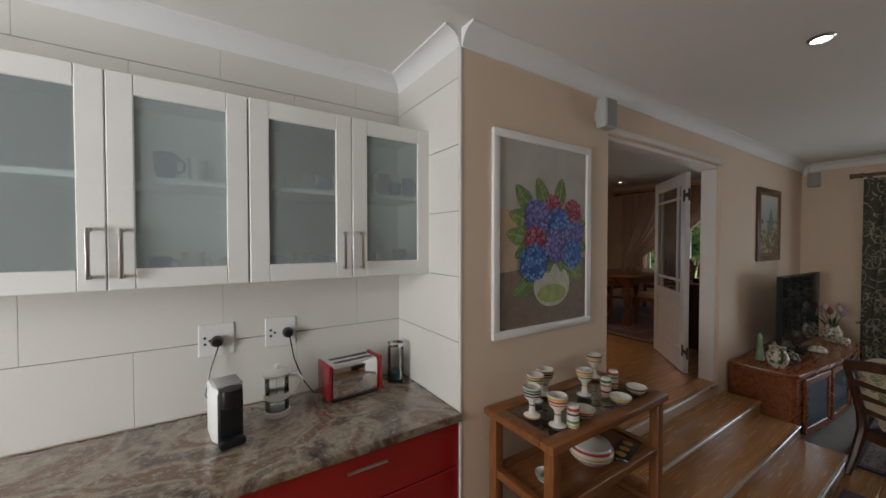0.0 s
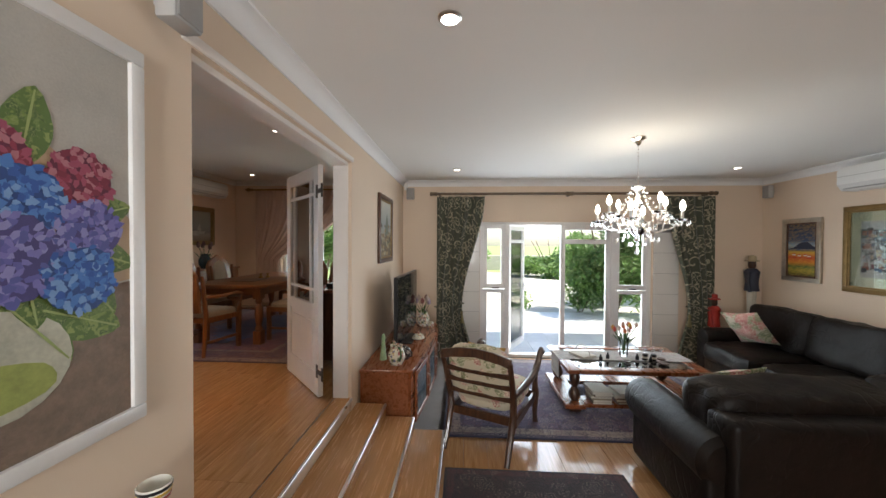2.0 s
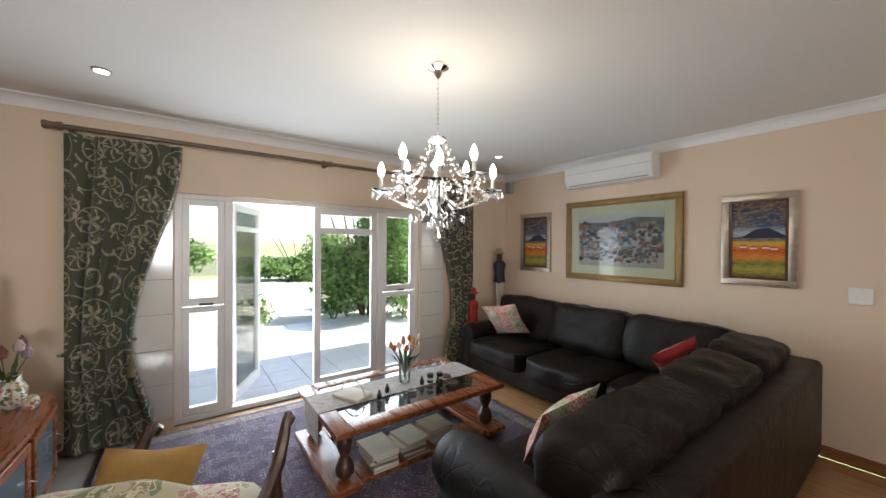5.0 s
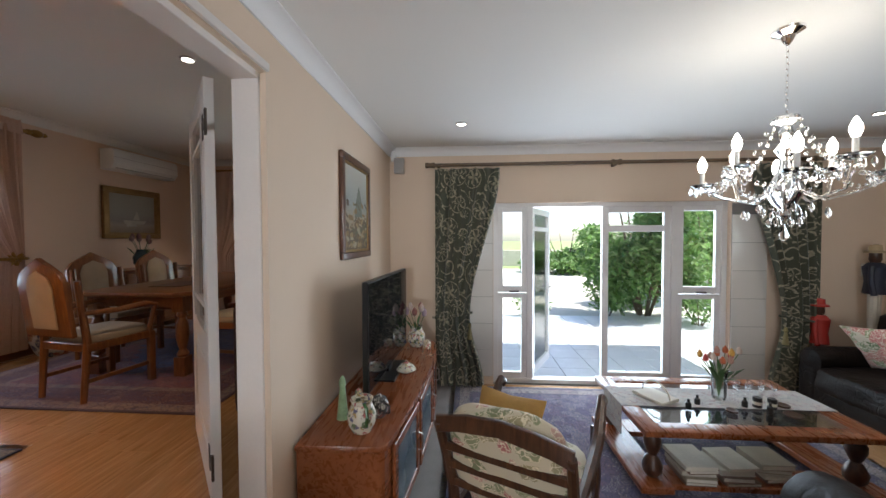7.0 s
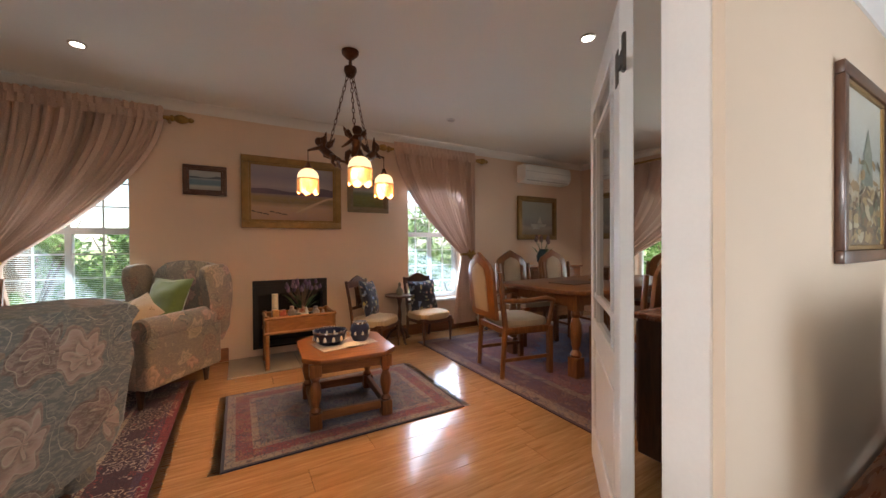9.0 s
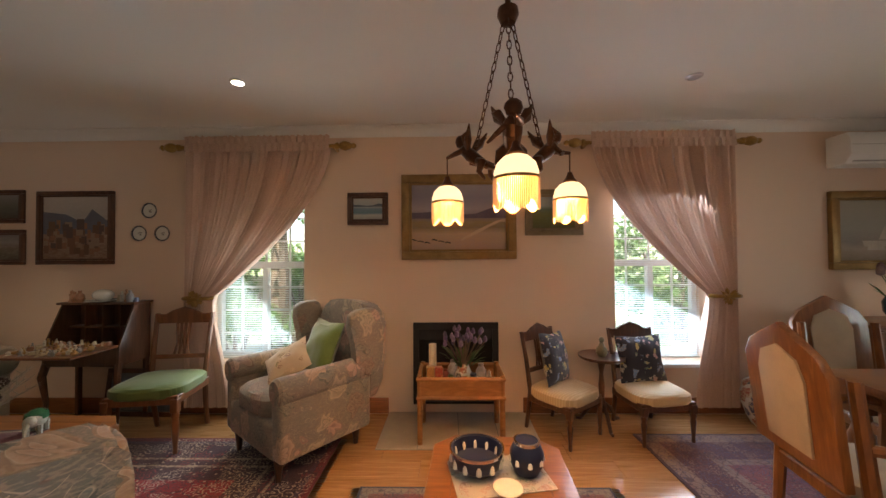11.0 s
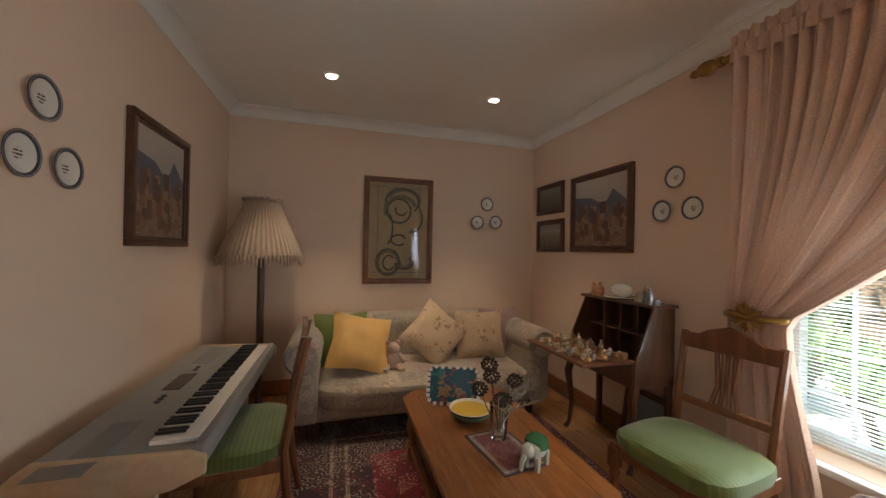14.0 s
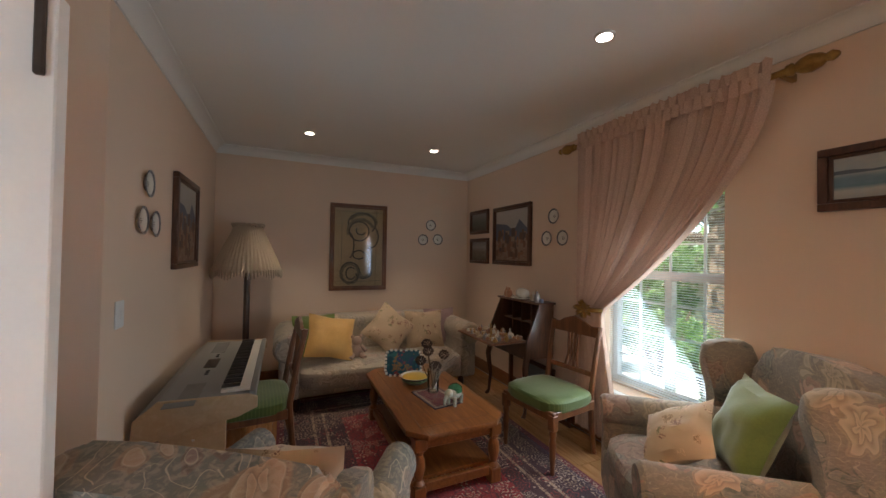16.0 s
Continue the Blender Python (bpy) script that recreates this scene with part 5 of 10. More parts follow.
# ---- step wall: painting, speakers, cart ----
def hydrangeas(t, w, h, y):
    rng = random.Random(11)
    daubs(t, "table_top", [[(-w / 2, -h / 2), (w / 2, -h / 2), (w / 2, -h * 0.13), (-w / 2, -h * 0.20)]], plain("brown_paint", (0.21, 0.15, 0.11), 0.6, var=0.25, scale=30, fine=90, bump=0.6, dist=0.006), y - 0.0012)
    daubs(t, "backdrop", [[(-w / 2, -h * 0.195), (w / 2, -h * 0.125), (w / 2, 0.05 * h), (0.2 * w, 0.22 * h), (-0.05 * w, 0.1 * h), (-w / 2, 0.14 * h)]], plain("buff_paint", (0.50, 0.37, 0.24), 0.6, var=0.12, scale=6, bump=0.4), y - 0.001)
    heads = [(0.074, 0.165, 0.065, 2), (0.317, 0.135, 0.075, 2), (-0.11, 0.10, 0.095, 0), (0.14, 0.07, 0.085, 1), (0.345, 0.01, 0.075, 0), (-0.14, -0.03, 0.075, 2), (0.115, -0.055, 0.095, 0), (0.31, -0.11, 0.08, 1), (-0.155, -0.15, 0.10, 1)]
    leaf = []
    for lx, lz, a, s in ((-0.24, 0.27, 2.3, 0.12), (-0.27, 0.15, 2.9, 0.11), (-0.28, 0.03, 3.0, 0.12), (-0.24, -0.06, 3.6, 0.1), (0.07, 0.33, 1.4, 0.11), (-0.09, 0.31, 2.0, 0.12), (0.24, 0.11, 0.3, 0.1), (0.25, -0.03, -0.3, 0.1), (0.22, -0.14, -0.9, 0.1), (-0.19, -0.20, 4.0, 0.13), (0.09, -0.24, -0.9, 0.12), (0.19, -0.22, -0.4, 0.12), (-0.23, -0.29, 3.7, 0.13), (0.07, -0.12, -1.4, 0.1), (-0.03, -0.12, 4.6, 0.1), (-0.06, 0.02, 2, 0.07), (0.08, 0.09, 0.6, 0.06)):
        c, sn = math.cos(a), math.sin(a)
        pts = [(-1, 0), (-0.5, 0.42), (0.2, 0.5), (1, 0), (0.2, -0.5), (-0.5, -0.42)]
        leaf.append([(lx * w * 1.3 + 0.05 + 0.82 * s * (px_ * c - pz * sn), lz * h * 0.82 - 0.03 + 0.82 * s * (px_ * sn + pz * c)) for px_, pz in curved(pts, 3)])
    leaf_paint = floral("painted_leaves", (0.10, 0.18, 0.03), [(0.20, 0.30, 0.05), (0.06, 0.12, 0.02), (0.28, 0.36, 0.09), (0.14, 0.23, 0.04)], 26.0, 0.5, 0.6, (0.30, 0.38, 0.12), 1.2)
    for k_, pl in enumerate(leaf):
        daubs(t, "leaf", [pl], leaf_paint, y - 0.002 - 0.00004 * k_)
    strokes(t, "leaf_rib", [[((pl[0][0] * (1 - f) + pl[9][0] * f), (pl[0][1] * (1 - f) + pl[9][1] * f)) for f in (0.05, 0.3, 0.6, 0.95)] for pl in leaf], 0.006, plain("leaf_rib_paint", (0.34, 0.42, 0.15), 0.6), y - 0.0027)
    daubs(t, "vase", [blob(0.07 * w, -0.285 * h, 0.145, 0.115, rng, 20, 0.01)], plain("vase_paint", (0.50, 0.50, 0.40), 0.5, var=0.3, scale=9), y - 0.0025)
    daubs(t, "vase_water", [blob(0.07 * w, -0.33 * h, 0.115, 0.05, rng, 18, 0.03)], plain("water_paint", (0.33, 0.38, 0.10), 0.5, var=0.3, scale=14), y - 0.003)
    mats = [island_colours("violet_petals", [(0.16, 0.15, 0.45), (0.24, 0.22, 0.55), (0.33, 0.32, 0.62), (0.12, 0.13, 0.38)]), island_colours("blue_petals", [(0.06, 0.16, 0.50), (0.10, 0.25, 0.62), (0.25, 0.42, 0.72), (0.05, 0.12, 0.42)]),
            island_colours("red_petals", [(0.32, 0.05, 0.09), (0.42, 0.10, 0.16), (0.52, 0.22, 0.26), (0.24, 0.04, 0.07)])]
    under = [plain("violet_shade", (0.07, 0.06, 0.20), 0.6), plain("blue_shade", (0.025, 0.07, 0.24), 0.6), plain("red_shade", (0.14, 0.02, 0.05), 0.6)]
    for n_, (hx, hz, r, k) in enumerate(heads):
        yy = y - 0.0035 - 0.0006 * n_
        daubs(t, "flower_shade", [blob(hx * w, hz * h, r, r * 0.95, rng, 16, 0.08)], under[k], yy)
        bm = bmesh.new()
        for i in range(150):
            a, q = rng.uniform(0, 6.28), math.sqrt(rng.uniform(0, 1)) * r
            pts = blob(hx * w + q * math.cos(a), hz * h + q * math.sin(a), 0.0115, 0.008, rng, 5, 0.35, rng.uniform(0, 3))
            f = bm.faces.new([bm.verts.new((u, yy - 0.0001 - 0.000005 * i, v)) for u, v in pts])
            f.normal_update()
            if f.normal.y > 0:
                f.normal_flip()
        part("flower_head", bm, mats[k], t, smooth=False)


picture("flower_painting", 0.752, 1.02, (1.776, NY, 1.72), 0, 0.04, M_WHITE, "large painting of hydrangeas in a white frame", M_CANVAS, 0.022, art=hydrangeas, step=False)


def speaker(at, rz, label):
    t = thing("wall_speaker", at, label, "speaker", rz)
    part("cabinet", boxes(((-0.055, -0.10, -0.085), (0.055, -0.035, 0.085)), bevel=0.01, seg=2), M_GREYP, t)
    part("grille", boxes(((-0.048, -0.106, -0.078), (0.048, -0.099, 0.078)), bevel=0.003), plain("speaker_cloth", (0.32, 0.31, 0.30), 0.8, fine=300, bump=0.4), t)
    part("bracket", boxes(((-0.02, -0.036, -0.03), (0.02, 0, 0.03)), bevel=0.004), M_GREYP, t)


speaker((2.22, NY, 2.43), 0, "small grey speaker on the wall above the opening")
speaker((WX - 0.001, NY - 0.12, 2.44), -90, "small grey speaker near the ceiling corner")
speaker((6.36, SY, 2.44), 180, "small grey speaker near the ceiling corner")
t = thing("alarm_sensor", (WX - 0.04, NY - 0.05, CEIL - 0.09), "small white motion sensor in the ceiling corner", "sensor")
part("sensor_body", lathe(bmesh.new(), [(0, -0.05), (0.025, -0.05), (0.03, 0), (0.025, 0.05), (0, 0.05)], 12), M_WHITEP, t)

# cart with painted pottery
CT = (1.795, 1.148)
t = thing("tea_cart", (CT[0], CT[1], 0), "honey oak three tier side table with glass shelves", "side table")
part("tabletop", boxes(((-0.445, -0.205, 0.872), (0.445, -0.135, 0.905)), ((-0.445, 0.135, 0.872), (0.445, 0.205, 0.905)), ((-0.445, -0.135, 0.872), (-0.375, 0.135, 0.905)), ((0.375, -0.135, 0.872), (0.445, 0.135, 0.905)), bevel=0.006, seg=2), M_OAKX, t)
g = part("glass_inset", boxes(((-0.376, -0.136, 0.888), (0.376, 0.136, 0.894))), M_TGLASS, t)
part("backboard", boxes(((-0.375, -0.135, 0.874), (0.375, 0.135, 0.880))), M_OAKX, t)
for sx in (-1, 1):
    for sy in (-1, 1):
        part("leg", boxes(((sx * 0.40 - 0.024, sy * 0.165 - 0.024, 0.0), (sx * 0.40 + 0.024, sy * 0.165 + 0.024, 0.872)), bevel=0.005, seg=2), M_OAKZ, t)
for z in (0.30, 0.60):
    part("shelf", boxes(((-0.375, -0.14, z), (0.375, 0.14, z + 0.02)), bevel=0.004), M_OAKX, t)
    part("rail", boxes(((-0.376, -0.182, z - 0.01), (0.376, -0.145, z + 0.03)), ((-0.376, 0.145, z - 0.01), (0.376, 0.182, z + 0.03)), bevel=0.004), M_OAKX, t)
    part("end_rail", boxes(((-0.42, -0.14, z - 0.01), (-0.378, 0.14, z + 0.03)), ((0.378, -0.14, z - 0.01), (0.42, 0.14, z + 0.03)), bevel=0.004), M_OAK, t)
POT = [plain("pot_" + n_, c, 0.3, var=0.1, bump=0.03, coat=0.3) for n_, c in (("red", (0.45, 0.05, 0.03)), ("yellow", (0.62, 0.40, 0.05)), ("navy", (0.02, 0.03, 0.09)), ("green", (0.08, 0.22, 0.10)), ("orange", (0.55, 0.17, 0.03)), ("black", (0.02, 0.02, 0.02)))]


def banded(name, prof, at, label, cat, bandz, seg=18, group=""):
    """White glazed pottery with painted bands. bandz: (z0, z1, colour index)."""
    t = thing(name, at, label, cat, random.Random(str(at)).uniform(0, 90), group)
    part("body", lathe(bmesh.new(), prof, seg), M_CERAM, t)

    def rad(z):
        best = 0
        for (r0, z0), (r1, z1) in zip(prof, prof[1:]):
            if min(z0, z1) <= z <= max(z0, z1):
                k = 0 if z1 == z0 else (z - z0) / (z1 - z0)
                best = max(best, r0 + (r1 - r0) * k)
        return best
    for z0, z1, c in bandz:
        a, b = rad(z0) + 0.0008, rad(z1) + 0.0008
        part("painted_band", lathe(bmesh.new(), [(a - 0.002, z0), (a, z0), (b, z1), (b - 0.002, z1)], seg, cap=False), POT[c], t)
    return t


goblet = [(0, 0), (0.036, 0), (0.036, 0.006), (0.016, 0.018), (0.012, 0.05), (0.018, 0.07), (0.036, 0.09), (0.042, 0.13), (0.039, 0.133), (0.034, 0.095), (0, 0.08)]
rng = random.Random(5)
for k, (x, y) in enumerate(((1.475, 1.165), (1.50, 1.045), (1.70, 1.285), (1.86, 1.17), (2.12, 1.29), (1.60, 1.26))):
    cs = rng.sample(range(6), 4)
    banded("goblet", goblet, (x, y, 0.906), "painted pottery goblet with bright bands on the cart", "goblet", [(0.001, 0.006, cs[0]), (0.096, 0.102, cs[1]), (0.108, 0.116, cs[2]), (0.12, 0.129, cs[3]), (0.05, 0.056, cs[2])], group="goblets on the cart")
shaker = [(0, 0), (0.024, 0), (0.026, 0.01), (0.025, 0.085), (0.02, 0.092), (0, 0.095)]
for x, y in ((1.555, 1.01), (2.08, 1.15), (1.95, 1.11)):
    cs = rng.sample(range(6), 4)
    banded("shaker", shaker, (x, y, 0.906), "painted pottery shaker with coloured bands", "shaker", [(0.004, 0.012, cs[0]), (0.02, 0.03, cs[1]), (0.052, 0.06, cs[2]), (0.07, 0.082, cs[3])], group="shakers on the cart")
dish = [(0, 0), (0.03, 0), (0.045, 0.02), (0.05, 0.035), (0.046, 0.036), (0.028, 0.008), (0, 0.008)]
for x, y, z in ((1.67, 1.04, 0.906), (1.93, 1.02, 0.906), (2.11, 1.04, 0.906), (1.52, 1.12, 0.621), (1.50, 1.08, 0.321), (1.62, 1.15, 0.321)):
    cs = rng.sample(range(6), 3)
    banded("small_bowl", dish, (x, y, z), "small painted pottery bowl", "bowl", [(0.002, 0.008, cs[0]), (0.012, 0.018, cs[1]), (0.024, 0.033, cs[2])], group="bowls on the cart")
banded("tureen", [(0, 0), (0.07, 0), (0.10, 0.03), (0.105, 0.06), (0.09, 0.085), (0.03, 0.10), (0.012, 0.11), (0.016, 0.12), (0, 0.125)], (1.83, 1.11, 0.621), "banded pottery tureen on the cart shelf", "tureen", [(0.008, 0.016, 0), (0.026, 0.034, 5), (0.042, 0.05, 1), (0.066, 0.076, 0)], 24)
t = thing("oblong_dish", (2.02, 1.05, 0.621), "yellow and black oblong pottery dish", "dish", 15)
part("dish", slab(bmesh.new(), [(-0.10, -0.045), (0.10, -0.045), (0.10, 0.045), (-0.10, 0.045)], 0, 0.018, 0.006), POT[5], t)
for k in range(3):
    part("painted_patch", slab(bmesh.new(), blob(-0.06 + 0.06 * k, 0, 0.02, 0.026, random.Random(k), 10, 0.1), 0.018, 0.0195), POT[1], t)

# ---- television corner ----
t = thing("television_cabinet", (0, 0, 0), "curved cherry wood television cabinet against the wall", "cabinet")
front = [(4.25, 0.92), (4.27, 0.895), (4.33, 0.885), (4.6, 0.855), (4.9, 0.82), (5.2, 0.80), (5.5, 0.79), (5.8, 0.80), (6.05, 0.82), (6.14, 0.86), (6.15, 0.92)]
part("top", slab(bmesh.new(), [(4.235, 1.345)] + [(x, y - 0.012) for x, y in front] + [(6.16, 1.345)], 0.565, 0.598, 0.008), M_CHERRY, t)
part("carcass", slab(bmesh.new(), [(4.255, 1.345)] + front + [(6.14, 1.345)], 0.07, 0.565), M_CHERRY, t)
part("plinth", slab(bmesh.new(), [(4.28, 1.345)] + [(x, y + 0.03) for x, y in front] + [(6.11, 1.345)], 0.0, 0.07), M_CHERRY, t)
M_GREYGLASS = plain("grey_glass", (0.10, 0.13, 0.15), 0.1, var=0.1, bump=0)
for k, (xa, ya, xb, yb) in enumerate(((4.36, 0.882, 4.86, 0.825), (4.90, 0.82, 5.44, 0.792), (5.48, 0.79, 6.02, 0.817))):
    ang = math.degrees(math.atan2(yb - ya, xb - xa))
    L = math.hypot(xb - xa, yb - ya)
    d = part("cabinet_door", boxes(((0, -0.02, 0.09), (0.05, 0.0, 0.55)), ((L - 0.05, -0.02, 0.09), (L, 0.0, 0.55)), ((0.05, -0.02, 0.50), (L - 0.05, 0, 0.55)), ((0.05, -0.02, 0.09), (L - 0.05, 0, 0.14)), bevel=0.004), M_CHERRY, t)
    d.matrix_basis = pose(xa, ya - 0.004, 0, 0, 0, ang)
    part("glass_panel", boxes(((0.045, -0.012, 0.135), (L - 0.045, -0.006, 0.505))), M_GREYGLASS, d, "grey glass panel")
    part("pull", tube(bmesh.new(), [(L - 0.025, -0.02, 0.36), (L - 0.025, -0.045, 0.35), (L - 0.025, -0.045, 0.25), (L - 0.025, -0.02, 0.24)], 0.005, 6), M_STEEL, d)
t = thing("television", (5.267, 1.10, 0.598), "black flat screen television on the cherry cabinet", "television", -2.2)
part("screen_frame", boxes(((-0.557, -0.02, 0.05), (0.557, 0.02, 0.762)), bevel=0.006), M_BLACK, t)
part("screen", boxes(((-0.545, -0.0225, 0.063), (0.545, -0.0205, 0.75))), M_SCREEN, t)
part("stand", boxes(((-0.22, -0.10, 0.0), (0.22, 0.10, 0.012)), ((-0.05, -0.012, 0.012), (0.05, 0.012, 0.08)), bevel=0.004), M_BLACK, t)
t = thing("majolica_jug", (4.40, 1.05, 0.598), "painted majolica jug with fruit relief", "jug", 30)
part("body", lathe(bmesh.new(), [(0, 0), (0.05, 0), (0.055, 0.01), (0.075, 0.05), (0.078, 0.09), (0.062, 0.13), (0.052, 0.15), (0.062, 0.175), (0.057, 0.175), (0.046, 0.15), (0, 0.14)], 24), M_MAJ, t)
part("handle", tube(bmesh.new(), [(-0.055, 0, 0.165), (-0.10, 0, 0.16), (-0.115, 0, 0.12), (-0.10, 0, 0.07), (-0.07, 0, 0.05)], 0.009, 8), plain("green_glaze", (0.05, 0.12, 0.04), 0.2), t)
part("spout", tube(bmesh.new(), [(0.045, 0, 0.15), (0.075, 0, 0.175), (0.09, 0, 0.19)], [0.03, 0.02, 0.012], 8), M_MAJ, t)
t = thing("majolica_pot", (4.56, 1.00, 0.598), "small black and white painted teapot", "teapot", 60)
part("body", lathe(bmesh.new(), [(0, 0), (0.035, 0), (0.055, 0.03), (0.06, 0.07), (0.045, 0.105), (0.02, 0.115), (0.012, 0.13), (0, 0.135)], 18), floral("black_white_glaze", (0.03, 0.03, 0.03), [(0.5, 0.48, 0.42), (0.04, 0.04, 0.04), (0.3, 0.1, 0.08)], 26.0, 0.5, 0.2), t)
part("handle", tube(bmesh.new(), [(-0.05, 0, 0.09), (-0.085, 0, 0.08), (-0.085, 0, 0.04), (-0.055, 0, 0.03)], 0.006, 6), M_BLACK, t)
t = thing("green_figurine", (4.52, 1.20, 0.598), "slim green and white ceramic bird figurine", "figurine")
part("body", lathe(bmesh.new(), [(0, 0), (0.035, 0), (0.03, 0.04), (0.022, 0.12), (0.016, 0.18), (0.02, 0.21), (0.012, 0.235), (0, 0.25)], 14), plain("celadon", (0.25, 0.36, 0.20), 0.3, var=0.4, scale=12), t)
t = thing("covered_dish", (5.26, 0.96, 0.598), "small covered dish painted with flowers", "dish")
part("dish", lathe(bmesh.new(), [(0, 0), (0.05, 0), (0.075, 0.015), (0.078, 0.02), (0, 0.021)], 20), M_CERAM, t)
part("lid", lathe(bmesh.new(), [(0.07, 0.021), (0.06, 0.045), (0.035, 0.065), (0.01, 0.075), (0.012, 0.088), (0, 0.093)], 20), M_MAJ, t)


def bouquet(name, at, label, vase_prof, vase_mat, blooms, cols, seed, spread, height, bloom=0.03, stem_mat=None):
    rng = random.Random(seed)
    t = thing(name, at, label, "vase")
    top = vase_prof[len(vase_prof) // 2][1]
    part("vase", lathe(bmesh.new(), vase_prof, 24), vase_mat, t)
    mats = [plain(f"bloom_{seed}_{k}", c, 0.6, var=0.3, scale=40) for k, c in enumerate(cols)]
    for k in range(blooms):
        a = 6.28 * k / blooms + rng.uniform(-0.3, 0.3)
        r = spread * rng.uniform(0.3, 1.0)
        e = Vector((r * math.cos(a), r * math.sin(a), height * rng.uniform(0.8, 1.0)))
        part("stem", tube(bmesh.new(), [(0, 0, 0.02), (e.x * 0.25, e.y * 0.25, e.z * 0.55), e], 0.003, 5), stem_mat or M_STEMG, t)
        bm = bmesh.new()
        for j in range(6):
            b = j * 1.047
            m = Matrix.Translation(e) @ Euler((0, 0, b)).to_matrix().to_4x4() @ Euler((0, radians(-18), 0)).to_matrix().to_4x4()
            q = [(0.1, 0, -0.2), (0.55, -0.42, 0.5), (0.45, 0, 1.5), (0.55, 0.42, 0.5)]
            v = [bm.verts.new(m @ (Vector(p) * bloom)) for p in q]
            bm.faces.new((v[0], v[1], v[2]))
            bm.faces.new((v[0], v[2], v[3]))
        lathe(bm, [(0, -0.3 * bloom), (0.5 * bloom, 0), (0.55 * bloom, 0.6 * bloom), (0.25 * bloom, 1.25 * bloom), (0, 1.3 * bloom)], 9, tuple(e))
        part("bloom", bm, mats[k % len(mats)], t)
    for k in range(blooms):
        a, r = rng.uniform(0, 6.28), spread * rng.uniform(0.6, 1.1)
        e = Vector((r * math.cos(a), r * math.sin(a), height * rng.uniform(0.5, 0.75)))
        s = Vector((-math.sin(a), math.cos(a), 0)) * 0.014
        bm = bmesh.new()
        b0 = Vector((0.2 * e.x, 0.2 * e.y, height * 0.35))
        mid = b0.lerp(e, 0.6) + Vector((0, 0, 0.02))
        v = [bm.verts.new(p) for p in (b0, mid + s, e, mid - s)]
        bm.faces.new(v)
        bmesh.ops.solidify(bm, geom=list(bm.faces), thickness=0.0015)
        part("leaf", bm, M_STEMG, t)
    return t


M_STEMG = plain("stem_green", (0.07, 0.14, 0.04), 0.6, var=0.3)
bouquet("flower_jug", (5.93, 0.98, 0.598), "painted jug with dried protea flowers", [(0, 0), (0.05, 0), (0.08, 0.05), (0.085, 0.11), (0.06, 0.16), (0.055, 0.19), (0.062, 0.2), (0.057, 0.2), (0.05, 0.17), (0, 0.16)], M_MAJ, 6, [(0.20, 0.07, 0.06), (0.42, 0.33, 0.28), (0.30, 0.22, 0.27)], 21, 0.17, 0.36, 0.05)
t = thing("small_cup", (5.86, 0.87, 0.598), "small painted cup beside the flower jug", "cup")
part("body", lathe(bmesh.new(), [(0, 0), (0.03, 0), (0.04, 0.03), (0.035, 0.07), (0.032, 0.07), (0, 0.05)], 16), M_MAJ, t)


def castle_art(t, w, h, y):
    rng = random.Random(9)
    daubs(t, "rock", [[(-w / 2, -h / 2), (w / 2, -h / 2), (w / 2, -h * 0.15), (0.1 * w, -0.05 * h), (-0.1 * w, -0.25 * h), (-w / 2, -0.3 * h)]], plain("umber_paint", (0.16, 0.11, 0.06), 0.6, var=0.5, scale=18), y - 0.001)
    tones = [(0.26, 0.17, 0.07), (0.36, 0.26, 0.12), (0.13, 0.13, 0.07), (0.18, 0.11, 0.05), (0.42, 0.36, 0.24), (0.10, 0.08, 0.05)]
    dabs = [blob(rng.uniform(-0.46, 0.46) * w, (-0.46 + 0.55 * rng.random() ** 1.4) * h, rng.uniform(0.015, 0.05), rng.uniform(0.008, 0.025), rng, 8, 0.35, rng.uniform(-0.6, 0.6)) for _ in range(90)]
    dabs = [[(max(-w / 2, min(w / 2, a)), max(-h / 2, min(h / 2, b))) for a, b in d] for d in dabs]
    bm = bmesh.new()
    for i, d in enumerate(dabs):
        f = bm.faces.new([bm.verts.new((a, y - 0.0025 - 0.00001 * i, b)) for a, b in d])
        f.normal_update()
        if f.normal.y > 0:
            f.normal_flip()
    part("brushwork", bm, island_colours("hill_brushwork", tones, 0.6), t, smooth=False)
    daubs(t, "tower", [[(-0.1 * w, -0.1 * h), (0.25 * w, -0.1 * h), (0.22 * w, 0.12 * h), (0.1 * w, 0.3 * h), (-0.02 * w, 0.12 * h)]], plain("green_grey_paint", (0.17, 0.19, 0.15), 0.6, var=0.4, scale=25), y - 0.002)


picture("landscape_painting", 0.68, 0.76, (5.27, NY, 1.865), 0, 0.05, M_MAHOG, "landscape painting of a tower in a dark frame", bands("landscape_paint", [(0.0, (0.22, 0.15, 0.08)), (0.35, (0.36, 0.29, 0.18)), (0.55, (0.30, 0.33, 0.32)), (1.0, (0.52, 0.50, 0.43))]), 0.03, art=castle_art, m_inner=M_GOLD)

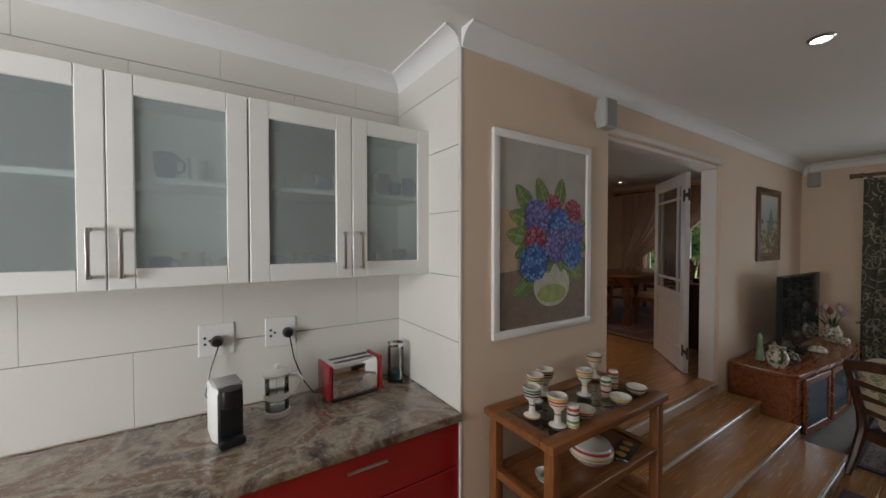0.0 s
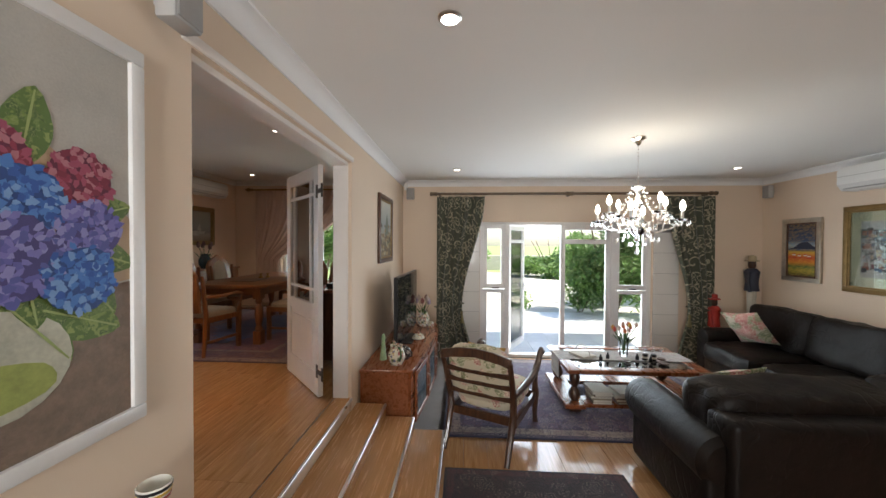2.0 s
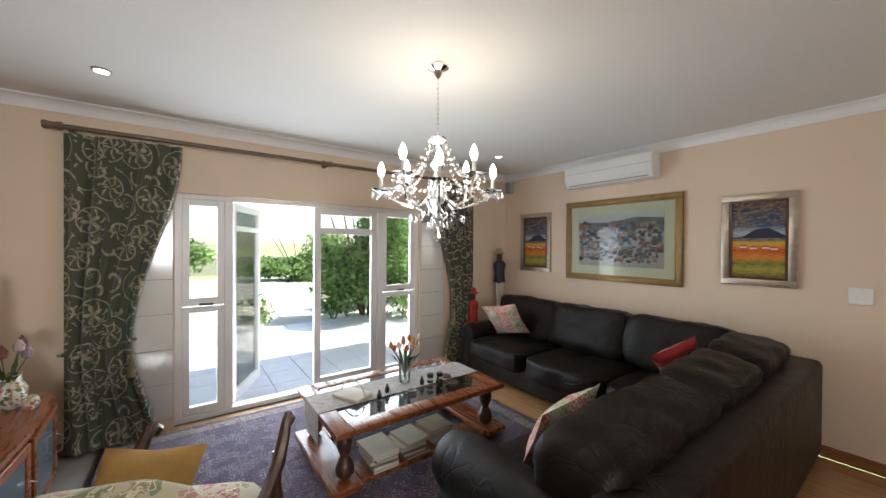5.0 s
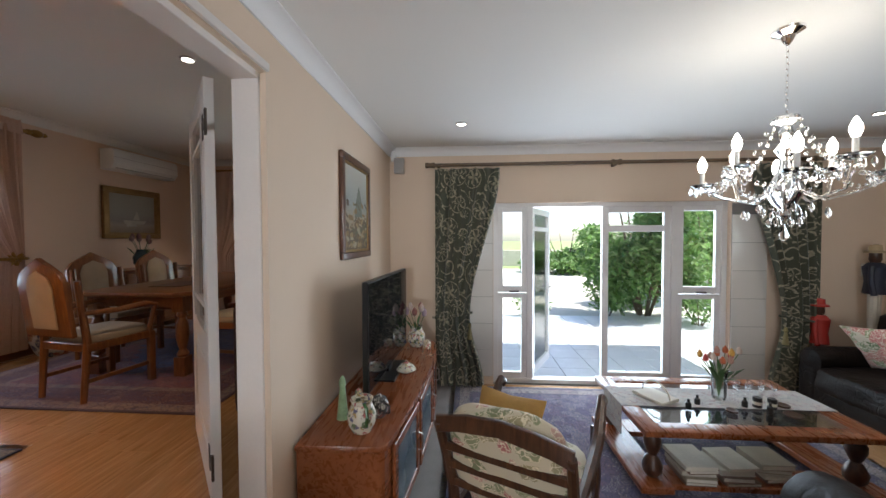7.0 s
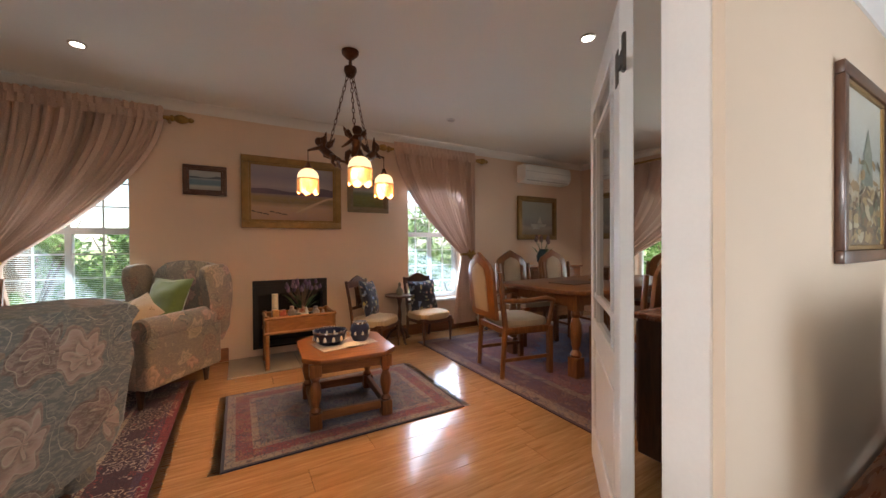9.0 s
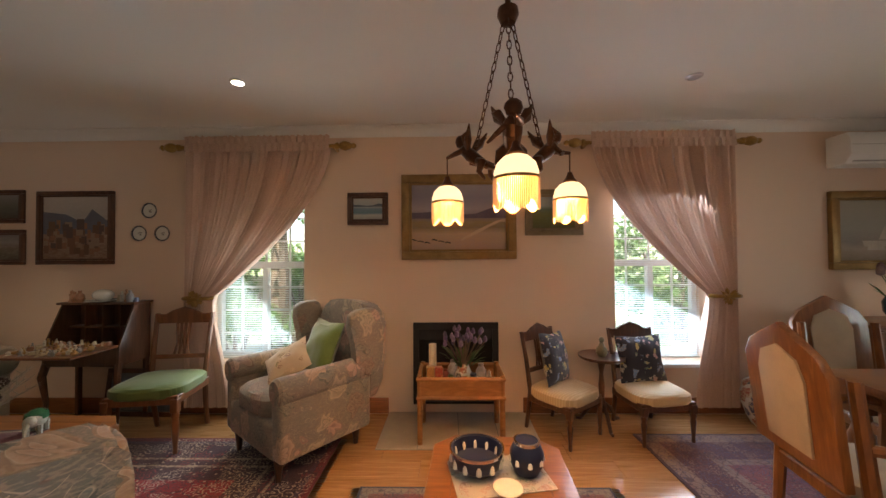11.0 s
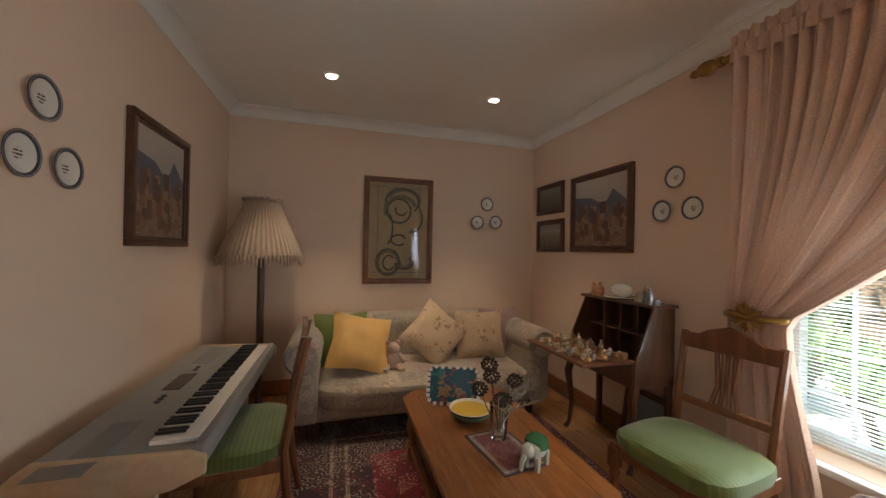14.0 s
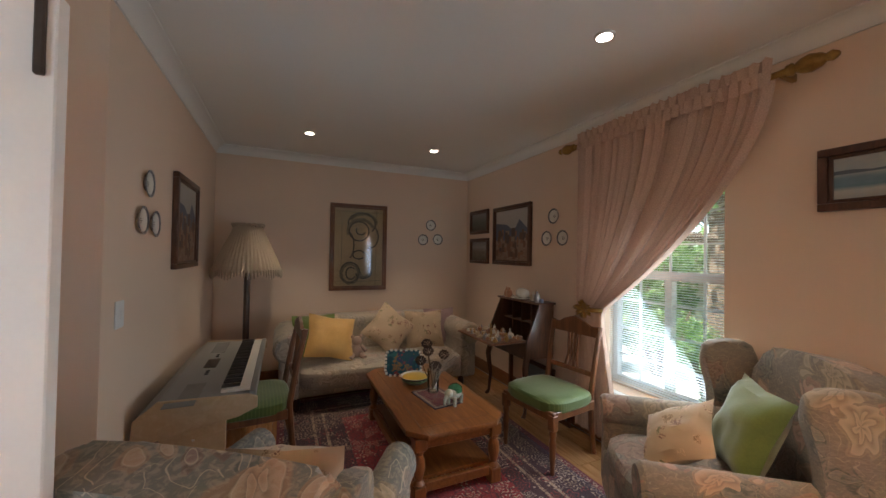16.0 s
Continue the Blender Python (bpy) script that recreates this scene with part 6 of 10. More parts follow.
# rocking armchair
def floral_chair():
    t = thing("wooden_armchair", (4.46, 0.14, 0), "dark wooden armchair with ladder back and floral cushions", "armchair", -25)
    # the chair faces local +x; back posts at x = -0.36
    for sy in (-1, 1):
        bm = tube(bmesh.new(), [(-0.50, sy * 0.27, 0.0), (-0.43, sy * 0.27, 0.14), (-0.36, sy * 0.275, 0.32), (-0.37, sy * 0.28, 0.45), (-0.43, sy * 0.285, 0.63), (-0.50, sy * 0.29, 0.80)], [0.022, 0.026, 0.03, 0.028, 0.024, 0.02], 8)
        part("back_post", bm, M_DARK, t)
        part("front_leg", tube(bmesh.new(), [(0.30, sy * 0.29, 0.0), (0.27, sy * 0.29, 0.10), (0.29, sy * 0.29, 0.30), (0.27, sy * 0.29, 0.42), (0.31, sy * 0.29, 0.55)], [0.028, 0.022, 0.034, 0.024, 0.028], 8), M_DARK, t)
        arm = tube(bmesh.new(), [(-0.40, sy * 0.285, 0.50), (-0.2, sy * 0.30, 0.505), (0.05, sy * 0.31, 0.515), (0.20, sy * 0.315, 0.54), (0.31, sy * 0.315, 0.61), (0.36, sy * 0.315, 0.66), (0.41, sy * 0.315, 0.675), (0.44, sy * 0.315, 0.65), (0.42, sy * 0.315, 0.625)], [0.022, 0.026, 0.03, 0.032, 0.03, 0.027, 0.028, 0.03, 0.02], 8)
        part("armrest", arm, M_DARK, t, "scrolled armrest")
        part("side_rail", boxes(((-0.36, sy * 0.285 - 0.016, 0.24), (0.28, sy * 0.285 + 0.016, 0.31)), bevel=0.005), M_DARK, t)
    for k, f in enumerate((0.12, 0.40, 0.66)):
        x, z = -0.37 - 0.12 * f, 0.42 + 0.38 * f
        bm = boxes(((x - 0.012, -0.28, z - 0.018), (x + 0.012, 0.28, z + 0.022)), bevel=0.005)
        part("back_slat", bm, M_DARK, t)
    bm = bmesh.new()
    crest = [(-0.30, 0.75), (-0.2, 0.78), (0, 0.81), (0.2, 0.78), (0.30, 0.75), (0.30, 0.83), (0.15, 0.86), (0, 0.875), (-0.15, 0.86), (-0.30, 0.83)]
    slab(bm, crest, -0.012, 0.012, 0.005)
    bmesh.ops.transform(bm, verts=bm.verts, matrix=Matrix.Translation((-0.495, 0, 0)) @ Matrix(((0, 0, 1, 0), (1, 0, 0, 0), (0, 1, 0, 0), (0, 0, 0, 1))))
    part("crest_rail", bm, M_DARK, t)
    part("back_rail", boxes(((-0.37, -0.28, 0.25), (-0.34, 0.28, 0.32)), bevel=0.005), M_DARK, t)
    part("front_rail", boxes(((0.25, -0.28, 0.25), (0.28, 0.28, 0.32)), bevel=0.005), M_DARK, t)
    part("seat_cushion", swell(bmesh.new(), (0.66, 0.54, 0.15), (-0.02, 0, 0.385), 4.0, seed=1), M_PRINT, t, "floral seat cushion")
    part("back_cushion", swell(bmesh.new(), (0.15, 0.54, 0.50), power=4.0, mat=pose(-0.37, 0, 0.64, 0, -16, 0), seed=2), M_PRINT, t, "floral back cushion")
    return t


floral_chair()
add_pillow("ochre_cushion", 0.40, 0.36, 0.12, (4.52, 0.27, 0.44), 60, 35, M_OCHRE, "ochre cushion lying in the wooden armchair", 4)

# coffee table with glass top
t = thing("coffee_table", (5.18, -1.29, 0.02), "dark turned wood coffee table with a glass top", "coffee table", 0)
TW, TD = 0.44, 0.70     # half sizes along x and y
part("top_frame", boxes(((-TW, -TD, 0.405), (TW, -TD + 0.12, 0.445)), ((-TW, TD - 0.12, 0.405), (TW, TD, 0.445)), ((-TW, -TD + 0.12, 0.405), (-TW + 0.12, TD - 0.12, 0.445)), ((TW - 0.12, -TD + 0.12, 0.405), (TW, TD - 0.12, 0.445)), bevel=0.008, seg=2), M_CHERRY, t)
tg = part("glass_top", boxes(((-TW + 0.115, -TD + 0.115, 0.43), (TW - 0.115, TD - 0.115, 0.438))), M_TGLASS, t)
tg.visible_shadow = False
for sx in (-1, 1):
    for sy in (-1, 1):
        x, y = sx * (TW - 0.12), sy * (TD - 0.10)
        part("leg", lathe(bmesh.new(), [(0.03, 0.10), (0.055, 0.13), (0.06, 0.17), (0.045, 0.21), (0.025, 0.24), (0.035, 0.26), (0.05, 0.30), (0.052, 0.34), (0.035, 0.38), (0.045, 0.405)], 16, (x, y, 0)), M_DARK, t)
        part("foot", boxes(((x - 0.055, y - 0.055, 0.0), (x + 0.055, y + 0.055, 0.055)), bevel=0.01, seg=2), M_DARK, t)
part("lower_frame", boxes(((-TW - 0.0, -TD - 0.02, 0.055), (TW, -TD + 0.18, 0.10)), ((-TW, TD - 0.18, 0.055), (TW, TD + 0.02, 0.10)), ((-TW + 0.04, -TD + 0.18, 0.058), (-TW + 0.24, TD - 0.18, 0.097)), ((TW - 0.24, -TD + 0.18, 0.058), (TW - 0.04, TD - 0.18, 0.097)), bevel=0.006), M_CHERRY, t)
TZ = 0.02 + 0.445
M_RUNNER = floral("lace_runner", (0.40, 0.37, 0.34), [(0.22, 0.16, 0.15), (0.45, 0.40, 0.33), (0.32, 0.20, 0.18), (0.20, 0.22, 0.20)], 22.0, 0.5)
bm = boxes(((-0.11, -0.701, 0.4465), (0.21, 0.701, 0.4495)), ((-0.11, 0.701, 0.24), (0.21, 0.7045, 0.4495)), bevel=0.0012)
solo("table_runner", bm, M_RUNNER, (5.18, -1.29, 0.02), "woven runner laid along the coffee table", "runner")
bouquet("tulip_vase", (5.22, -1.33, TZ + 0.006), "glass vase of tulips on the coffee table", [(0, 0), (0.04, 0), (0.045, 0.02), (0.05, 0.18), (0.06, 0.21), (0.057, 0.21), (0.047, 0.18), (0.042, 0.022), (0, 0.02)], M_GLASS, 12, [(0.50, 0.13, 0.05), (0.50, 0.28, 0.22), (0.55, 0.30, 0.06), (0.45, 0.07, 0.06), (0.62, 0.50, 0.42)], 31, 0.14, 0.34, 0.034)
t = thing("glass_tray", (5.20, -0.88, TZ + 0.006), "pale woven basket tray with a hoop handle", "basket", 25)
part("tray", slab(bmesh.new(), [(-0.11, -0.09), (0.11, -0.09), (0.12, 0.09), (-0.12, 0.09)], 0, 0.025, 0.008), M_PAPER, t)
part("hoop", tube(bmesh.new(), [(0.11 * math.cos(a * 0.314), 0, 0.02 + 0.10 * math.sin(a * 0.314)) for a in range(11)], 0.006, 6), M_PAPER, t)
for k, (x, y) in enumerate(((5.05, -1.02), (5.12, -1.12), (5.10, -1.42), (5.02, -1.52))):
    b = solo("small_bottle", lathe(bmesh.new(), [(0, 0), (0.018, 0), (0.018, 0.035), (0.008, 0.045), (0.008, 0.06), (0.011, 0.062), (0, 0.066)], 12), M_BLACK, (x, y, TZ + 0.006), "small dark bottle on the table runner", "bottle", group="small dark bottles")
for k in range(7):
    solo("crystal_glass", lathe(bmesh.new(), [(0, 0), (0.016, 0), (0.016, 0.004), (0.004, 0.008), (0.004, 0.035), (0.018, 0.05), (0.02, 0.085), (0.018, 0.085), (0.015, 0.05), (0, 0.042)], 12), M_CLEAR, (5.30 + 0.045 * (k % 2), -1.50 - 0.045 * k, TZ + 0.001), "small crystal liqueur glass on the coffee table", "glass", group="crystal glasses")
for k, (x, y) in enumerate(((5.10, -1.50), (5.08, -1.58))):
    t = thing("dark_candle_jar", (x, y, TZ + 0.006), "black candle jar with a pale label", "candle jar", group="candle jars")
    part("jar", lathe(bmesh.new(), [(0, 0), (0.027, 0), (0.027, 0.065), (0.022, 0.068), (0, 0.066)], 16), M_BLACK, t)
    part("label_band", lathe(bmesh.new(), [(0.0272, 0.02), (0.0278, 0.02), (0.0278, 0.04), (0.0272, 0.04), (0.0272, 0.02)], 16), M_PAPER, t)
for x, y, r in ((4.98, -1.63, 0.05), (5.12, -1.68, 0.04), (5.02, -1.28, 0.035)):
    solo("round_coaster", lathe(bmesh.new(), [(0, 0), (r, 0), (r * 1.05, 0.008), (r * 0.95, 0.012), (0, 0.006)], 18), M_DARK, (x, y, TZ + 0.006), "small round dish on the table runner", "dish", group="coasters")
rng = random.Random(77)
BOOK = [plain(f"book_cover_{k}", c, 0.5) for k, c in enumerate(((0.50, 0.46, 0.38), (0.56, 0.53, 0.46), (0.10, 0.09, 0.09), (0.35, 0.30, 0.22), (0.20, 0.13, 0.10)))]
for sx, sy, n_ in ((4.88, -0.93, 5), (4.90, -1.18, 4), (4.93, -1.42, 4)):
    z = 0.02 + 0.10
    for k in range(n_):
        w_, d_, h_ = rng.uniform(0.10, 0.125), rng.uniform(0.085, 0.105), rng.uniform(0.018, 0.035)
        t = thing("book", (sx + rng.uniform(-0.01, 0.01), sy + rng.uniform(-0.01, 0.01), z), "large book in a stack under the coffee table", "book", rng.uniform(-6, 6), "books under the coffee table")
        part("page_block", boxes(((-w_ + 0.004, -d_ + 0.004, 0.003), (w_ - 0.004, d_ - 0.003, h_ - 0.003))), M_PAPER, t)
        cm = BOOK[rng.randrange(5)]
        part("cover", boxes(((-w_, -d_, 0), (w_, d_, 0.003)), ((-w_, -d_, h_ - 0.003), (w_, d_, h_)), ((-w_, d_ - 0.003, 0.003), (w_, d_, h_ - 0.003))), cm, t)
        z += h_ + 0.0005

# leather corner sofa
t = thing("corner_sofa", (0, 0, 0), "dark brown leather corner sofa with plump cushions", "sofa")
part("base", boxes(((3.22, -3.72, 0.06), (4.10, -1.02, 0.27)), ((4.10, -3.72, 0.06), (6.10, -2.75, 0.27)), bevel=0.03, seg=3), M_LEATHER, t)
part("outer_back", boxes(((3.16, -3.74, 0.05), (3.40, -1.0, 0.75)), ((3.40, -3.76, 0.05), (6.14, -3.52, 0.74)), bevel=0.045, seg=4), M_LEATHER, t)
for y0, y1 in ((-1.86, -1.04), (-2.72, -1.88)):
    part("seat_cushion", swell(bmesh.new(), (0.78, y1 - y0, 0.24), (3.78, (y0 + y1) / 2, 0.34), 7.0, 22, crease=0.02, seed=y0), M_LEATHER, t)
part("seat_cushion", swell(bmesh.new(), (0.95, 0.95, 0.24), (3.86, -3.12, 0.34), 5.0, 16, seed=4), M_LEATHER, t)
for x0, x1 in ((4.32, 5.18), (5.20, 6.06)):
    part("seat_cushion", swell(bmesh.new(), (x1 - x0, 0.86, 0.24), ((x0 + x1) / 2, -3.10, 0.34), 7.0, 22, crease=0.02, seed=x0), M_LEATHER, t)
for y0, y1, zc in ((-2.12, -1.02, 0.635), (-2.84, -2.12, 0.66), (-3.60, -2.84, 0.68)):
    part("back_cushion", swell(bmesh.new(), (0.36, y1 - y0 + 0.035, 0.44), power=7.0, seg=22, mat=pose(3.50, (y0 + y1) / 2, zc, 0, -9, 0), crease=0.026, seed=y0), M_LEATHER, t)
for x0, x1 in ((3.62, 4.46), (4.46, 5.32), (5.32, 6.16)):
    part("back_cushion", swell(bmesh.new(), (x1 - x0 + 0.035, 0.32, 0.50), power=7.0, seg=22, mat=pose((x0 + x1) / 2, -3.47, 0.68, 9, 0, 0), crease=0.024, seed=x0), M_LEATHER, t)
bm = bmesh.new()
lathe(bm, [(0, -0.03), (0.12, -0.02), (0.155, 0.02), (0.16, 0.85), (0.14, 0.93), (0.09, 0.96), (0, 0.965)], 24, mat=pose(3.24, -1.02, 0.48, 0, 90, 0))
box(bm, (3.22, -1.17, 0.05), (4.10, -0.90, 0.50), 0.05, 3)
part("arm", bm, M_LEATHER, t, "rolled leather arm")
bm = bmesh.new()
lathe(bm, [(0, -0.03), (0.10, -0.02), (0.13, 0.02), (0.13, 0.84), (0.11, 0.90), (0.06, 0.92), (0, 0.925)], 24, mat=pose(6.13, -3.66, 0.47, -90, 0, 0))
box(bm, (6.06, -3.72, 0.05), (6.24, -2.74, 0.46), 0.04, 3)
part("arm", bm, M_LEATHER, t, "rolled leather arm")
for x, y in ((3.28, -1.0), (4.02, -1.0), (3.28, -3.6), (6.1, -2.85), (4.2, -2.85)):
    part("foot", lathe(bmesh.new(), [(0, 0), (0.03, 0), (0.035, 0.05), (0.025, 0.07), (0, 0.07)], 12, (x, y, 0)), M_DARK, t)
add_pillow("rose_cushion", 0.47, 0.47, 0.15, (5.76, -3.06, 0.455), 20, -34, M_CUSHROSE, "cream cushion with printed roses on the sofa", 1, 12)
add_pillow("rose_cushion", 0.42, 0.42, 0.13, (3.80, -1.42, 0.46), 90, -28, M_CUSHROSE, "cream cushion with printed roses on the sofa", 2, 10)
add_pillow("red_cushion", 0.36, 0.36, 0.13, (3.86, -3.04, 0.46), 55, -25, M_REDC, "dark red patterned cushion in the sofa corner", 3, 35)

# south wall pictures and air conditioner
def town_art(t, w, h, y):
    rng = random.Random(2)
    roofs, walls = [], []
    for k in range(420):
        x, z = rng.uniform(-0.5, 0.47) * w, (0.5 - 0.92 * ((k + 1) / 420) - rng.uniform(0.02, 0.06)) * h * (0.62 if k < 60 else 0.9)
        z = max(z, -0.5 * h)
        a, b = rng.uniform(0.018, 0.06), rng.uniform(0.015, 0.05)
        walls.append([(x, z), (min(x + a, w / 2), z), (min(x + a, w / 2), z + b), (x, z + b)])
    bm = bmesh.new()
    for i, p in enumerate(walls):
        yy = y - 0.001 - 0.00001 * i
        f = bm.faces.new([bm.verts.new((a, yy, b)) for a, b in p])
        f.normal_update()
        if f.normal.y > 0:
            f.normal_flip()
    part("townscape", bm, island_colours("town_paint", [(0.15, 0.14, 0.14), (0.24, 0.08, 0.05), (0.05, 0.09, 0.15), (0.32, 0.23, 0.15), (0.07, 0.09, 0.09), (0.20, 0.10, 0.11), (0.025, 0.03, 0.035), (0.13, 0.16, 0.22), (0.05, 0.04, 0.035)], 0.6), t, smooth=False)
    daubs(t, "hill", [[(-w / 2, 0.2 * h), (w / 2, 0.2 * h), (w / 2, 0.38 * h), (0.2 * w, 0.42 * h), (-0.1 * w, 0.33 * h), (-w / 2, 0.36 * h)]], plain("hill_paint", (0.10, 0.13, 0.13), 0.6, var=0.3), y - 0.0008)


M_MOUNT = plain("pale_mount_card", (0.50, 0.50, 0.36), 0.8, var=0.04)
picture("town_print", 1.30, 0.935, (4.765, SY, 1.664), 180, 0.05, M_GOLD, "large framed print of a hillside town behind glass", bands("sky_wash", [(0, (0.3, 0.28, 0.26)), (0.7, (0.32, 0.34, 0.36)), (1, (0.45, 0.46, 0.46))]), 0.035, 0.10, M_MOUNT, True, town_art)


def field_art(t, w, h, y):
    rng = random.Random(3)
    daubs(t, "mountain", [[(-w / 2, 0.02 * h), (w / 2, 0.02 * h), (w / 2, 0.05 * h), (0.2 * w, 0.16 * h), (-0.05 * w, 0.14 * h), (-0.3 * w, 0.04 * h)]], plain("blue_black_paint", (0.015, 0.02, 0.05), 0.5, var=0.4), y - 0.001)
    daubs(t, "cottage", [[(a, b), (a + 0.045, b), (a + 0.045, b + 0.014), (a, b + 0.014)] for a, b in ((-0.12, -0.07), (-0.05, -0.08), (0.03, -0.075), (0.08, -0.085))], plain("white_paint_dab", (0.65, 0.6, 0.55), 0.5), y - 0.002)
    daubs(t, "roof", [[(a, b), (a + 0.045, b), (a + 0.04, b + 0.012), (a + 0.005, b + 0.012)] for a, b in ((-0.12, -0.056), (-0.05, -0.066), (0.03, -0.061), (0.08, -0.071))], plain("red_paint_dab", (0.45, 0.05, 0.02), 0.5), y - 0.002)


def field_paint(k):
    return bands(f"field_paint_{k}", [(0, (0.03, 0.05, 0.015)), (0.10, (0.30, 0.26, 0.03)), (0.18, (0.08, 0.14, 0.03)), (0.26, (0.60, 0.20, 0.01)), (0.36, (0.50, 0.04, 0.01)), (0.46, (0.62, 0.36, 0.04)), (0.50, (0.04, 0.06, 0.10)), (0.58, (0.30, 0.42, 0.50)), (0.68, (0.02, 0.06, 0.14)), (1.0, (0.006, 0.014, 0.04))], 0.025, 4.0)


picture("field_painting", 0.512, 0.795, (5.915, SY, 1.645), 180, 0.055, M_SILVERF, "vivid landscape painting in a silver frame", field_paint(1), 0.035, art=field_art, m_inner=M_MAHOG)
picture("field_painting", 0.495, 0.78, (3.56, SY, 1.655), 180, 0.055, M_SILVERF, "vivid landscape painting in a silver frame", field_paint(2), 0.035, art=field_art, m_inner=M_MAHOG)


def air_conditioner(name, at, rz, w, label):
    t = thing(name, at, label, "air conditioner", rz)
    bm = slab(bmesh.new(), [(0, -0.13), (0, 0.13), (-0.17, 0.13), (-0.20, 0.08), (-0.20, -0.06), (-0.15, -0.125)], -w / 2, w / 2, 0.012)
    bmesh.ops.transform(bm, verts=bm.verts, matrix=Matrix(((0, 0, 1, 0), (1, 0, 0, 0), (0, 1, 0, 0), (0, 0, 0, 1))))
    part("casing", bm, M_WHITEP, t)
    part("louvre", boxes(((-w / 2 + 0.05, -0.185, -0.112), (w / 2 - 0.05, -0.10, -0.104)), bevel=0.003), M_GREYP, t)
    part("grille", boxes(*[((-w / 2 + 0.04, -0.16 + 0.03 * k, 0.1305), (w / 2 - 0.04, -0.145 + 0.03 * k, 0.134)) for k in range(4)]), M_GREYP, t)
    part("seam", boxes(((-w / 2 + 0.01, -0.2015, 0.02), (w / 2 - 0.01, -0.199, 0.024))), M_GREYP, t)


air_conditioner("air_conditioner", (4.83, SY, 2.42), 180, 1.0, "white wall mounted air conditioner above the pictures")
t = thing("light_switch", (2.99, SY, 1.24), "white light switch on the cream wall", "switch", 180)
part("plate", boxes(((-0.06, -0.01, -0.06), (0.06, 0, 0.06)), bevel=0.004), M_WHITEP, t)
part("rocker", boxes(((-0.02, -0.014, -0.02), (0.02, -0.009, 0.02)), bevel=0.003), M_WHITEP, t)

# carved wooden figures beside the sofa: plain shapes
def carved(name, at, h, cols, label, hat):
    bm = bmesh.new()
    s = h
    box(bm, (-0.10 * s, -0.07 * s, 0), (0.10 * s, 0.07 * s, 0.02 * s), 0.004, 1, None, 0)
    for sx in (-1, 1):
        tube(bm, [(sx * 0.035 * s, 0, 0.02 * s), (sx * 0.035 * s, 0, 0.60 * s)], [0.030 * s, 0.038 * s], 10, m=1)
        tube(bm, [(sx * 0.080 * s, 0, 0.80 * s), (sx * 0.095 * s, 0, 0.68 * s), (sx * 0.09 * s, 0.02 * s, 0.54 * s)], 0.021 * s, 8, m=2)
    lathe(bm, [(0, 0.55 * s), (0.078 * s, 0.55 * s), (0.066 * s, 0.66 * s), (0.082 * s, 0.79 * s), (0.05 * s, 0.83 * s), (0, 0.84 * s)], 14, m=2)
    box(bm, (-0.016 * s, -0.083 * s, 0.70 * s), (0.016 * s, -0.05 * s, 0.82 * s), 0.004, 1, None, 1)
    lathe(bm, [(0, 0.81 * s), (0.026 * s, 0.82 * s), (0.042 * s, 0.86 * s), (0.04 * s, 0.92 * s), (0, 0.94 * s)], 12, m=0)
    lathe(bm, [(0, 0.92 * s), (0.075 * s, 0.92 * s), (0.07 * s, 0.935 * s), (0.045 * s, 0.94 * s), (0.04 * s, 0.99 * s), (0, s)], 14, m=3)
    return solo(name, bm, cols, at, label, "statue", 120)


M_FDARK, M_FWHITE, M_FNAVY, M_FRED, M_FSTRAW = M_DARK, plain("statue_white", (0.62, 0.58, 0.50), 0.6), plain("statue_navy", (0.015, 0.02, 0.04), 0.5), plain("statue_red", (0.42, 0.03, 0.02), 0.5), plain("statue_straw", (0.45, 0.36, 0.22), 0.7)
st_ = thing("display_plinth", (6.36, -3.55, 0), "dark wooden plinth under a painted statue", "plinth")
part("block", boxes(((-0.13, -0.13, 0.03), (0.13, 0.13, 0.44)), bevel=0.008), M_DARK, st_)
part("top", boxes(((-0.15, -0.15, 0.44), (0.15, 0.15, 0.465)), bevel=0.006), M_DARK, st_)
part("base", boxes(((-0.15, -0.15, 0.0), (0.15, 0.15, 0.03)), bevel=0.006), M_DARK, st_)
carved("carved_statue", (6.36, -3.55, 0.466), 1.10, [M_FDARK, M_FWHITE, M_FNAVY, M_FSTRAW], "tall painted wooden statue in a navy jacket", True)
carved("carved_statue", (6.40, -3.08, 0.0), 1.02, [M_FDARK, M_FWHITE, M_FRED, M_FRED], "shorter painted wooden statue in a red jacket", True)

# ---- curtains, lamps ----
def hanging(bm, x0, x1, ztop, zbot, folds, depth, shape, rows=26, seed=0):
    """A pleated cloth along local x. shape(v) gives (left, right) edges as fractions at height fraction v from the top."""
    n = folds * 8
    g = []
    for j in range(rows + 1):
        v = j / rows
        l, r = shape(v)
        row = []
        for i in range(n + 1):
            u = i / n
            ph = 2 * math.pi * folds * (u + 0.012 * math.sin(19 * u + seed)) + 0.5 * math.sin(2.2 * v + 5 * u + seed)
            d = depth * (0.55 + 0.45 * abs(r - l)) * (0.75 + 0.4 * math.sin(31 * u + seed)) * (math.sin(ph) + 0.3 * math.sin(2.3 * ph + seed))
            x = x0 + (x1 - x0) * (l + (r - l) * u)
            row.append(bm.verts.new((x, d, ztop + (zbot - ztop) * v)))
        g.append(row)
    for a, b in zip(g, g[1:]):
        for i in range(n):
            bm.faces.new((a[i], b[i], b[i + 1], a[i + 1]))
    return bm


def smooth01(a):
    a = max(0.0, min(1.0, a))
    return a * a * (3 - 2 * a)


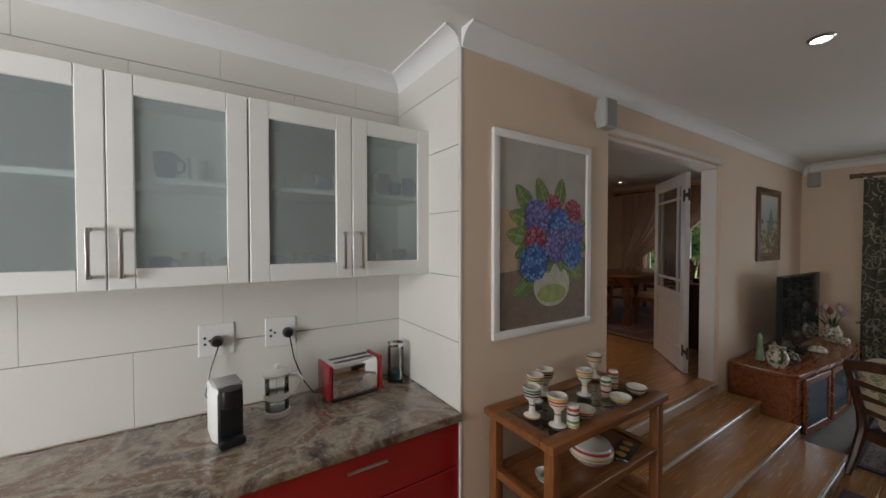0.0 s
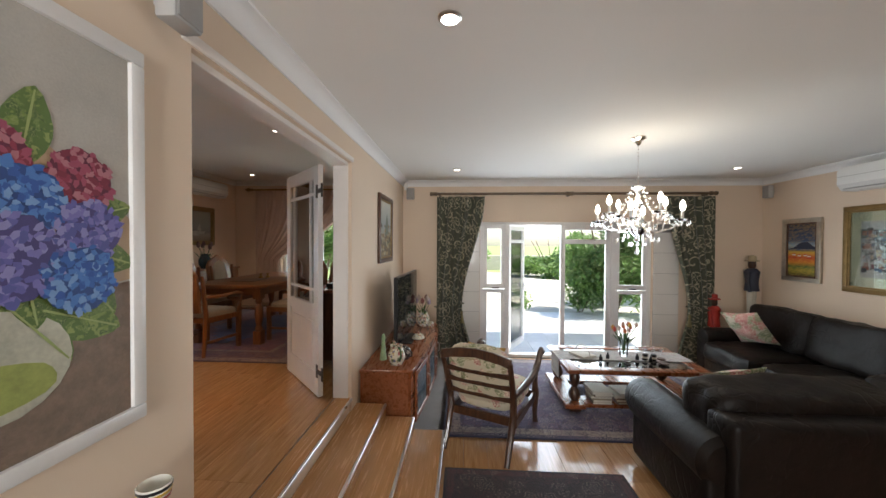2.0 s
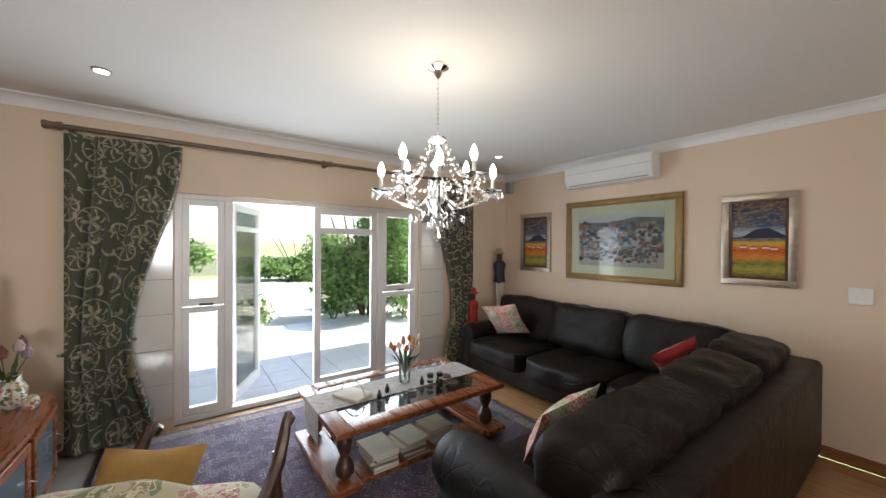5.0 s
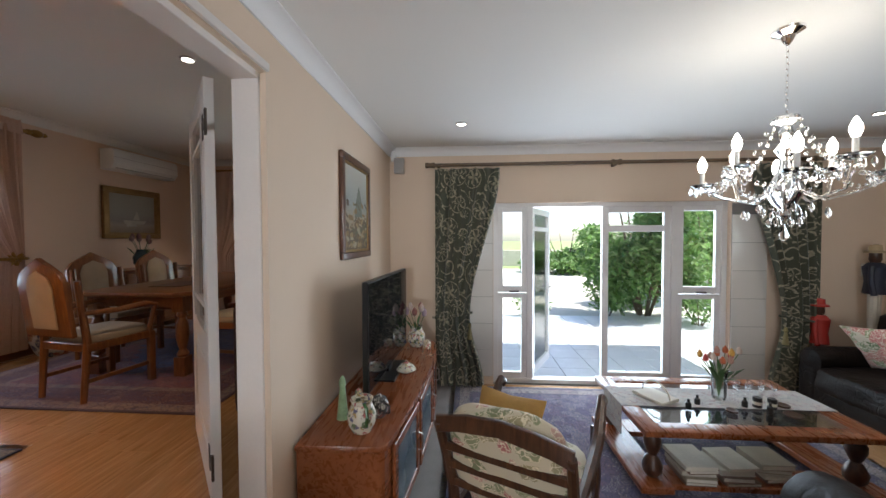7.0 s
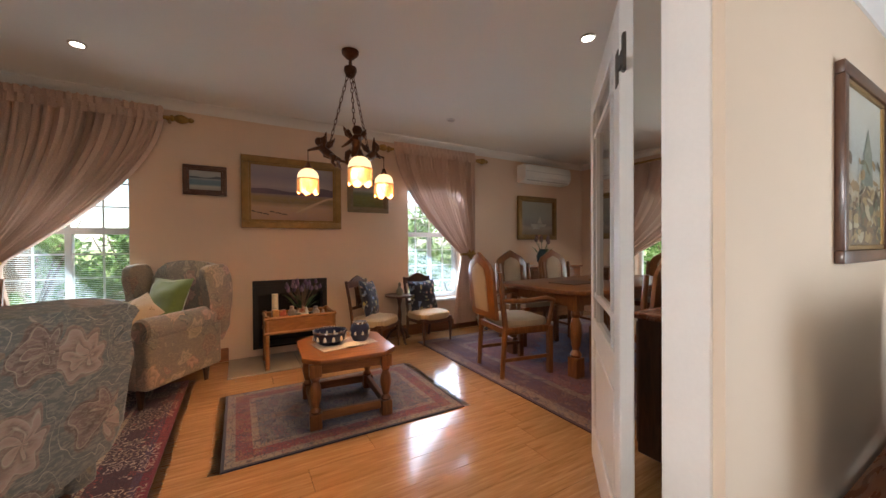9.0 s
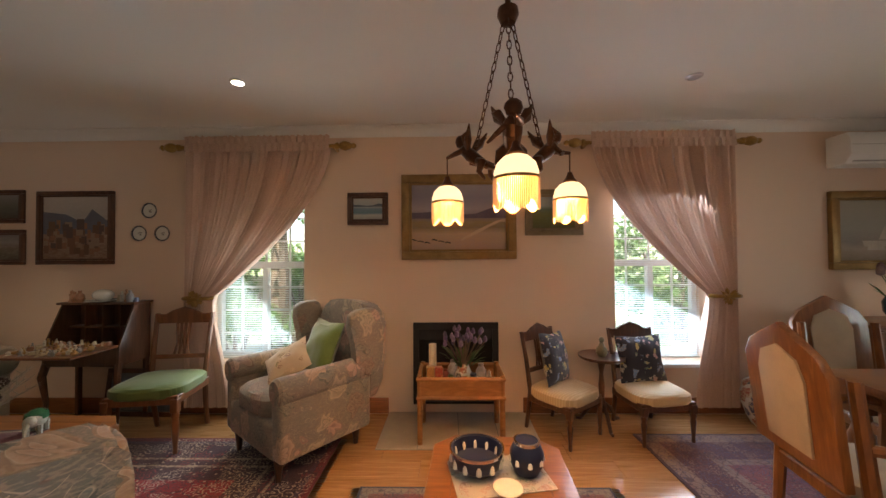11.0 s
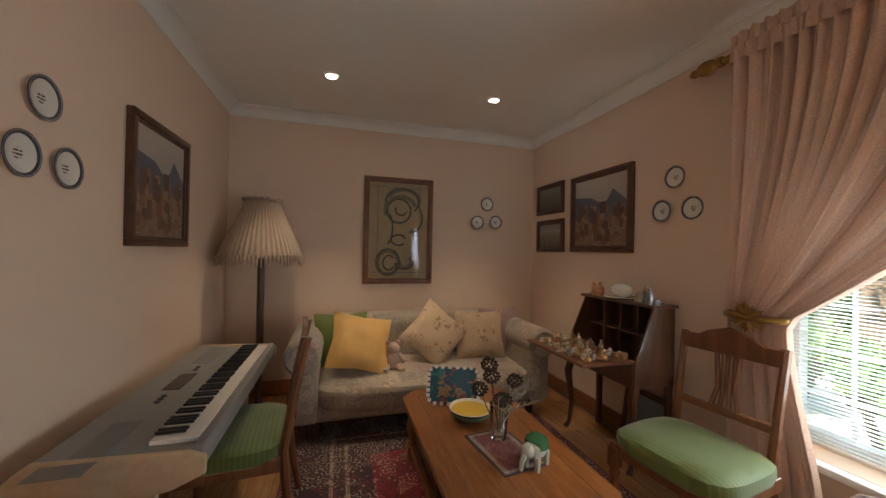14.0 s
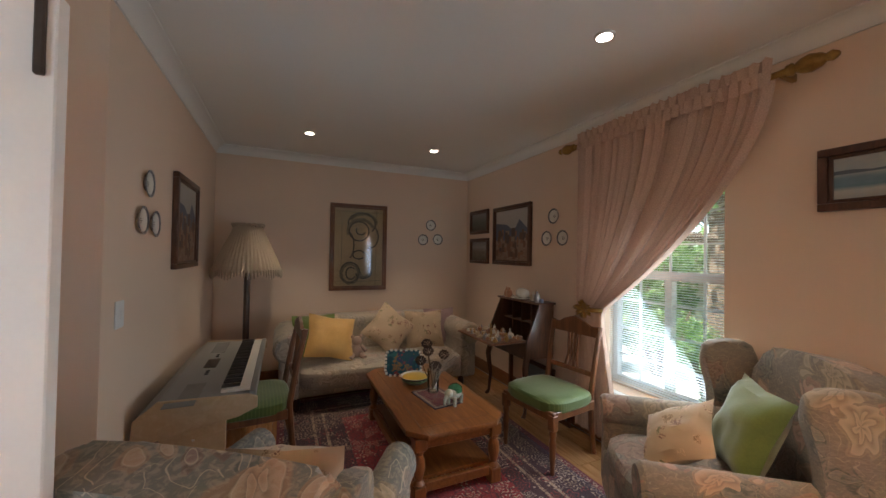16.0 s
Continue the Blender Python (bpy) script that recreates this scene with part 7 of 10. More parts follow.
def green_curtain(name, y0, y1, tie_edge, label):
    """A patterned curtain along the patio wall, drawn to one side by a tie."""
    t = thing(name, (WX - 0.12, 0, 0), label, "curtain", group="patio curtains")

    def shape(v):
        w = smooth01(v / 0.68) * 0.46 if v < 0.68 else 0.46 - 0.22 * smooth01((v - 0.68) / 0.32)
        return (0.0, 1.0 - w) if tie_edge == 0 else (w, 1.0)
    bm = hanging(bmesh.new(), 0, y1 - y0, 2.39, 0.02, 6, 0.035, shape, 30, y0)
    bmesh.ops.transform(bm, verts=bm.verts, matrix=Matrix.Translation((0, y0, 0)) @ Matrix(((0, 1, 0, 0), (1, 0, 0, 0), (0, 0, 1, 0), (0, 0, 0, 1))))
    part("cloth", bm, M_CURTAIN, t, "green cloth with pale leaf scrolls")
    e = y0 + (y1 - y0) * (0.27 if tie_edge == 0 else 0.73)
    w = (y1 - y0) * 0.30
    part("tie_back", tube(bmesh.new(), [(0.055 * math.cos(a * 0.524), e + w * math.sin(a * 0.524), 0.80 + 0.03 * math.sin(a * 0.524)) for a in range(12)], 0.012, 6, True), M_CURTAIN, t)
    ey = e + (w if tie_edge == 0 else -w) * 0.9
    part("tassel", lathe(bmesh.new(), [(0, 0.18), (0.012, 0.17), (0.02, 0.14), (0.012, 0.125), (0.03, 0.0), (0, 0.0)], 12, (-0.05, ey, 0.55)), plain("olive_tassel_" + name, (0.20, 0.17, 0.08), 0.9, var=0.3, fine=200), t)
    return t


# left curtain gathers away from the glass towards the room corner
green_curtain("patterned_curtain", 0.84, 0.14, 0, "green patterned curtain tied back beside the patio door")
green_curtain("patterned_curtain", -3.08, -2.42, 0, "green patterned curtain tied back beside the sofa")
t = thing("curtain_rod", (WX - 0.12, 0, 2.43), "ribbed wooden curtain rod above the patio doors", "curtain rod")
part("rod", tube(bmesh.new(), [(0, 0.86, 0), (0, -3.02, 0)], 0.019, 12), M_ROD, t)
for y in (0.89, -1.07, -3.05):
    part("collar", lathe(bmesh.new(), [(0, -0.05), (0.028, -0.05), (0.03, -0.03), (0.024, -0.015), (0.024, 0.015), (0.03, 0.03), (0.028, 0.05), (0, 0.05)], 14, mat=pose(0, y, 0, 90, 0, 0)), M_ROD, t)
for y in (0.80, -1.07, -2.97):
    part("bracket", boxes(((0.015, y - 0.015, -0.03), (0.118, y + 0.015, 0.015)), bevel=0.004), M_ROD, t)


def sheer_curtain(name, x0, x1, gather, label):
    """A peach sheer on the north wall, swept to one side (gather 0 left, 1 right) by a gilt holdback."""
    y = LY - 0.12
    t = thing(name, (0, y, 0), label, "curtain", group="peach curtains")
    tie = 0.585

    def shape(v):
        if v < tie:
            k = (v / tie) ** 1.7
            w = 0.80 * k
        else:
            w = 0.80 - 0.10 * smooth01((v - tie) / 0.4)
        return (0.0, 1.0 - w) if gather == 0 else (w, 1.0)
    ztop, zbot = 2.76, 0.52
    bm = hanging(bmesh.new(), x0, x1, ztop, zbot, 21, 0.022, shape, 40, x0)
    part("cloth", bm, M_SHEER, t, "sheer peach cloth swept to one side")
    bm = bmesh.new()
    n, prev = 70, None
    for i in range(n + 1):
        x = x0 + (x1 - x0) * i / n
        row = [bm.verts.new((x, -0.02 + 0.014 * math.sin(i * 1.9 + 2 * q) * (1 if q != 1 else 0.3), z + (0.007 * math.sin(i * 2.3) if q == 0 else 0))) for q, z in enumerate((2.835, 2.775, 2.70))]
        if prev:
            for q in range(2):
                bm.faces.new((prev[q], row[q], row[q + 1], prev[q + 1]))
        prev = row
    part("heading", bm, M_SHEER, t, "gathered ruffle heading")
    hx = x0 + (x1 - x0) * (0.10 if gather == 0 else 0.90)
    zt = ztop + (zbot - ztop) * tie
    bm = bmesh.new()
    for k in range(26):
        a, b = random.Random(k).uniform(0, 6.28), random.Random(k + 99).uniform(-0.6, 0.6)
        m = Matrix.Translation((hx, -0.065, zt)) @ Euler((0, a, b)).to_matrix().to_4x4()
        lathe(bm, [(0, 0), (0.010, 0.02), (0.013, 0.045), (0, 0.075)], 6, mat=m)
    tube(bm, [(hx + 0.12 * math.cos(q * 0.45), -0.02 + 0.055 * math.sin(q * 0.45), zt) for q in range(14)], 0.016, 8, True)
    part("holdback", bm, M_BRASS, t, "gilt leaf holdback")
    rod = thing("gilt_curtain_rod", (0, y, 2.745), "curtain rod with gilt finials above the window", "curtain rod", group="gilt curtain rods")
    part("rod", tube(bmesh.new(), [(x0 - 0.05, 0, 0), (x1 + 0.05, 0, 0)], 0.016, 10), M_BRASS, rod)
    for sx, x in ((-1, x0 - 0.05), (1, x1 + 0.05)):
        part("finial", lathe(bmesh.new(), [(0, 0), (0.026, 0), (0.03, 0.02), (0.02, 0.03), (0.036, 0.055), (0.042, 0.085), (0.03, 0.12), (0.018, 0.135), (0.024, 0.155), (0.012, 0.175), (0, 0.18)], 14, mat=pose(x, 0, 0, 0, sx * 90, 0)), M_BRASS, rod)
        part("bracket", boxes(((x - 0.012 - sx * 0.02, 0, -0.02), (x + 0.012 - sx * 0.02, 0.12, 0.02)), bevel=0.004), M_BRASS, rod)


sheer_curtain("peach_curtain", 1.17, 2.42, 0, "sheer peach curtain swept to one side of the window")
sheer_curtain("peach_curtain", 4.64, 5.84, 1, "sheer peach curtain swept to one side of the window")
# dining room curtain on the east wall
t = thing("peach_curtain", (DX - 0.1, 0, 0), "peach curtain swept aside at the dining window", "curtain", group="peach curtains")
bm = hanging(bmesh.new(), 0, 2.0, 2.74, 0.5, 12, 0.03, lambda v: (0.0, 1.0 - 0.75 * (min(v, 0.6) / 0.6) ** 1.8), 26, 3)
bmesh.ops.transform(bm, verts=bm.verts, matrix=Matrix.Translation((0, 4.62, 0)) @ Matrix(((0, 1, 0, 0), (-1, 0, 0, 0), (0, 0, 1, 0), (0, 0, 0, 1))))
part("cloth", bm, M_SHEER, t)
t = thing("gilt_curtain_rod", (DX - 0.1, 0, 2.76), "curtain rod with gilt finials above the dining window", "curtain rod", group="gilt curtain rods")
part("rod", tube(bmesh.new(), [(0, 4.68, 0), (0, 2.3, 0)], 0.016, 10), M_BRASS, t)
part("finial", lathe(bmesh.new(), [(0, 0), (0.03, 0), (0.02, 0.03), (0.04, 0.08), (0.02, 0.13), (0, 0.17)], 14, mat=pose(0, 4.68, 0, -90, 0, 0)), M_BRASS, t)
for y in (4.6, 2.35):
    part("bracket", boxes(((0, y - 0.012, -0.02), (0.098, y + 0.012, 0.02))), M_BRASS, t)

# crystal chandelier
def chandelier(at):
    t = thing("crystal_chandelier", at, "lit crystal chandelier with candle bulbs and pendants", "chandelier")
    part("canopy", lathe(bmesh.new(), [(0, 0), (0.065, 0), (0.062, -0.012), (0.03, -0.03), (0.02, -0.055), (0.008, -0.07), (0, -0.07)], 20), M_CHROME, t)
    bm = bmesh.new()
    for k in range(12):
        z = -0.07 - 0.029 * k
        a = k % 2
        tube(bm, [(0.007 * math.cos(q * 0.785) * (1 - a), 0.007 * math.cos(q * 0.785) * a, z - 0.018 + 0.018 * math.sin(q * 0.785)) for q in range(8)], 0.0018, 5, True)
    part("chain", bm, M_CHROME, t)
    part("stem", lathe(bmesh.new(), [(0, -0.41), (0.05, -0.42), (0.055, -0.44), (0.02, -0.46), (0.03, -0.50), (0.018, -0.54), (0.045, -0.58), (0.02, -0.62), (0.03, -0.68), (0.06, -0.74), (0.075, -0.79), (0.05, -0.84), (0.02, -0.87), (0.03, -0.90), (0, -0.93)], 18), M_CRYSTAL, t, "cut crystal stem")
    arms = 8
    bead = bmesh.new()
    lathe(bead, [(0, -0.014), (0.008, -0.004), (0.008, 0.004), (0, 0.014)], 6)
    bead_me = finish("crystal_bead", bead, M_CRYSTAL, False)
    drop = bmesh.new()
    lathe(drop, [(0, -0.03), (0.011, -0.012), (0.009, 0.004), (0.003, 0.016), (0, 0.018)], 6)
    drop_me = finish("crystal_drop", drop, M_CRYSTAL, False)
    for k in range(arms):
        a = 2 * math.pi * k / arms + 0.2
        c, s = math.cos(a), math.sin(a)
        R = 0.33 if k % 2 else 0.27
        zc = -0.70 if k % 2 else -0.64
        arm = part("arm", tube(bmesh.new(), [(0.04 * c, 0.04 * s, -0.77), (0.14 * c, 0.14 * s, -0.83), (0.24 * c, 0.24 * s, -0.80), (R * c, R * s, zc - 0.05)], [0.009, 0.008, 0.008, 0.009], 7), M_CRYSTAL, t, "curved crystal arm")
        part("drip_pan", lathe(bmesh.new(), [(0, -0.045), (0.02, -0.045), (0.052, -0.028), (0.056, -0.022), (0.02, -0.034), (0, -0.034)], 14, (R * c, R * s, zc)), M_CRYSTAL, arm)
        part("candle_tube", lathe(bmesh.new(), [(0, -0.035), (0.011, -0.035), (0.011, 0.045), (0, 0.045)], 10, (R * c, R * s, zc)), M_WHITEP, arm)
        part("bulb", lathe(bmesh.new(), [(0, 0.045), (0.013, 0.05), (0.021, 0.075), (0.02, 0.095), (0.008, 0.125), (0, 0.135)], 12, (R * c, R * s, zc)), M_BULB, arm, "lit candle bulb")
        for j in range(5):
            b = 6.28 * j / 5
            o = part("crystal_drop", drop_me, None, arm)
            o.location = (R * c + 0.052 * math.cos(b), R * s + 0.052 * math.sin(b), zc - 0.055)
        a2 = 2 * math.pi * (k + 1) / arms + 0.2
        R2 = 0.27 if k % 2 else 0.33
        p0, p1 = Vector((R * c, R * s, zc - 0.03)), Vector((R2 * math.cos(a2), R2 * math.sin(a2), (-0.64 if k % 2 else -0.70) - 0.03))
        for q, p in enumerate(arc(p0, p1, 0.07, 8)):
            o = part("crystal_bead", bead_me, None, t)
            o.location = p
        for q, p in enumerate(arc((0.05 * c, 0.05 * s, -0.44), (R * c * 0.95, R * s * 0.95, zc - 0.02), 0.09, 12)):
            o = part("crystal_bead", bead_me, None, t)
            o.location = p
        for r_, z_ in ((0.10, -0.86), (0.16, -0.89), (0.06, -0.93)):
            o = part("crystal_drop", drop_me, None, t)
            o.location = (r_ * math.cos(a + 0.2), r_ * math.sin(a + 0.2), z_)
    part("finial_ball", lathe(bmesh.new(), [(0, -1.03), (0.014, -1.02), (0.02, -1.0), (0.014, -0.98), (0.004, -0.95), (0, -0.93)], 12), M_CRYSTAL, t)
    lamp("chandelier_light", 'POINT', (at[0], at[1], at[2] - 0.52), 4.8, (1.0, 0.88, 0.70), size=0.22)


chandelier((4.418, -1.08, CEIL))


def downlight(x, y, z, power=5.0, shine=True, cone=95):
    t = thing("downlight", (x, y, z), "small round recessed ceiling downlight, lit", "downlight", group="ceiling downlights")
    part("bezel", lathe(bmesh.new(), [(0.036, -0.001), (0.05, -0.001), (0.05, -0.006), (0.038, -0.012), (0.036, -0.001)], 20), M_STEEL, t)
    part("reflector_lamp", lathe(bmesh.new(), [(0, -0.002), (0.034, -0.002), (0.034, -0.008), (0, -0.010)], 18), M_DLIGHT if shine else M_GREYP, t)
    if shine and power:
        lamp("downlight_beam", 'SPOT', (x, y, z - 0.02), power, (1.0, 0.82, 0.60), target=(x, y, 0), size=0.03, spot=cone)


for x, y in ((2.68, 0.505), (5.68, 0.535), (5.69, -2.845), (2.68, -2.8)):
    downlight(x, y, CEIL, 2.0)
for x, y in ((2.07, 4.235), (-0.11, 4.24), (-0.119, 3.01), (5.01, 2.50), (7.46, 4.29)):
    downlight(x, y, CEIL2, 9, True, 74)
downlight(5.02, 4.26, CEIL2, 0, False)

# pendant lamp with three bead fringed shades carried by bronze figures
def pendant(at):
    t = thing("pendant_lamp", at, "bronze pendant lamp with three lit bead fringed shades", "pendant lamp")
    part("canopy", lathe(bmesh.new(), [(0, 0), (0.06, 0), (0.058, -0.02), (0.03, -0.05), (0.012, -0.06), (0.012, -0.11), (0.042, -0.115), (0.045, -0.14), (0.03, -0.175), (0, -0.18)], 18), M_BRONZE, t)
    for k in range(3):
        a = radians(264 + 120 * k)
        c, s = math.cos(a), math.sin(a)
        p0, p1 = Vector((0.02 * c, 0.02 * s, -0.165)), Vector((0.16 * c, 0.16 * s, -0.66))
        bm = bmesh.new()
        n = 13
        for j in range(n):
            m = p0.lerp(p1, (j + 0.5) / n)
            d = (p1 - p0).normalized()
            side = d.cross(Vector((0, 0, 1))).normalized() if j % 2 else d.cross(d.cross(Vector((0, 0, 1)))).normalized()
            tube(bm, [m + d * 0.025 * math.cos(q * 0.785) + side * 0.009 * math.sin(q * 0.785) for q in range(8)], 0.0026, 5, True)
        part("chain", bm, M_BRONZE, t)
        fig = bmesh.new()
        up = Vector((0, 0, 1))
        out = Vector((c, s, 0))
        tan = Vector((-s, c, 0))
        hub = Vector((0, 0, -0.78))
        tube(fig, [out * 0.03 + hub, out * 0.09 + up * -0.745, out * 0.15 + up * -0.70], [0.016, 0.030, 0.036], 14)
        tube(fig, [out * 0.15 + up * -0.70, out * 0.19 + up * -0.665, out * 0.20 + up * -0.64], [0.036, 0.034, 0.014], 14)
        lathe(fig, [(0, -0.038), (0.026, -0.026), (0.034, 0), (0.03, 0.02), (0.018, 0.034), (0, 0.038)], 12, tuple(out * 0.215 + up * -0.615))
        tube(fig, [out * 0.18 + tan * 0.02 + up * -0.67, out * 0.24 + tan * 0.02 + up * -0.68, out * 0.32 + up * -0.685], [0.018, 0.014, 0.009], 14)
        tube(fig, [out * 0.18 - tan * 0.02 + up * -0.67, out * 0.20 - tan * 0.06 + up * -0.72, out * 0.15 - tan * 0.09 + up * -0.74], [0.013, 0.011, 0.006], 14)
        for sd in (1, -1):
            w = [out * 0.16 + up * -0.68 + tan * 0.015 * sd, out * 0.13 + up * -0.63 + tan * 0.05 * sd, out * 0.10 + up * -0.56 + tan * 0.075 * sd, out * 0.15 + up * -0.61 + tan * 0.055 * sd]
            tube(fig, w[:3], [0.010, 0.020, 0.003], 14)
            tube(fig, [w[0], w[3], w[2] + up * -0.03], [0.009, 0.018, 0.002], 14)
        for sd in (1, -1):
            tube(fig, [out * 0.09 + up * -0.745 + tan * 0.012 * sd, out * 0.05 + up * -0.76 + tan * 0.04 * sd, out * 0.06 + up * -0.81 + tan * 0.05 * sd, out * 0.03 + up * -0.85 + tan * 0.045 * sd], [0.024, 0.022, 0.014, 0.008], 14)
        for v in fig.verts:
            r = v.co.dot(out)
            v.co += out * ((0.32 - (0.32 - r) * 0.78) - r)
            v.co.z = -0.685 + (v.co.z + 0.685) * 0.82
        tube(fig, [Vector((0, 0, -0.79)), out * 0.07 + up * -0.77, out * 0.13 + up * -0.735], [0.012, 0.009, 0.012], 14)
        part("bronze_figure", fig, M_BRONZE, t, "winged bronze bracket")
        q = Vector((0.32 * c, 0.32 * s, 0))
        part("hook", tube(bmesh.new(), [q + up * -0.68, q + up * -0.77], 0.003, 6), M_BRONZE, t)
        sh = part("shade", lathe(bmesh.new(), [(0.020, -0.815), (0.042, -0.824), (0.063, -0.845), (0.072, -0.873), (0.073, -0.897), (0.070, -0.897), (0.068, -0.873), (0.058, -0.85), (0.020, -0.819)], 24, tuple(q)), M_SHADE_LIT, t, "glowing alabaster dome shade")
        part("gallery", lathe(bmesh.new(), [(0, -0.772), (0.010, -0.772), (0.018, -0.795), (0.032, -0.813), (0.026, -0.820), (0, -0.820)], 14, tuple(q)), M_BRONZE, sh)
        part("shade_rim", lathe(bmesh.new(), [(0.072, -0.890), (0.076, -0.890), (0.076, -0.899), (0.072, -0.899), (0.072, -0.890)], 24, tuple(q)), M_BRASS, sh)
        bm = bmesh.new()
        for j in range(76):
            b = 2 * math.pi * j / 76
            L = 0.072 + 0.030 * abs(math.sin(3 * b))
            x, y = q.x + 0.073 * math.cos(b), q.y + 0.073 * math.sin(b)
            tube(bm, [(x, y, -0.897), (x, y, -0.897 - L)], 0.0027, 4)
        part("bead_fringe", bm, M_FRINGE, sh, "amber glass bead fringe")
        lamp("pendant_light", 'POINT', (at[0] + q.x, at[1] + q.y, at[2] - 0.93), 6.6, (1.0, 0.60, 0.30), size=0.04)
    part("hub", lathe(bmesh.new(), [(0, -0.83), (0.010, -0.82), (0.022, -0.80), (0.03, -0.78), (0.02, -0.76), (0, -0.75)], 14), M_BRONZE, t)


pendant((3.69, 3.44, CEIL2))

# ---- lounge ----
# opening leaves
def leaf_door(name, at, rz, label, flip):
    t = thing(name, at, label, "door", rz, kind="structure")
    w, h, th = 0.845, 1.92, 0.042
    r = 0.105
    bm = boxes(((0, 0, 0.008), (r, th, h)), ((w - r, 0, 0.008), (w, th, h)), ((r, 0, h - 0.11), (w - r, th, h)), ((r, 0, 0.008), (w - r, th, 0.20)), ((r, 0, 0.66), (w - r, th, 0.76)), bevel=0.003)
    part("stile_and_rail", bm, M_WHITE, t)
    part("lower_panel", boxes(((r, 0.012, 0.20), (w - r, th - 0.012, 0.66)), ((r + 0.05, 0.005, 0.25), (w - r - 0.05, th - 0.005, 0.61)), bevel=0.004), M_WHITE, t)
    z0, z1 = 0.76, h - 0.11
    for x in (r + 0.10, w - r - 0.10):
        part("glazing_bar", boxes(((x - 0.012, 0.004, z0), (x + 0.012, th - 0.004, z1))), M_WHITE, t)
    for z in (z0 + 0.12, z1 - 0.12):
        part("glazing_bar", boxes(((r, 0.005, z - 0.012), (w - r, th - 0.005, z + 0.012))), M_WHITE, t)
    g = part("pane", boxes(((r - 0.004, th / 2 - 0.002, z0 - 0.004), (w - r + 0.004, th / 2 + 0.002, z1 + 0.004))), M_DOORGLASS, t, "dark reflecting glass")
    part("bolt", boxes(((w - 0.03, -0.012, h - 0.17), (w - 0.014, 0.0, h + 0.02)), bevel=0.003), M_IRON, t)
    for z in (0.22, 1.70):
        part("hinge", boxes(((0.0, th + 0.0005, z - 0.055), (0.045, th + 0.004, z + 0.055)), ((-0.075, th - 0.004, z - 0.018), (0.0, th + 0.006, z + 0.018)), ((-0.095, th - 0.004, z - 0.055), (-0.073, th + 0.006, z + 0.055)), bevel=0.002), M_IRON, t, "dark iron parliament hinge")
    return t


leaf_door("door_1", (4.062, 1.60, F2), 43, "white half glazed door leaf standing open", 0)
leaf_door("door_2", (2.395, 1.56, F2), 90, "white half glazed door leaf folded back", 0)

# framed things on the north wall
def hills(t, w, h, y, col, z):
    daubs(t, "hill_range", [[(-w / 2, z * h), (w / 2, z * h), (w / 2, (z + 0.13) * h), (0.35 * w, (z + 0.16) * h), (0.18 * w, (z + 0.07) * h), (-0.05 * w, (z + 0.05) * h), (-0.3 * w, (z + 0.10) * h), (-w / 2, (z + 0.09) * h)]], plain(f"hill_paint_{w:.2f}", col, 0.6, var=0.25, scale=8), y - 0.001)


picture("landscape_painting", 1.00, 0.745, (3.522, LY, 2.135), 0, 0.07, M_GOLD, "large gilt framed landscape of veld and purple hills",
        bands("veld_paint", [(0, (0.42, 0.28, 0.20)), (0.25, (0.50, 0.34, 0.22)), (0.34, (0.24, 0.18, 0.09)), (0.42, (0.30, 0.22, 0.10)), (0.5, (0.22, 0.18, 0.22)), (0.62, (0.38, 0.32, 0.36)), (0.8, (0.27, 0.25, 0.32)), (1.0, (0.34, 0.31, 0.36))], 0.05, 2.5), 0.05,
        art=lambda t, w, h, y: (hills(t, w, h, y, (0.11, 0.085, 0.13), -0.02), strokes(t, "track", [[(0.02, -0.20), (0.18, -0.12), (0.30, -0.06)], [(0.30, -0.06), (0.36, -0.035), (0.42, -0.03)]], 0.03, plain("track_paint", (0.55, 0.40, 0.27), 0.6), y - 0.002), strokes(t, "scrub", [[(-0.42 + 0.06 * k, -0.20 - 0.012 * (k % 3)), (-0.40 + 0.06 * k, -0.195 - 0.012 * (k % 3)), (-0.37 + 0.06 * k, -0.205 - 0.012 * (k % 3))] for k in range(6)], 0.014, plain("scrub_paint", (0.05, 0.045, 0.03), 0.7), y - 0.0015)))
picture("seascape_painting", 0.358, 0.285, (2.722, LY, 2.215), 0, 0.035, M_MAHOG, "small seascape painting in a dark frame",
        bands("sea_paint", [(0, (0.34, 0.33, 0.30)), (0.2, (0.48, 0.47, 0.44)), (0.3, (0.12, 0.22, 0.27)), (0.5, (0.15, 0.24, 0.30)), (0.6, (0.36, 0.40, 0.42)), (1, (0.45, 0.45, 0.44))], 0.06, 9), 0.035, art=lambda t, w, h, y: hills(t, w, h, y, (0.10, 0.13, 0.17), 0.10))
picture("green_painting", 0.50, 0.40, (4.352, LY, 2.168), 0, 0.045, M_DULLGILT, "green landscape painting in a dull gilt frame",
        bands("meadow_paint", [(0, (0.10, 0.10, 0.03)), (0.45, (0.17, 0.17, 0.05)), (0.6, (0.12, 0.15, 0.10)), (0.7, (0.28, 0.30, 0.30)), (1, (0.22, 0.24, 0.28))], 0.06, 5), 0.04)


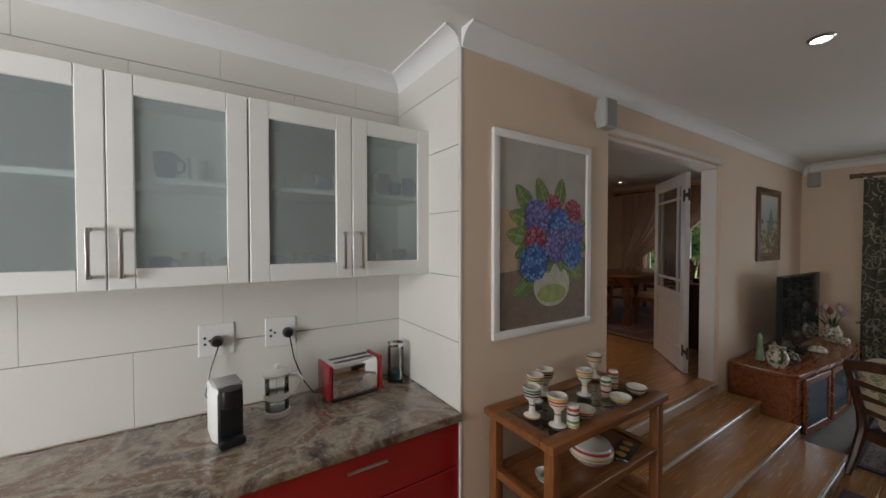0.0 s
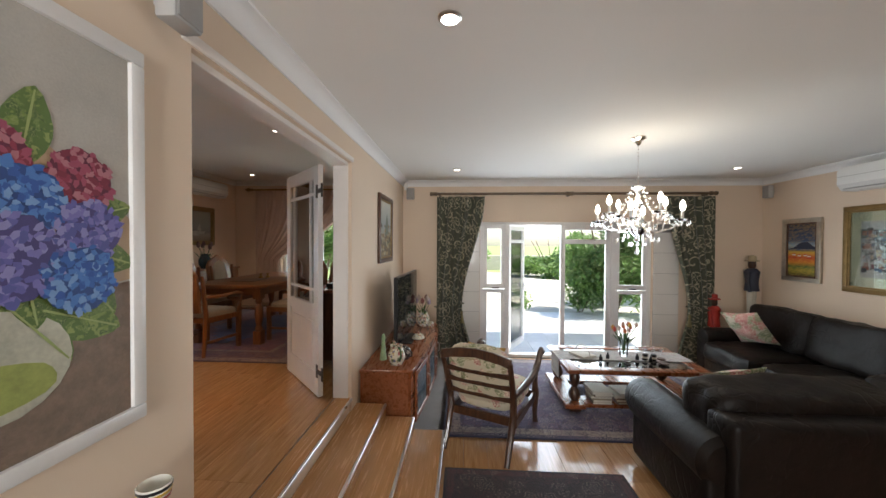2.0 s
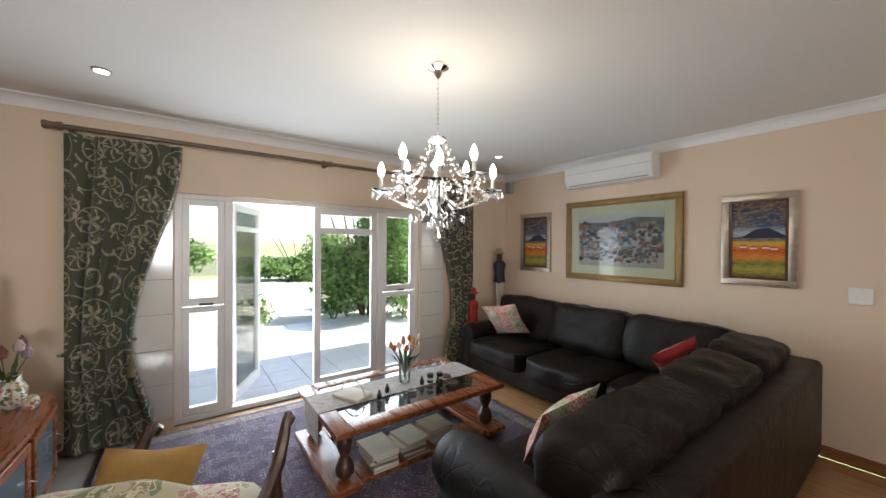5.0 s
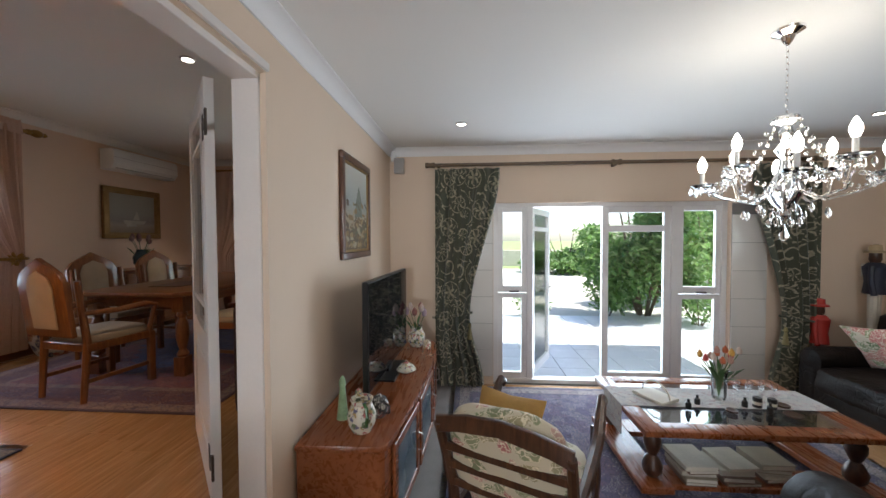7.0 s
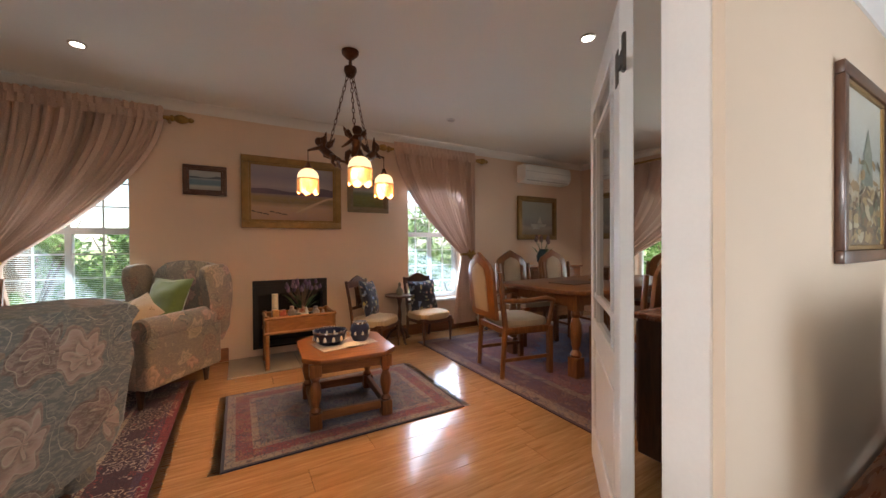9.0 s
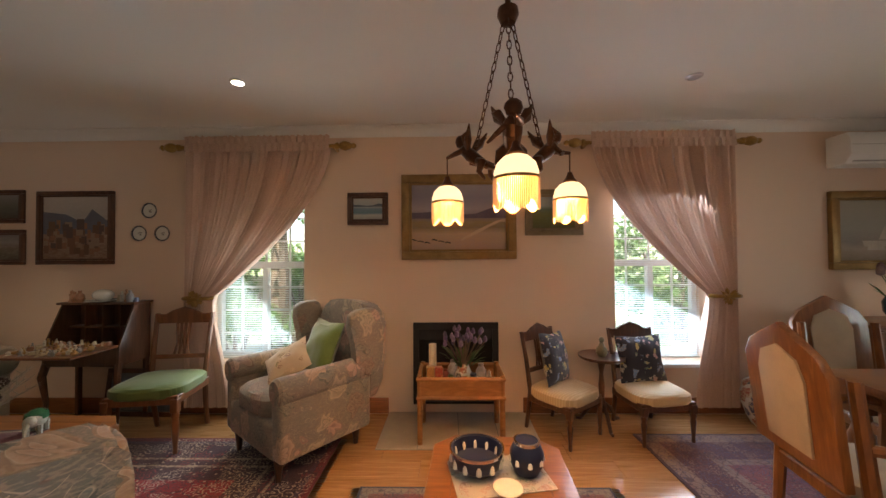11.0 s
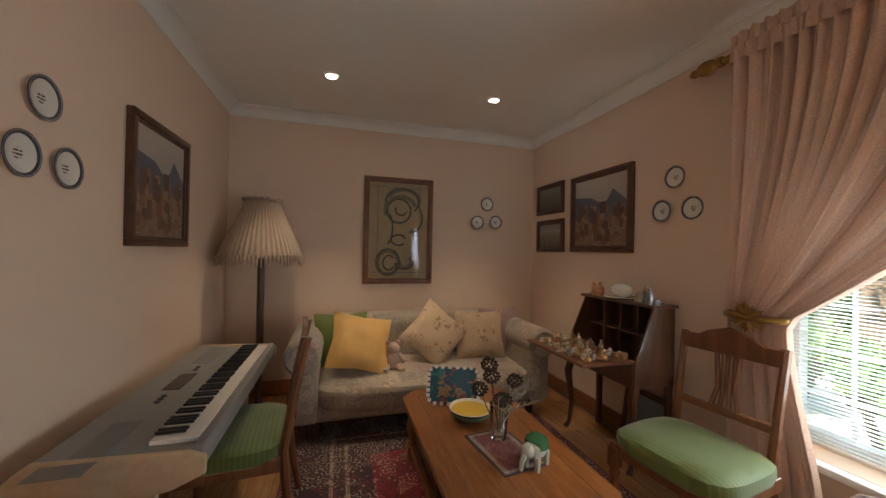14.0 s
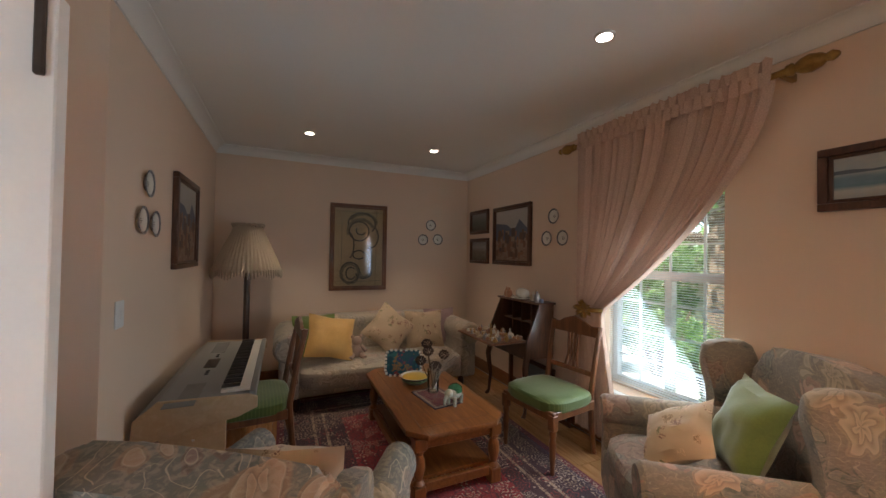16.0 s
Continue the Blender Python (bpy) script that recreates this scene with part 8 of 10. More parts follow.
def old_town(t, w, h, y):
    rng = random.Random(8)
    daubs(t, "hill_range", [[(-w / 2, -0.1 * h), (w / 2, -0.1 * h), (w / 2, 0.1 * h), (0.25 * w, 0.30 * h), (0.1 * w, 0.08 * h), (-0.15 * w, 0.22 * h), (-w / 2, 0.26 * h)]], plain(f"blue_hills_{w:.2f}", (0.11, 0.12, 0.16), 0.6, var=0.3), y - 0.0008)
    bm = bmesh.new()
    for i in range(70):
        x, z = rng.uniform(-0.5, 0.42) * w, rng.uniform(-0.48, 0.0) * h
        a, b = rng.uniform(0.05, 0.12) * w, rng.uniform(0.06, 0.18) * h
        yy = y - 0.0015 - 0.00002 * i
        f = bm.faces.new([bm.verts.new((p, yy, q)) for p, q in ((x, z), (min(w / 2, x + a), z), (min(w / 2, x + a), z + b), (x, z + b))])
        f.normal_update()
        if f.normal.y > 0:
            f.normal_flip()
    part("townscape", bm, island_colours(f"brick_town_{w:.2f}", [(0.20, 0.10, 0.06), (0.28, 0.14, 0.08), (0.14, 0.08, 0.05), (0.30, 0.22, 0.16), (0.10, 0.07, 0.06)], 0.6), t, smooth=False)


sky_old = bands("old_sky", [(0, (0.22, 0.13, 0.08)), (0.4, (0.25, 0.16, 0.11)), (0.6, (0.36, 0.33, 0.30)), (1, (0.46, 0.42, 0.37))])
picture("old_town_painting", 0.695, 0.655, (0.095, LY, 2.07), 0, 0.035, M_MAHOG, "painting of an old town under hills in a dark frame", sky_old, 0.035, art=old_town)
picture("small_painting", 0.45, 0.30, (-0.605, LY, 2.265), 0, 0.032, M_MAHOG, "small dark framed landscape painting", bands("dim_paint_a", [(0, (0.07, 0.06, 0.04)), (0.5, (0.13, 0.13, 0.11)), (1, (0.25, 0.25, 0.24))], 0.1, 8), 0.03)
picture("small_painting", 0.45, 0.315, (-0.595, LY, 1.90), 0, 0.032, M_MAHOG, "small dark framed landscape painting", bands("dim_paint_b", [(0, (0.10, 0.08, 0.05)), (0.5, (0.20, 0.17, 0.13)), (0.7, (0.30, 0.29, 0.27)), (1, (0.2, 0.2, 0.2))], 0.1, 8), 0.03)
def coil_art(t, w, h, y):
    ink, wash = plain("charcoal_line", (0.11, 0.09, 0.07), 0.8, var=0.4, scale=20), plain("charcoal_wash", (0.21, 0.165, 0.11), 0.8, var=0.3, scale=14)
    strokes(t, "shading", [loop(0.02, 0.19, 0.15, 0.14, 20, 200), loop(-0.10, -0.31, 0.10, 0.115), loop(0.05, 0.30, 0.15, 0.10, -10, 170), loop(0.07, -0.20, 0.08, 0.16, 200, 330)], 0.05, wash, y - 0.001)
    strokes(t, "coil", [loop(0.0, 0.19, 0.115, 0.115), loop(0.02, 0.20, 0.055, 0.05, 150, 340), loop(0.03, 0.28, 0.16, 0.13, -40, 190), loop(0.12, 0.13, 0.11, 0.14, -100, 60), loop(-0.12, 0.02, 0.06, 0.15, -80, 100),
                        loop(0.0, -0.09, 0.07, 0.05, 20, 320), loop(-0.10, -0.30, 0.11, 0.12), loop(-0.09, -0.31, 0.055, 0.07, 40, 330), loop(0.06, -0.31, 0.09, 0.06, 180, 380), loop(0.10, -0.12, 0.05, 0.16, -90, 60)], 0.022, ink, y - 0.002)
    strokes(t, "ruled_line", [[(-0.21, -h / 2), (-0.20, 0), (-0.205, h / 2)], [(0.20, -h / 2), (0.205, 0), (0.20, h / 2)], [(-w / 2, 0.42), (0, 0.415), (w / 2, 0.42)], [(-w / 2, -0.40), (0, -0.405), (w / 2, -0.40)]], 0.008, wash, y - 0.003)


picture("abstract_drawing", 0.67, 1.02, (LX, 3.637, 1.915), 90, 0.035, M_CHAIRWOOD, "tall glazed charcoal drawing of coiling shapes in a brown frame",
        bands("ochre_wash", [(0, (0.36, 0.255, 0.15)), (0.5, (0.45, 0.32, 0.19)), (1, (0.40, 0.285, 0.17))], 0.2, 4), 0.03, 0, None, True, art=coil_art)
picture("old_print", 0.625, 0.63, (0.258, 2.165, 2.035), 180, 0.035, M_MAHOG, "dark framed painting of an old street", sky_old, 0.035, art=old_town)


def wall_plate(x, y, z, rz, seed):
    t = thing("wall_plate", (x, y, z), "small decorative wall plate with lettered lines", "plate", rz, "wall plates")
    part("dish", lathe(bmesh.new(), [(0, 0), (0.045, 0), (0.062, 0.010), (0.085, 0.018), (0.082, 0.021), (0.06, 0.013), (0, 0.006)], 28, mat=pose(0, 0, 0, 90, 0, 0)), M_CERAM, t)
    part("rim", lathe(bmesh.new(), [(0.070, 0.0165), (0.0855, 0.0188), (0.086, 0.0215), (0.070, 0.0185), (0.070, 0.0165)], 28, mat=pose(0, 0, 0, 90, 0, 0)), plain("plate_rim", (0.06, 0.06, 0.08), 0.3, var=0.5, scale=60) if "plate_rim" not in bpy.data.materials else bpy.data.materials["plate_rim"], t)
    rng = random.Random(seed)
    bars = []
    for k in range(6):
        w = 0.028 + 0.018 * math.sin((k + 1) * 0.45) + rng.uniform(-0.004, 0.004)
        cut = rng.uniform(-0.4, 0.4) * w
        bars += [((-w, -0.0085, 0.034 - 0.0135 * k), (cut - 0.003, -0.0065, 0.040 - 0.0135 * k)), ((cut + 0.003, -0.0085, 0.034 - 0.0135 * k), (w, -0.0065, 0.040 - 0.0135 * k))]
    part("lettering", boxes(*bars), M_IRON, t, "rows of unreadable lettering")
    t.scale = (0.82, 1, 0.82)


for x, z in ((0.765, 2.218), (0.674, 2.015), (0.883, 2.013)):
    wall_plate(x, LY, z, 0, int(x * 100))
for y, z in ((4.555, 2.221), (4.45, 2.03), (4.656, 2.04)):
    wall_plate(LX, y, z, 90, int(y * 100))
for x, z in ((1.045, 2.185), (1.125, 1.99), (0.935, 1.985)):
    wall_plate(x, 2.165, z, 180, int(x * 90))
t = thing("light_switch", (1.34, 2.165, 1.56), "white light switch on the lounge wall", "switch", 180)
part("plate", boxes(((-0.04, -0.01, -0.06), (0.04, 0, 0.06)), bevel=0.004), M_WHITEP, t)
part("rocker", boxes(((-0.012, -0.014, -0.02), (0.012, -0.009, 0.02)), bevel=0.003), M_WHITEP, t)

# fireplace
t = thing("fireplace", (0, 0, 0), "black steel fireplace opening in the cream wall", "fireplace", kind="structure")
part("firebox", boxes(((FB[0], LY + 0.24, FB[2]), (FB[1], LY + 0.26, FB[3])), ((FB[0], LY + 0.0, FB[2]), (FB[0] + 0.02, LY + 0.24, FB[3])), ((FB[1] - 0.02, LY, FB[2]), (FB[1], LY + 0.24, FB[3])), ((FB[0] + 0.02, LY, FB[3] - 0.02), (FB[1] - 0.02, LY + 0.24, FB[3])), ((FB[0] + 0.02, LY, FB[2]), (FB[1] - 0.02, LY + 0.24, FB[2] + 0.02))), M_FIREBOX, t)
part("surround", boxes(((FB[0] - 0.005, LY - 0.012, FB[3] - 0.06), (FB[1] + 0.005, LY - 0.001, FB[3])), ((FB[0] - 0.005, LY - 0.012, FB[2]), (FB[0] + 0.045, LY - 0.001, FB[3] - 0.06)), ((FB[1] - 0.045, LY - 0.012, FB[2]), (FB[1] + 0.005, LY - 0.001, FB[3] - 0.06)), ((FB[0] + 0.045, LY - 0.006, FB[3] - 0.15), (FB[1] - 0.045, LY - 0.002, FB[3] - 0.06)), bevel=0.003), M_FIREBOX, t)
hearth = structure("hearth", boxes(((2.90, 4.50, F2 - 0.004), (4.10, LY - 0.001, F2 + 0.002))), M_GROUT, "stone tiled hearth in front of the fireplace", "hearth")
for k in range(4):
    part("hearth_tile", boxes(((2.903 + 0.3 * k, 4.503, F2 + 0.002), (3.197 + 0.3 * k, LY - 0.003, F2 + 0.007)), bevel=0.002), M_HEARTH, hearth)

# bamboo table with ornaments
t = thing("bamboo_table", (3.515, 4.74, F2), "bamboo side table with a tray top before the fireplace", "side table")
for sx in (-1, 1):
    for sy in (-1, 1):
        part("leg", tube(bmesh.new(), [(sx * 0.30, sy * 0.17, 0.0), (sx * 0.30, sy * 0.17, 0.13), (sx * 0.30, sy * 0.17, 0.26), (sx * 0.30, sy * 0.17, 0.50)], [0.019, 0.021, 0.02, 0.019], 10), M_BAMBOO, t)
part("side_panel", boxes(((-0.30, -0.185, 0.34), (0.30, -0.172, 0.47)), ((-0.30, 0.172, 0.34), (0.30, 0.185, 0.47)), ((-0.315, -0.17, 0.34), (-0.302, 0.17, 0.47)), ((0.302, -0.17, 0.34), (0.315, 0.17, 0.47))), M_BAMBOO, t, "woven cane side panels")
for z in (0.34, 0.475):
    bm = bmesh.new()
    for a, b in (((-0.32, -0.18, z), (0.32, -0.18, z)), ((-0.32, 0.18, z), (0.32, 0.18, z)), ((-0.31, -0.19, z), (-0.31, 0.19, z)), ((0.31, -0.19, z), (0.31, 0.19, z))):
        tube(bm, [a, b], 0.016, 8)
    part("bamboo_rail", bm, M_BAMBOO, t)
part("tray", boxes(((-0.30, -0.17, 0.36), (0.30, 0.17, 0.375))), M_BAMBOO, t)
TB = F2 + 0.376
rng = random.Random(41)
solo("pillar_candle", lathe(bmesh.new(), [(0, 0), (0.03, 0), (0.03, 0.30), (0.026, 0.303), (0.01, 0.298), (0, 0.298)], 16), plain("ivory_wax", (0.66, 0.60, 0.47), 0.5, var=0.05), (3.30, 4.78, TB), "tall ivory pillar candle on the bamboo table", "candle")
for x, y, h, c in ((3.29, 4.64, 0.17, (0.42, 0.20, 0.05)), (3.35, 4.66, 0.16, (0.40, 0.07, 0.04))):
    solo("tin", boxes(((-0.03, -0.03, 0), (0.03, 0.03, h)), bevel=0.006, seg=2), floral(f"tin_{h}", c, [(0.5, 0.4, 0.15), (0.1, 0.05, 0.03), (0.3, 0.1, 0.05)], 40.0, 0.4, 0.4), (x, y, TB), "patterned tin on the bamboo table", "tin", 8)
bouquet("dried_flower_jar", (3.54, 4.70, TB), "striped jar of dried mauve flowers", [(0, 0), (0.05, 0), (0.065, 0.04), (0.066, 0.10), (0.045, 0.15), (0.04, 0.17), (0.045, 0.18), (0.04, 0.18), (0.036, 0.16), (0, 0.15)], M_IMARI, 30, [(0.10, 0.06, 0.13), (0.15, 0.09, 0.17), (0.07, 0.05, 0.09), (0.18, 0.12, 0.18)], 44, 0.19, 0.41, 0.030, M_BARK)
for k, (x, y, r, h, c) in enumerate(((3.44, 4.68, 0.04, 0.09, (0.12, 0.16, 0.06)), (3.61, 4.63, 0.05, 0.12, (0.05, 0.06, 0.08)), (3.46, 4.84, 0.045, 0.16, (0.42, 0.36, 0.32)), (3.68, 4.78, 0.045, 0.15, (0.36, 0.30, 0.28)), (3.73, 4.66, 0.035, 0.14, (0.30, 0.24, 0.20)), (3.76, 4.60, 0.03, 0.10, (0.08, 0.22, 0.20)), (3.40, 4.80, 0.035, 0.10, (0.30, 0.08, 0.05)))):
    if k == 4:
        prof = [(0, 0), (r * 1.2, 0), (r * 0.9, h * 0.3), (r * 0.3, h * 0.9), (0, h)]
    else:
        prof = [(0, 0), (r * 0.7, 0), (r, h * 0.35), (r * 0.9, h * 0.65), (r * 0.45, h * 0.85), (r * 0.5, h), (r * 0.4, h), (0, h * 0.9)]
    solo("ornament", lathe(bmesh.new(), prof, 16), plain(f"ornament_glaze_{k}", c, 0.35, var=0.4, scale=25), (x, y, TB), "small glazed ornament on the bamboo table", "ornament", group="ornaments on the bamboo table")


# turned leg tables
def turned(bm, x, y, z0, z1, r):
    h = z1 - z0
    box(bm, (x - r, y - r, z0), (x + r, y + r, z0 + h * 0.24), 0.004)
    lathe(bm, [(r * 0.8, h * 0.24), (r * 1.0, h * 0.27), (r * 0.55, h * 0.33), (r * 0.75, h * 0.38), (r * 1.05, h * 0.52), (r * 0.95, h * 0.64), (r * 0.6, h * 0.72), (r * 0.85, h * 0.76), (r * 0.7, h * 0.80)], 16, (x, y, z0))
    box(bm, (x - r, y - r, z0 + h * 0.80), (x + r, y + r, z1), 0.004)
    return bm


def oak_table(name, at, hx, hy, h, label, rz=0.0, shelf=False):
    t = thing(name, at, label, "coffee table", rz)
    c = 0.10
    out = [(-hx + c, -hy), (hx - c, -hy), (hx, -hy + c), (hx, hy - c), (hx - c, hy), (-hx + c, hy), (-hx, hy - c), (-hx, -hy + c)]
    part("tabletop", slab(bmesh.new(), out, h - 0.035, h, 0.009), M_OAKX, t)
    part("inlay", boxes(((-hx + 0.10, -hy + 0.09, h), (hx - 0.10, -hy + 0.096, h + 0.0008)), ((-hx + 0.10, hy - 0.096, h), (hx - 0.10, hy - 0.09, h + 0.0008)), ((-hx + 0.10, -hy + 0.096, h), (-hx + 0.106, hy - 0.096, h + 0.0008)), ((hx - 0.106, -hy + 0.096, h), (hx - 0.10, hy - 0.096, h + 0.0008))), M_CHAIRWOOD, t)
    ix, iy = hx - 0.075, hy - 0.075
    for sx in (-1, 1):
        for sy in (-1, 1):
            part("leg", turned(bmesh.new(), sx * ix, sy * iy, 0.0, h - 0.035, 0.036), M_OAKZ, t)
    for z0, z1 in ((h - 0.105, h - 0.036), (0.045, 0.10)):
        part("apron" if z1 > 0.2 else "stretcher", boxes(((-ix + 0.037, -iy - 0.016, z0), (ix - 0.037, -iy + 0.016, z1)), ((-ix + 0.037, iy - 0.016, z0), (ix - 0.037, iy + 0.016, z1)), ((-ix - 0.016, -iy + 0.037, z0), (-ix + 0.016, iy - 0.037, z1)), ((ix - 0.016, -iy + 0.037, z0), (ix + 0.016, iy - 0.037, z1)), bevel=0.004), M_OAKX, t)
    if shelf:
        part("shelf", boxes(((-ix + 0.02, -iy + 0.02, 0.10), (ix - 0.02, iy - 0.02, 0.118))), M_OAKX, t)
    return t


oak_table("oak_coffee_table", (3.64, 3.48, F2 + 0.01), 0.30, 0.33, 0.44, "square honey oak coffee table with turned legs", -4)
solo("table_mat", boxes(((-0.20, -0.13, 0), (0.20, 0.13, 0.003))), M_RUNNER, (3.64, 3.48, F2 + 0.451), "small lace mat on the oak table", "mat", 10)
t = thing("jasper_bowl", (3.55, 3.52, F2 + 0.455), "navy bowl with white relief and silver rim", "bowl")
part("body", lathe(bmesh.new(), [(0, 0), (0.07, 0), (0.105, 0.03), (0.115, 0.085), (0.110, 0.085), (0.10, 0.035), (0, 0.012)], 28), M_NAVY, t)
part("rim", lathe(bmesh.new(), [(0.112, 0.083), (0.118, 0.083), (0.118, 0.094), (0.112, 0.094), (0.112, 0.083)], 28), M_CHROME, t)
sprig = finish("relief", lathe(bmesh.new(), [(0, -0.018), (0.012, -0.012), (0.010, 0.008), (0.005, 0.02), (0, 0.022)], 6), M_CERAM)
for k in range(12):
    part("relief", sprig, None, t).location = (0.108 * math.cos(k * 0.5236), 0.108 * math.sin(k * 0.5236), 0.045)
t = thing("jasper_jar", (3.76, 3.50, F2 + 0.455), "navy jar with white relief and silver rim", "jar")
part("body", lathe(bmesh.new(), [(0, 0), (0.05, 0), (0.068, 0.04), (0.072, 0.085), (0.055, 0.12), (0.048, 0.125), (0, 0.125)], 24), M_NAVY, t)
part("rim", lathe(bmesh.new(), [(0.048, 0.122), (0.054, 0.122), (0.054, 0.135), (0.048, 0.135), (0.048, 0.122)], 24), M_CHROME, t)
sprig = finish("relief", lathe(bmesh.new(), [(0, -0.016), (0.010, -0.01), (0.008, 0.008), (0, 0.018)], 6), M_CERAM)
for k in range(8):
    part("relief", sprig, None, t).location = (0.068 * math.cos(k * 0.785), 0.068 * math.sin(k * 0.785), 0.06)
solo("ceramic_saucer", lathe(bmesh.new(), [(0, 0), (0.04, 0), (0.06, 0.008), (0.058, 0.011), (0, 0.004)], 22), M_CERAM, (3.66, 3.38, F2 + 0.455), "pale saucer on the oak table", "saucer")

oak_table("long_oak_table", (0.865, 3.80, F2 + 0.012), 0.625, 0.325, 0.40, "long honey oak coffee table with turned legs and shelf", 0, True)
TL = F2 + 0.412
solo("rug_mat", boxes(((-0.17, -0.11, 0), (0.17, 0.11, 0.003))), rug_weave("small_mat_pile", 0.17, 0.11, [(0.012, (0.03, 0.03, 0.06)), (0.02, (0.40, 0.32, 0.24))], (0.20, 0.025, 0.03), [(0.45, 0.38, 0.28), (0.04, 0.03, 0.07), (0.30, 0.14, 0.10)], (0.03, 0.02, 0.03), None, 30.0), (1.02, 3.82, TL + 0.001), "small woven red patterned mat on the long table", "mat", 8)
t = thing("pine_cone_vase", (0.92, 3.84, TL + 0.005), "glass vase with pine cones and dried twigs", "vase")
part("vase", lathe(bmesh.new(), [(0, 0), (0.04, 0), (0.042, 0.01), (0.045, 0.16), (0.042, 0.16), (0.038, 0.012), (0, 0.012)], 18), M_GLASS, t)
M_CONE = plain("pine_cone", (0.05, 0.03, 0.02), 0.8, var=0.6, scale=60)
rng = random.Random(15)
for k in range(6):
    a = rng.uniform(0, 6.28)
    e = Vector((0.09 * math.cos(a) - 0.02, 0.09 * math.sin(a), rng.uniform(0.20, 0.36)))
    part("cone_stem", tube(bmesh.new(), [(0, 0, 0.02), e * 0.6, e], 0.003, 5), M_BARK, t)
    bm = bmesh.new()
    for j in range(48):
        b, hh = j * 2.4, j / 48
        r = 0.030 * math.sin(0.25 + hh * 2.75)
        m = Matrix.Translation(e + Vector((r * math.cos(b), r * math.sin(b), 0.06 * (hh - 0.5)))) @ Euler((0, radians(60), b)).to_matrix().to_4x4()
        lathe(bm, [(0, 0), (0.007, 0.004), (0.005, 0.012), (0, 0.014)], 5, mat=m)
    part("pine_cone", bm, M_CONE, t)
M_TWIG = plain("frosted_twig", (0.38, 0.34, 0.28), 0.8, var=0.3)
for k in range(9):
    a = rng.uniform(-0.4, 1.9)
    e = Vector((0.26 * math.cos(a) * rng.uniform(0.5, 1), 0.26 * math.sin(a) * rng.uniform(0.5, 1), rng.uniform(0.22, 0.40)))
    bm = tube(bmesh.new(), [(0, 0, 0.02), (e.x * 0.35, e.y * 0.35, e.z * 0.65), e], [0.003, 0.0025, 0.001], 5)
    for j in range(9):
        p = Vector((e.x * 0.35, e.y * 0.35, e.z * 0.65)).lerp(e, j / 9)
        d = Vector((rng.uniform(-1, 1), rng.uniform(-1, 1), rng.uniform(0, 1))) * 0.04
        tube(bm, [p, p + d], [0.0018, 0.0008], 4)
    part("twig", bm, M_TWIG, t)
t = thing("painted_plate", (0.52, 3.74, TL), "bright painted square plate on a stand", "plate", 70)
pl = slab(bmesh.new(), [(-0.13, -0.10), (0.13, -0.10), (0.15, -0.08), (0.15, 0.08), (0.13, 0.10), (-0.13, 0.10), (-0.15, 0.08), (-0.15, -0.08)], 0, 0.012, 0.004)
bmesh.ops.transform(pl, verts=pl.verts, matrix=pose(0, 0.02, 0.105, 70, 0, 0))
part("plate", pl, floral("painted_scene", (0.03, 0.10, 0.13), [(0.35, 0.05, 0.04), (0.05, 0.05, 0.15), (0.05, 0.2, 0.2), (0.4, 0.2, 0.05)], 18.0, 0.5, 0.25), t)
ch = bmesh.new()
for k in range(26):
    f = k / 26 * 2 * math.pi
    x, z = 0.145 * max(-1, min(1, 1.25 * math.cos(f))), 0.10 * max(-1, min(1, 1.25 * math.sin(f)))
    box(ch, (-0.010, -0.008, -0.010), (0.010, 0.002, 0.010), 0, 1, pose(0, 0.02, 0.105, 70 - 90, 0, 0) @ Matrix.Translation((x, -0.012, z)))
part("chequered_rim", ch, M_CERAM, t)
part("stand", tube(tube(bmesh.new(), [(-0.05, -0.03, 0.02), (-0.05, -0.02, 0.004), (-0.05, 0.10, 0.004), (-0.05, 0.06, 0.12)], 0.004, 5), [(0.05, -0.03, 0.02), (0.05, -0.02, 0.004), (0.05, 0.10, 0.004), (0.05, 0.06, 0.12)], 0.004, 5), M_IRON, t)
banded("yellow_bowl", [(0, 0), (0.06, 0), (0.10, 0.03), (0.115, 0.06), (0.108, 0.06), (0.09, 0.03), (0, 0.012)], (0.70, 3.78, TL), "yellow and dark green painted pottery bowl", "bowl", [(0.003, 0.029, 5), (0.031, 0.043, 3), (0.045, 0.058, 5)], 24)
solo("yellow_contents", lathe(bmesh.new(), [(0, 0.0), (0.10, 0.0), (0.07, 0.008), (0, 0.012)], 18), POT[1], (0.70, 3.78, TL + 0.052), "yellow glazed inner dish in the pottery bowl", "dish")
t = thing("elephant_ornament", (1.16, 3.90, TL), "small mosaic elephant ornament on the long table", "ornament", -60)
t.scale = (0.85, 0.85, 0.85)
eb = swell(bmesh.new(), (0.15, 0.10, 0.10), (0, 0, 0.095), 2.2, 10, seed=2)
for sx in (-1, 1):
    for sy in (-1, 1):
        tube(eb, [(sx * 0.045, sy * 0.03, 0.0), (sx * 0.045, sy * 0.03, 0.07)], [0.014, 0.018], 8)
swell(eb, (0.07, 0.065, 0.07), (0.085, 0, 0.105), 2.0, 8)
tube(eb, [(0.11, 0, 0.10), (0.14, 0, 0.07), (0.145, 0, 0.035)], [0.016, 0.012, 0.008], 7)
part("body", eb, floral("mirror_mosaic", (0.40, 0.42, 0.38), [(0.10, 0.25, 0.12), (0.5, 0.5, 0.45), (0.35, 0.25, 0.1)], 60.0, 0.45, 0.12), t)
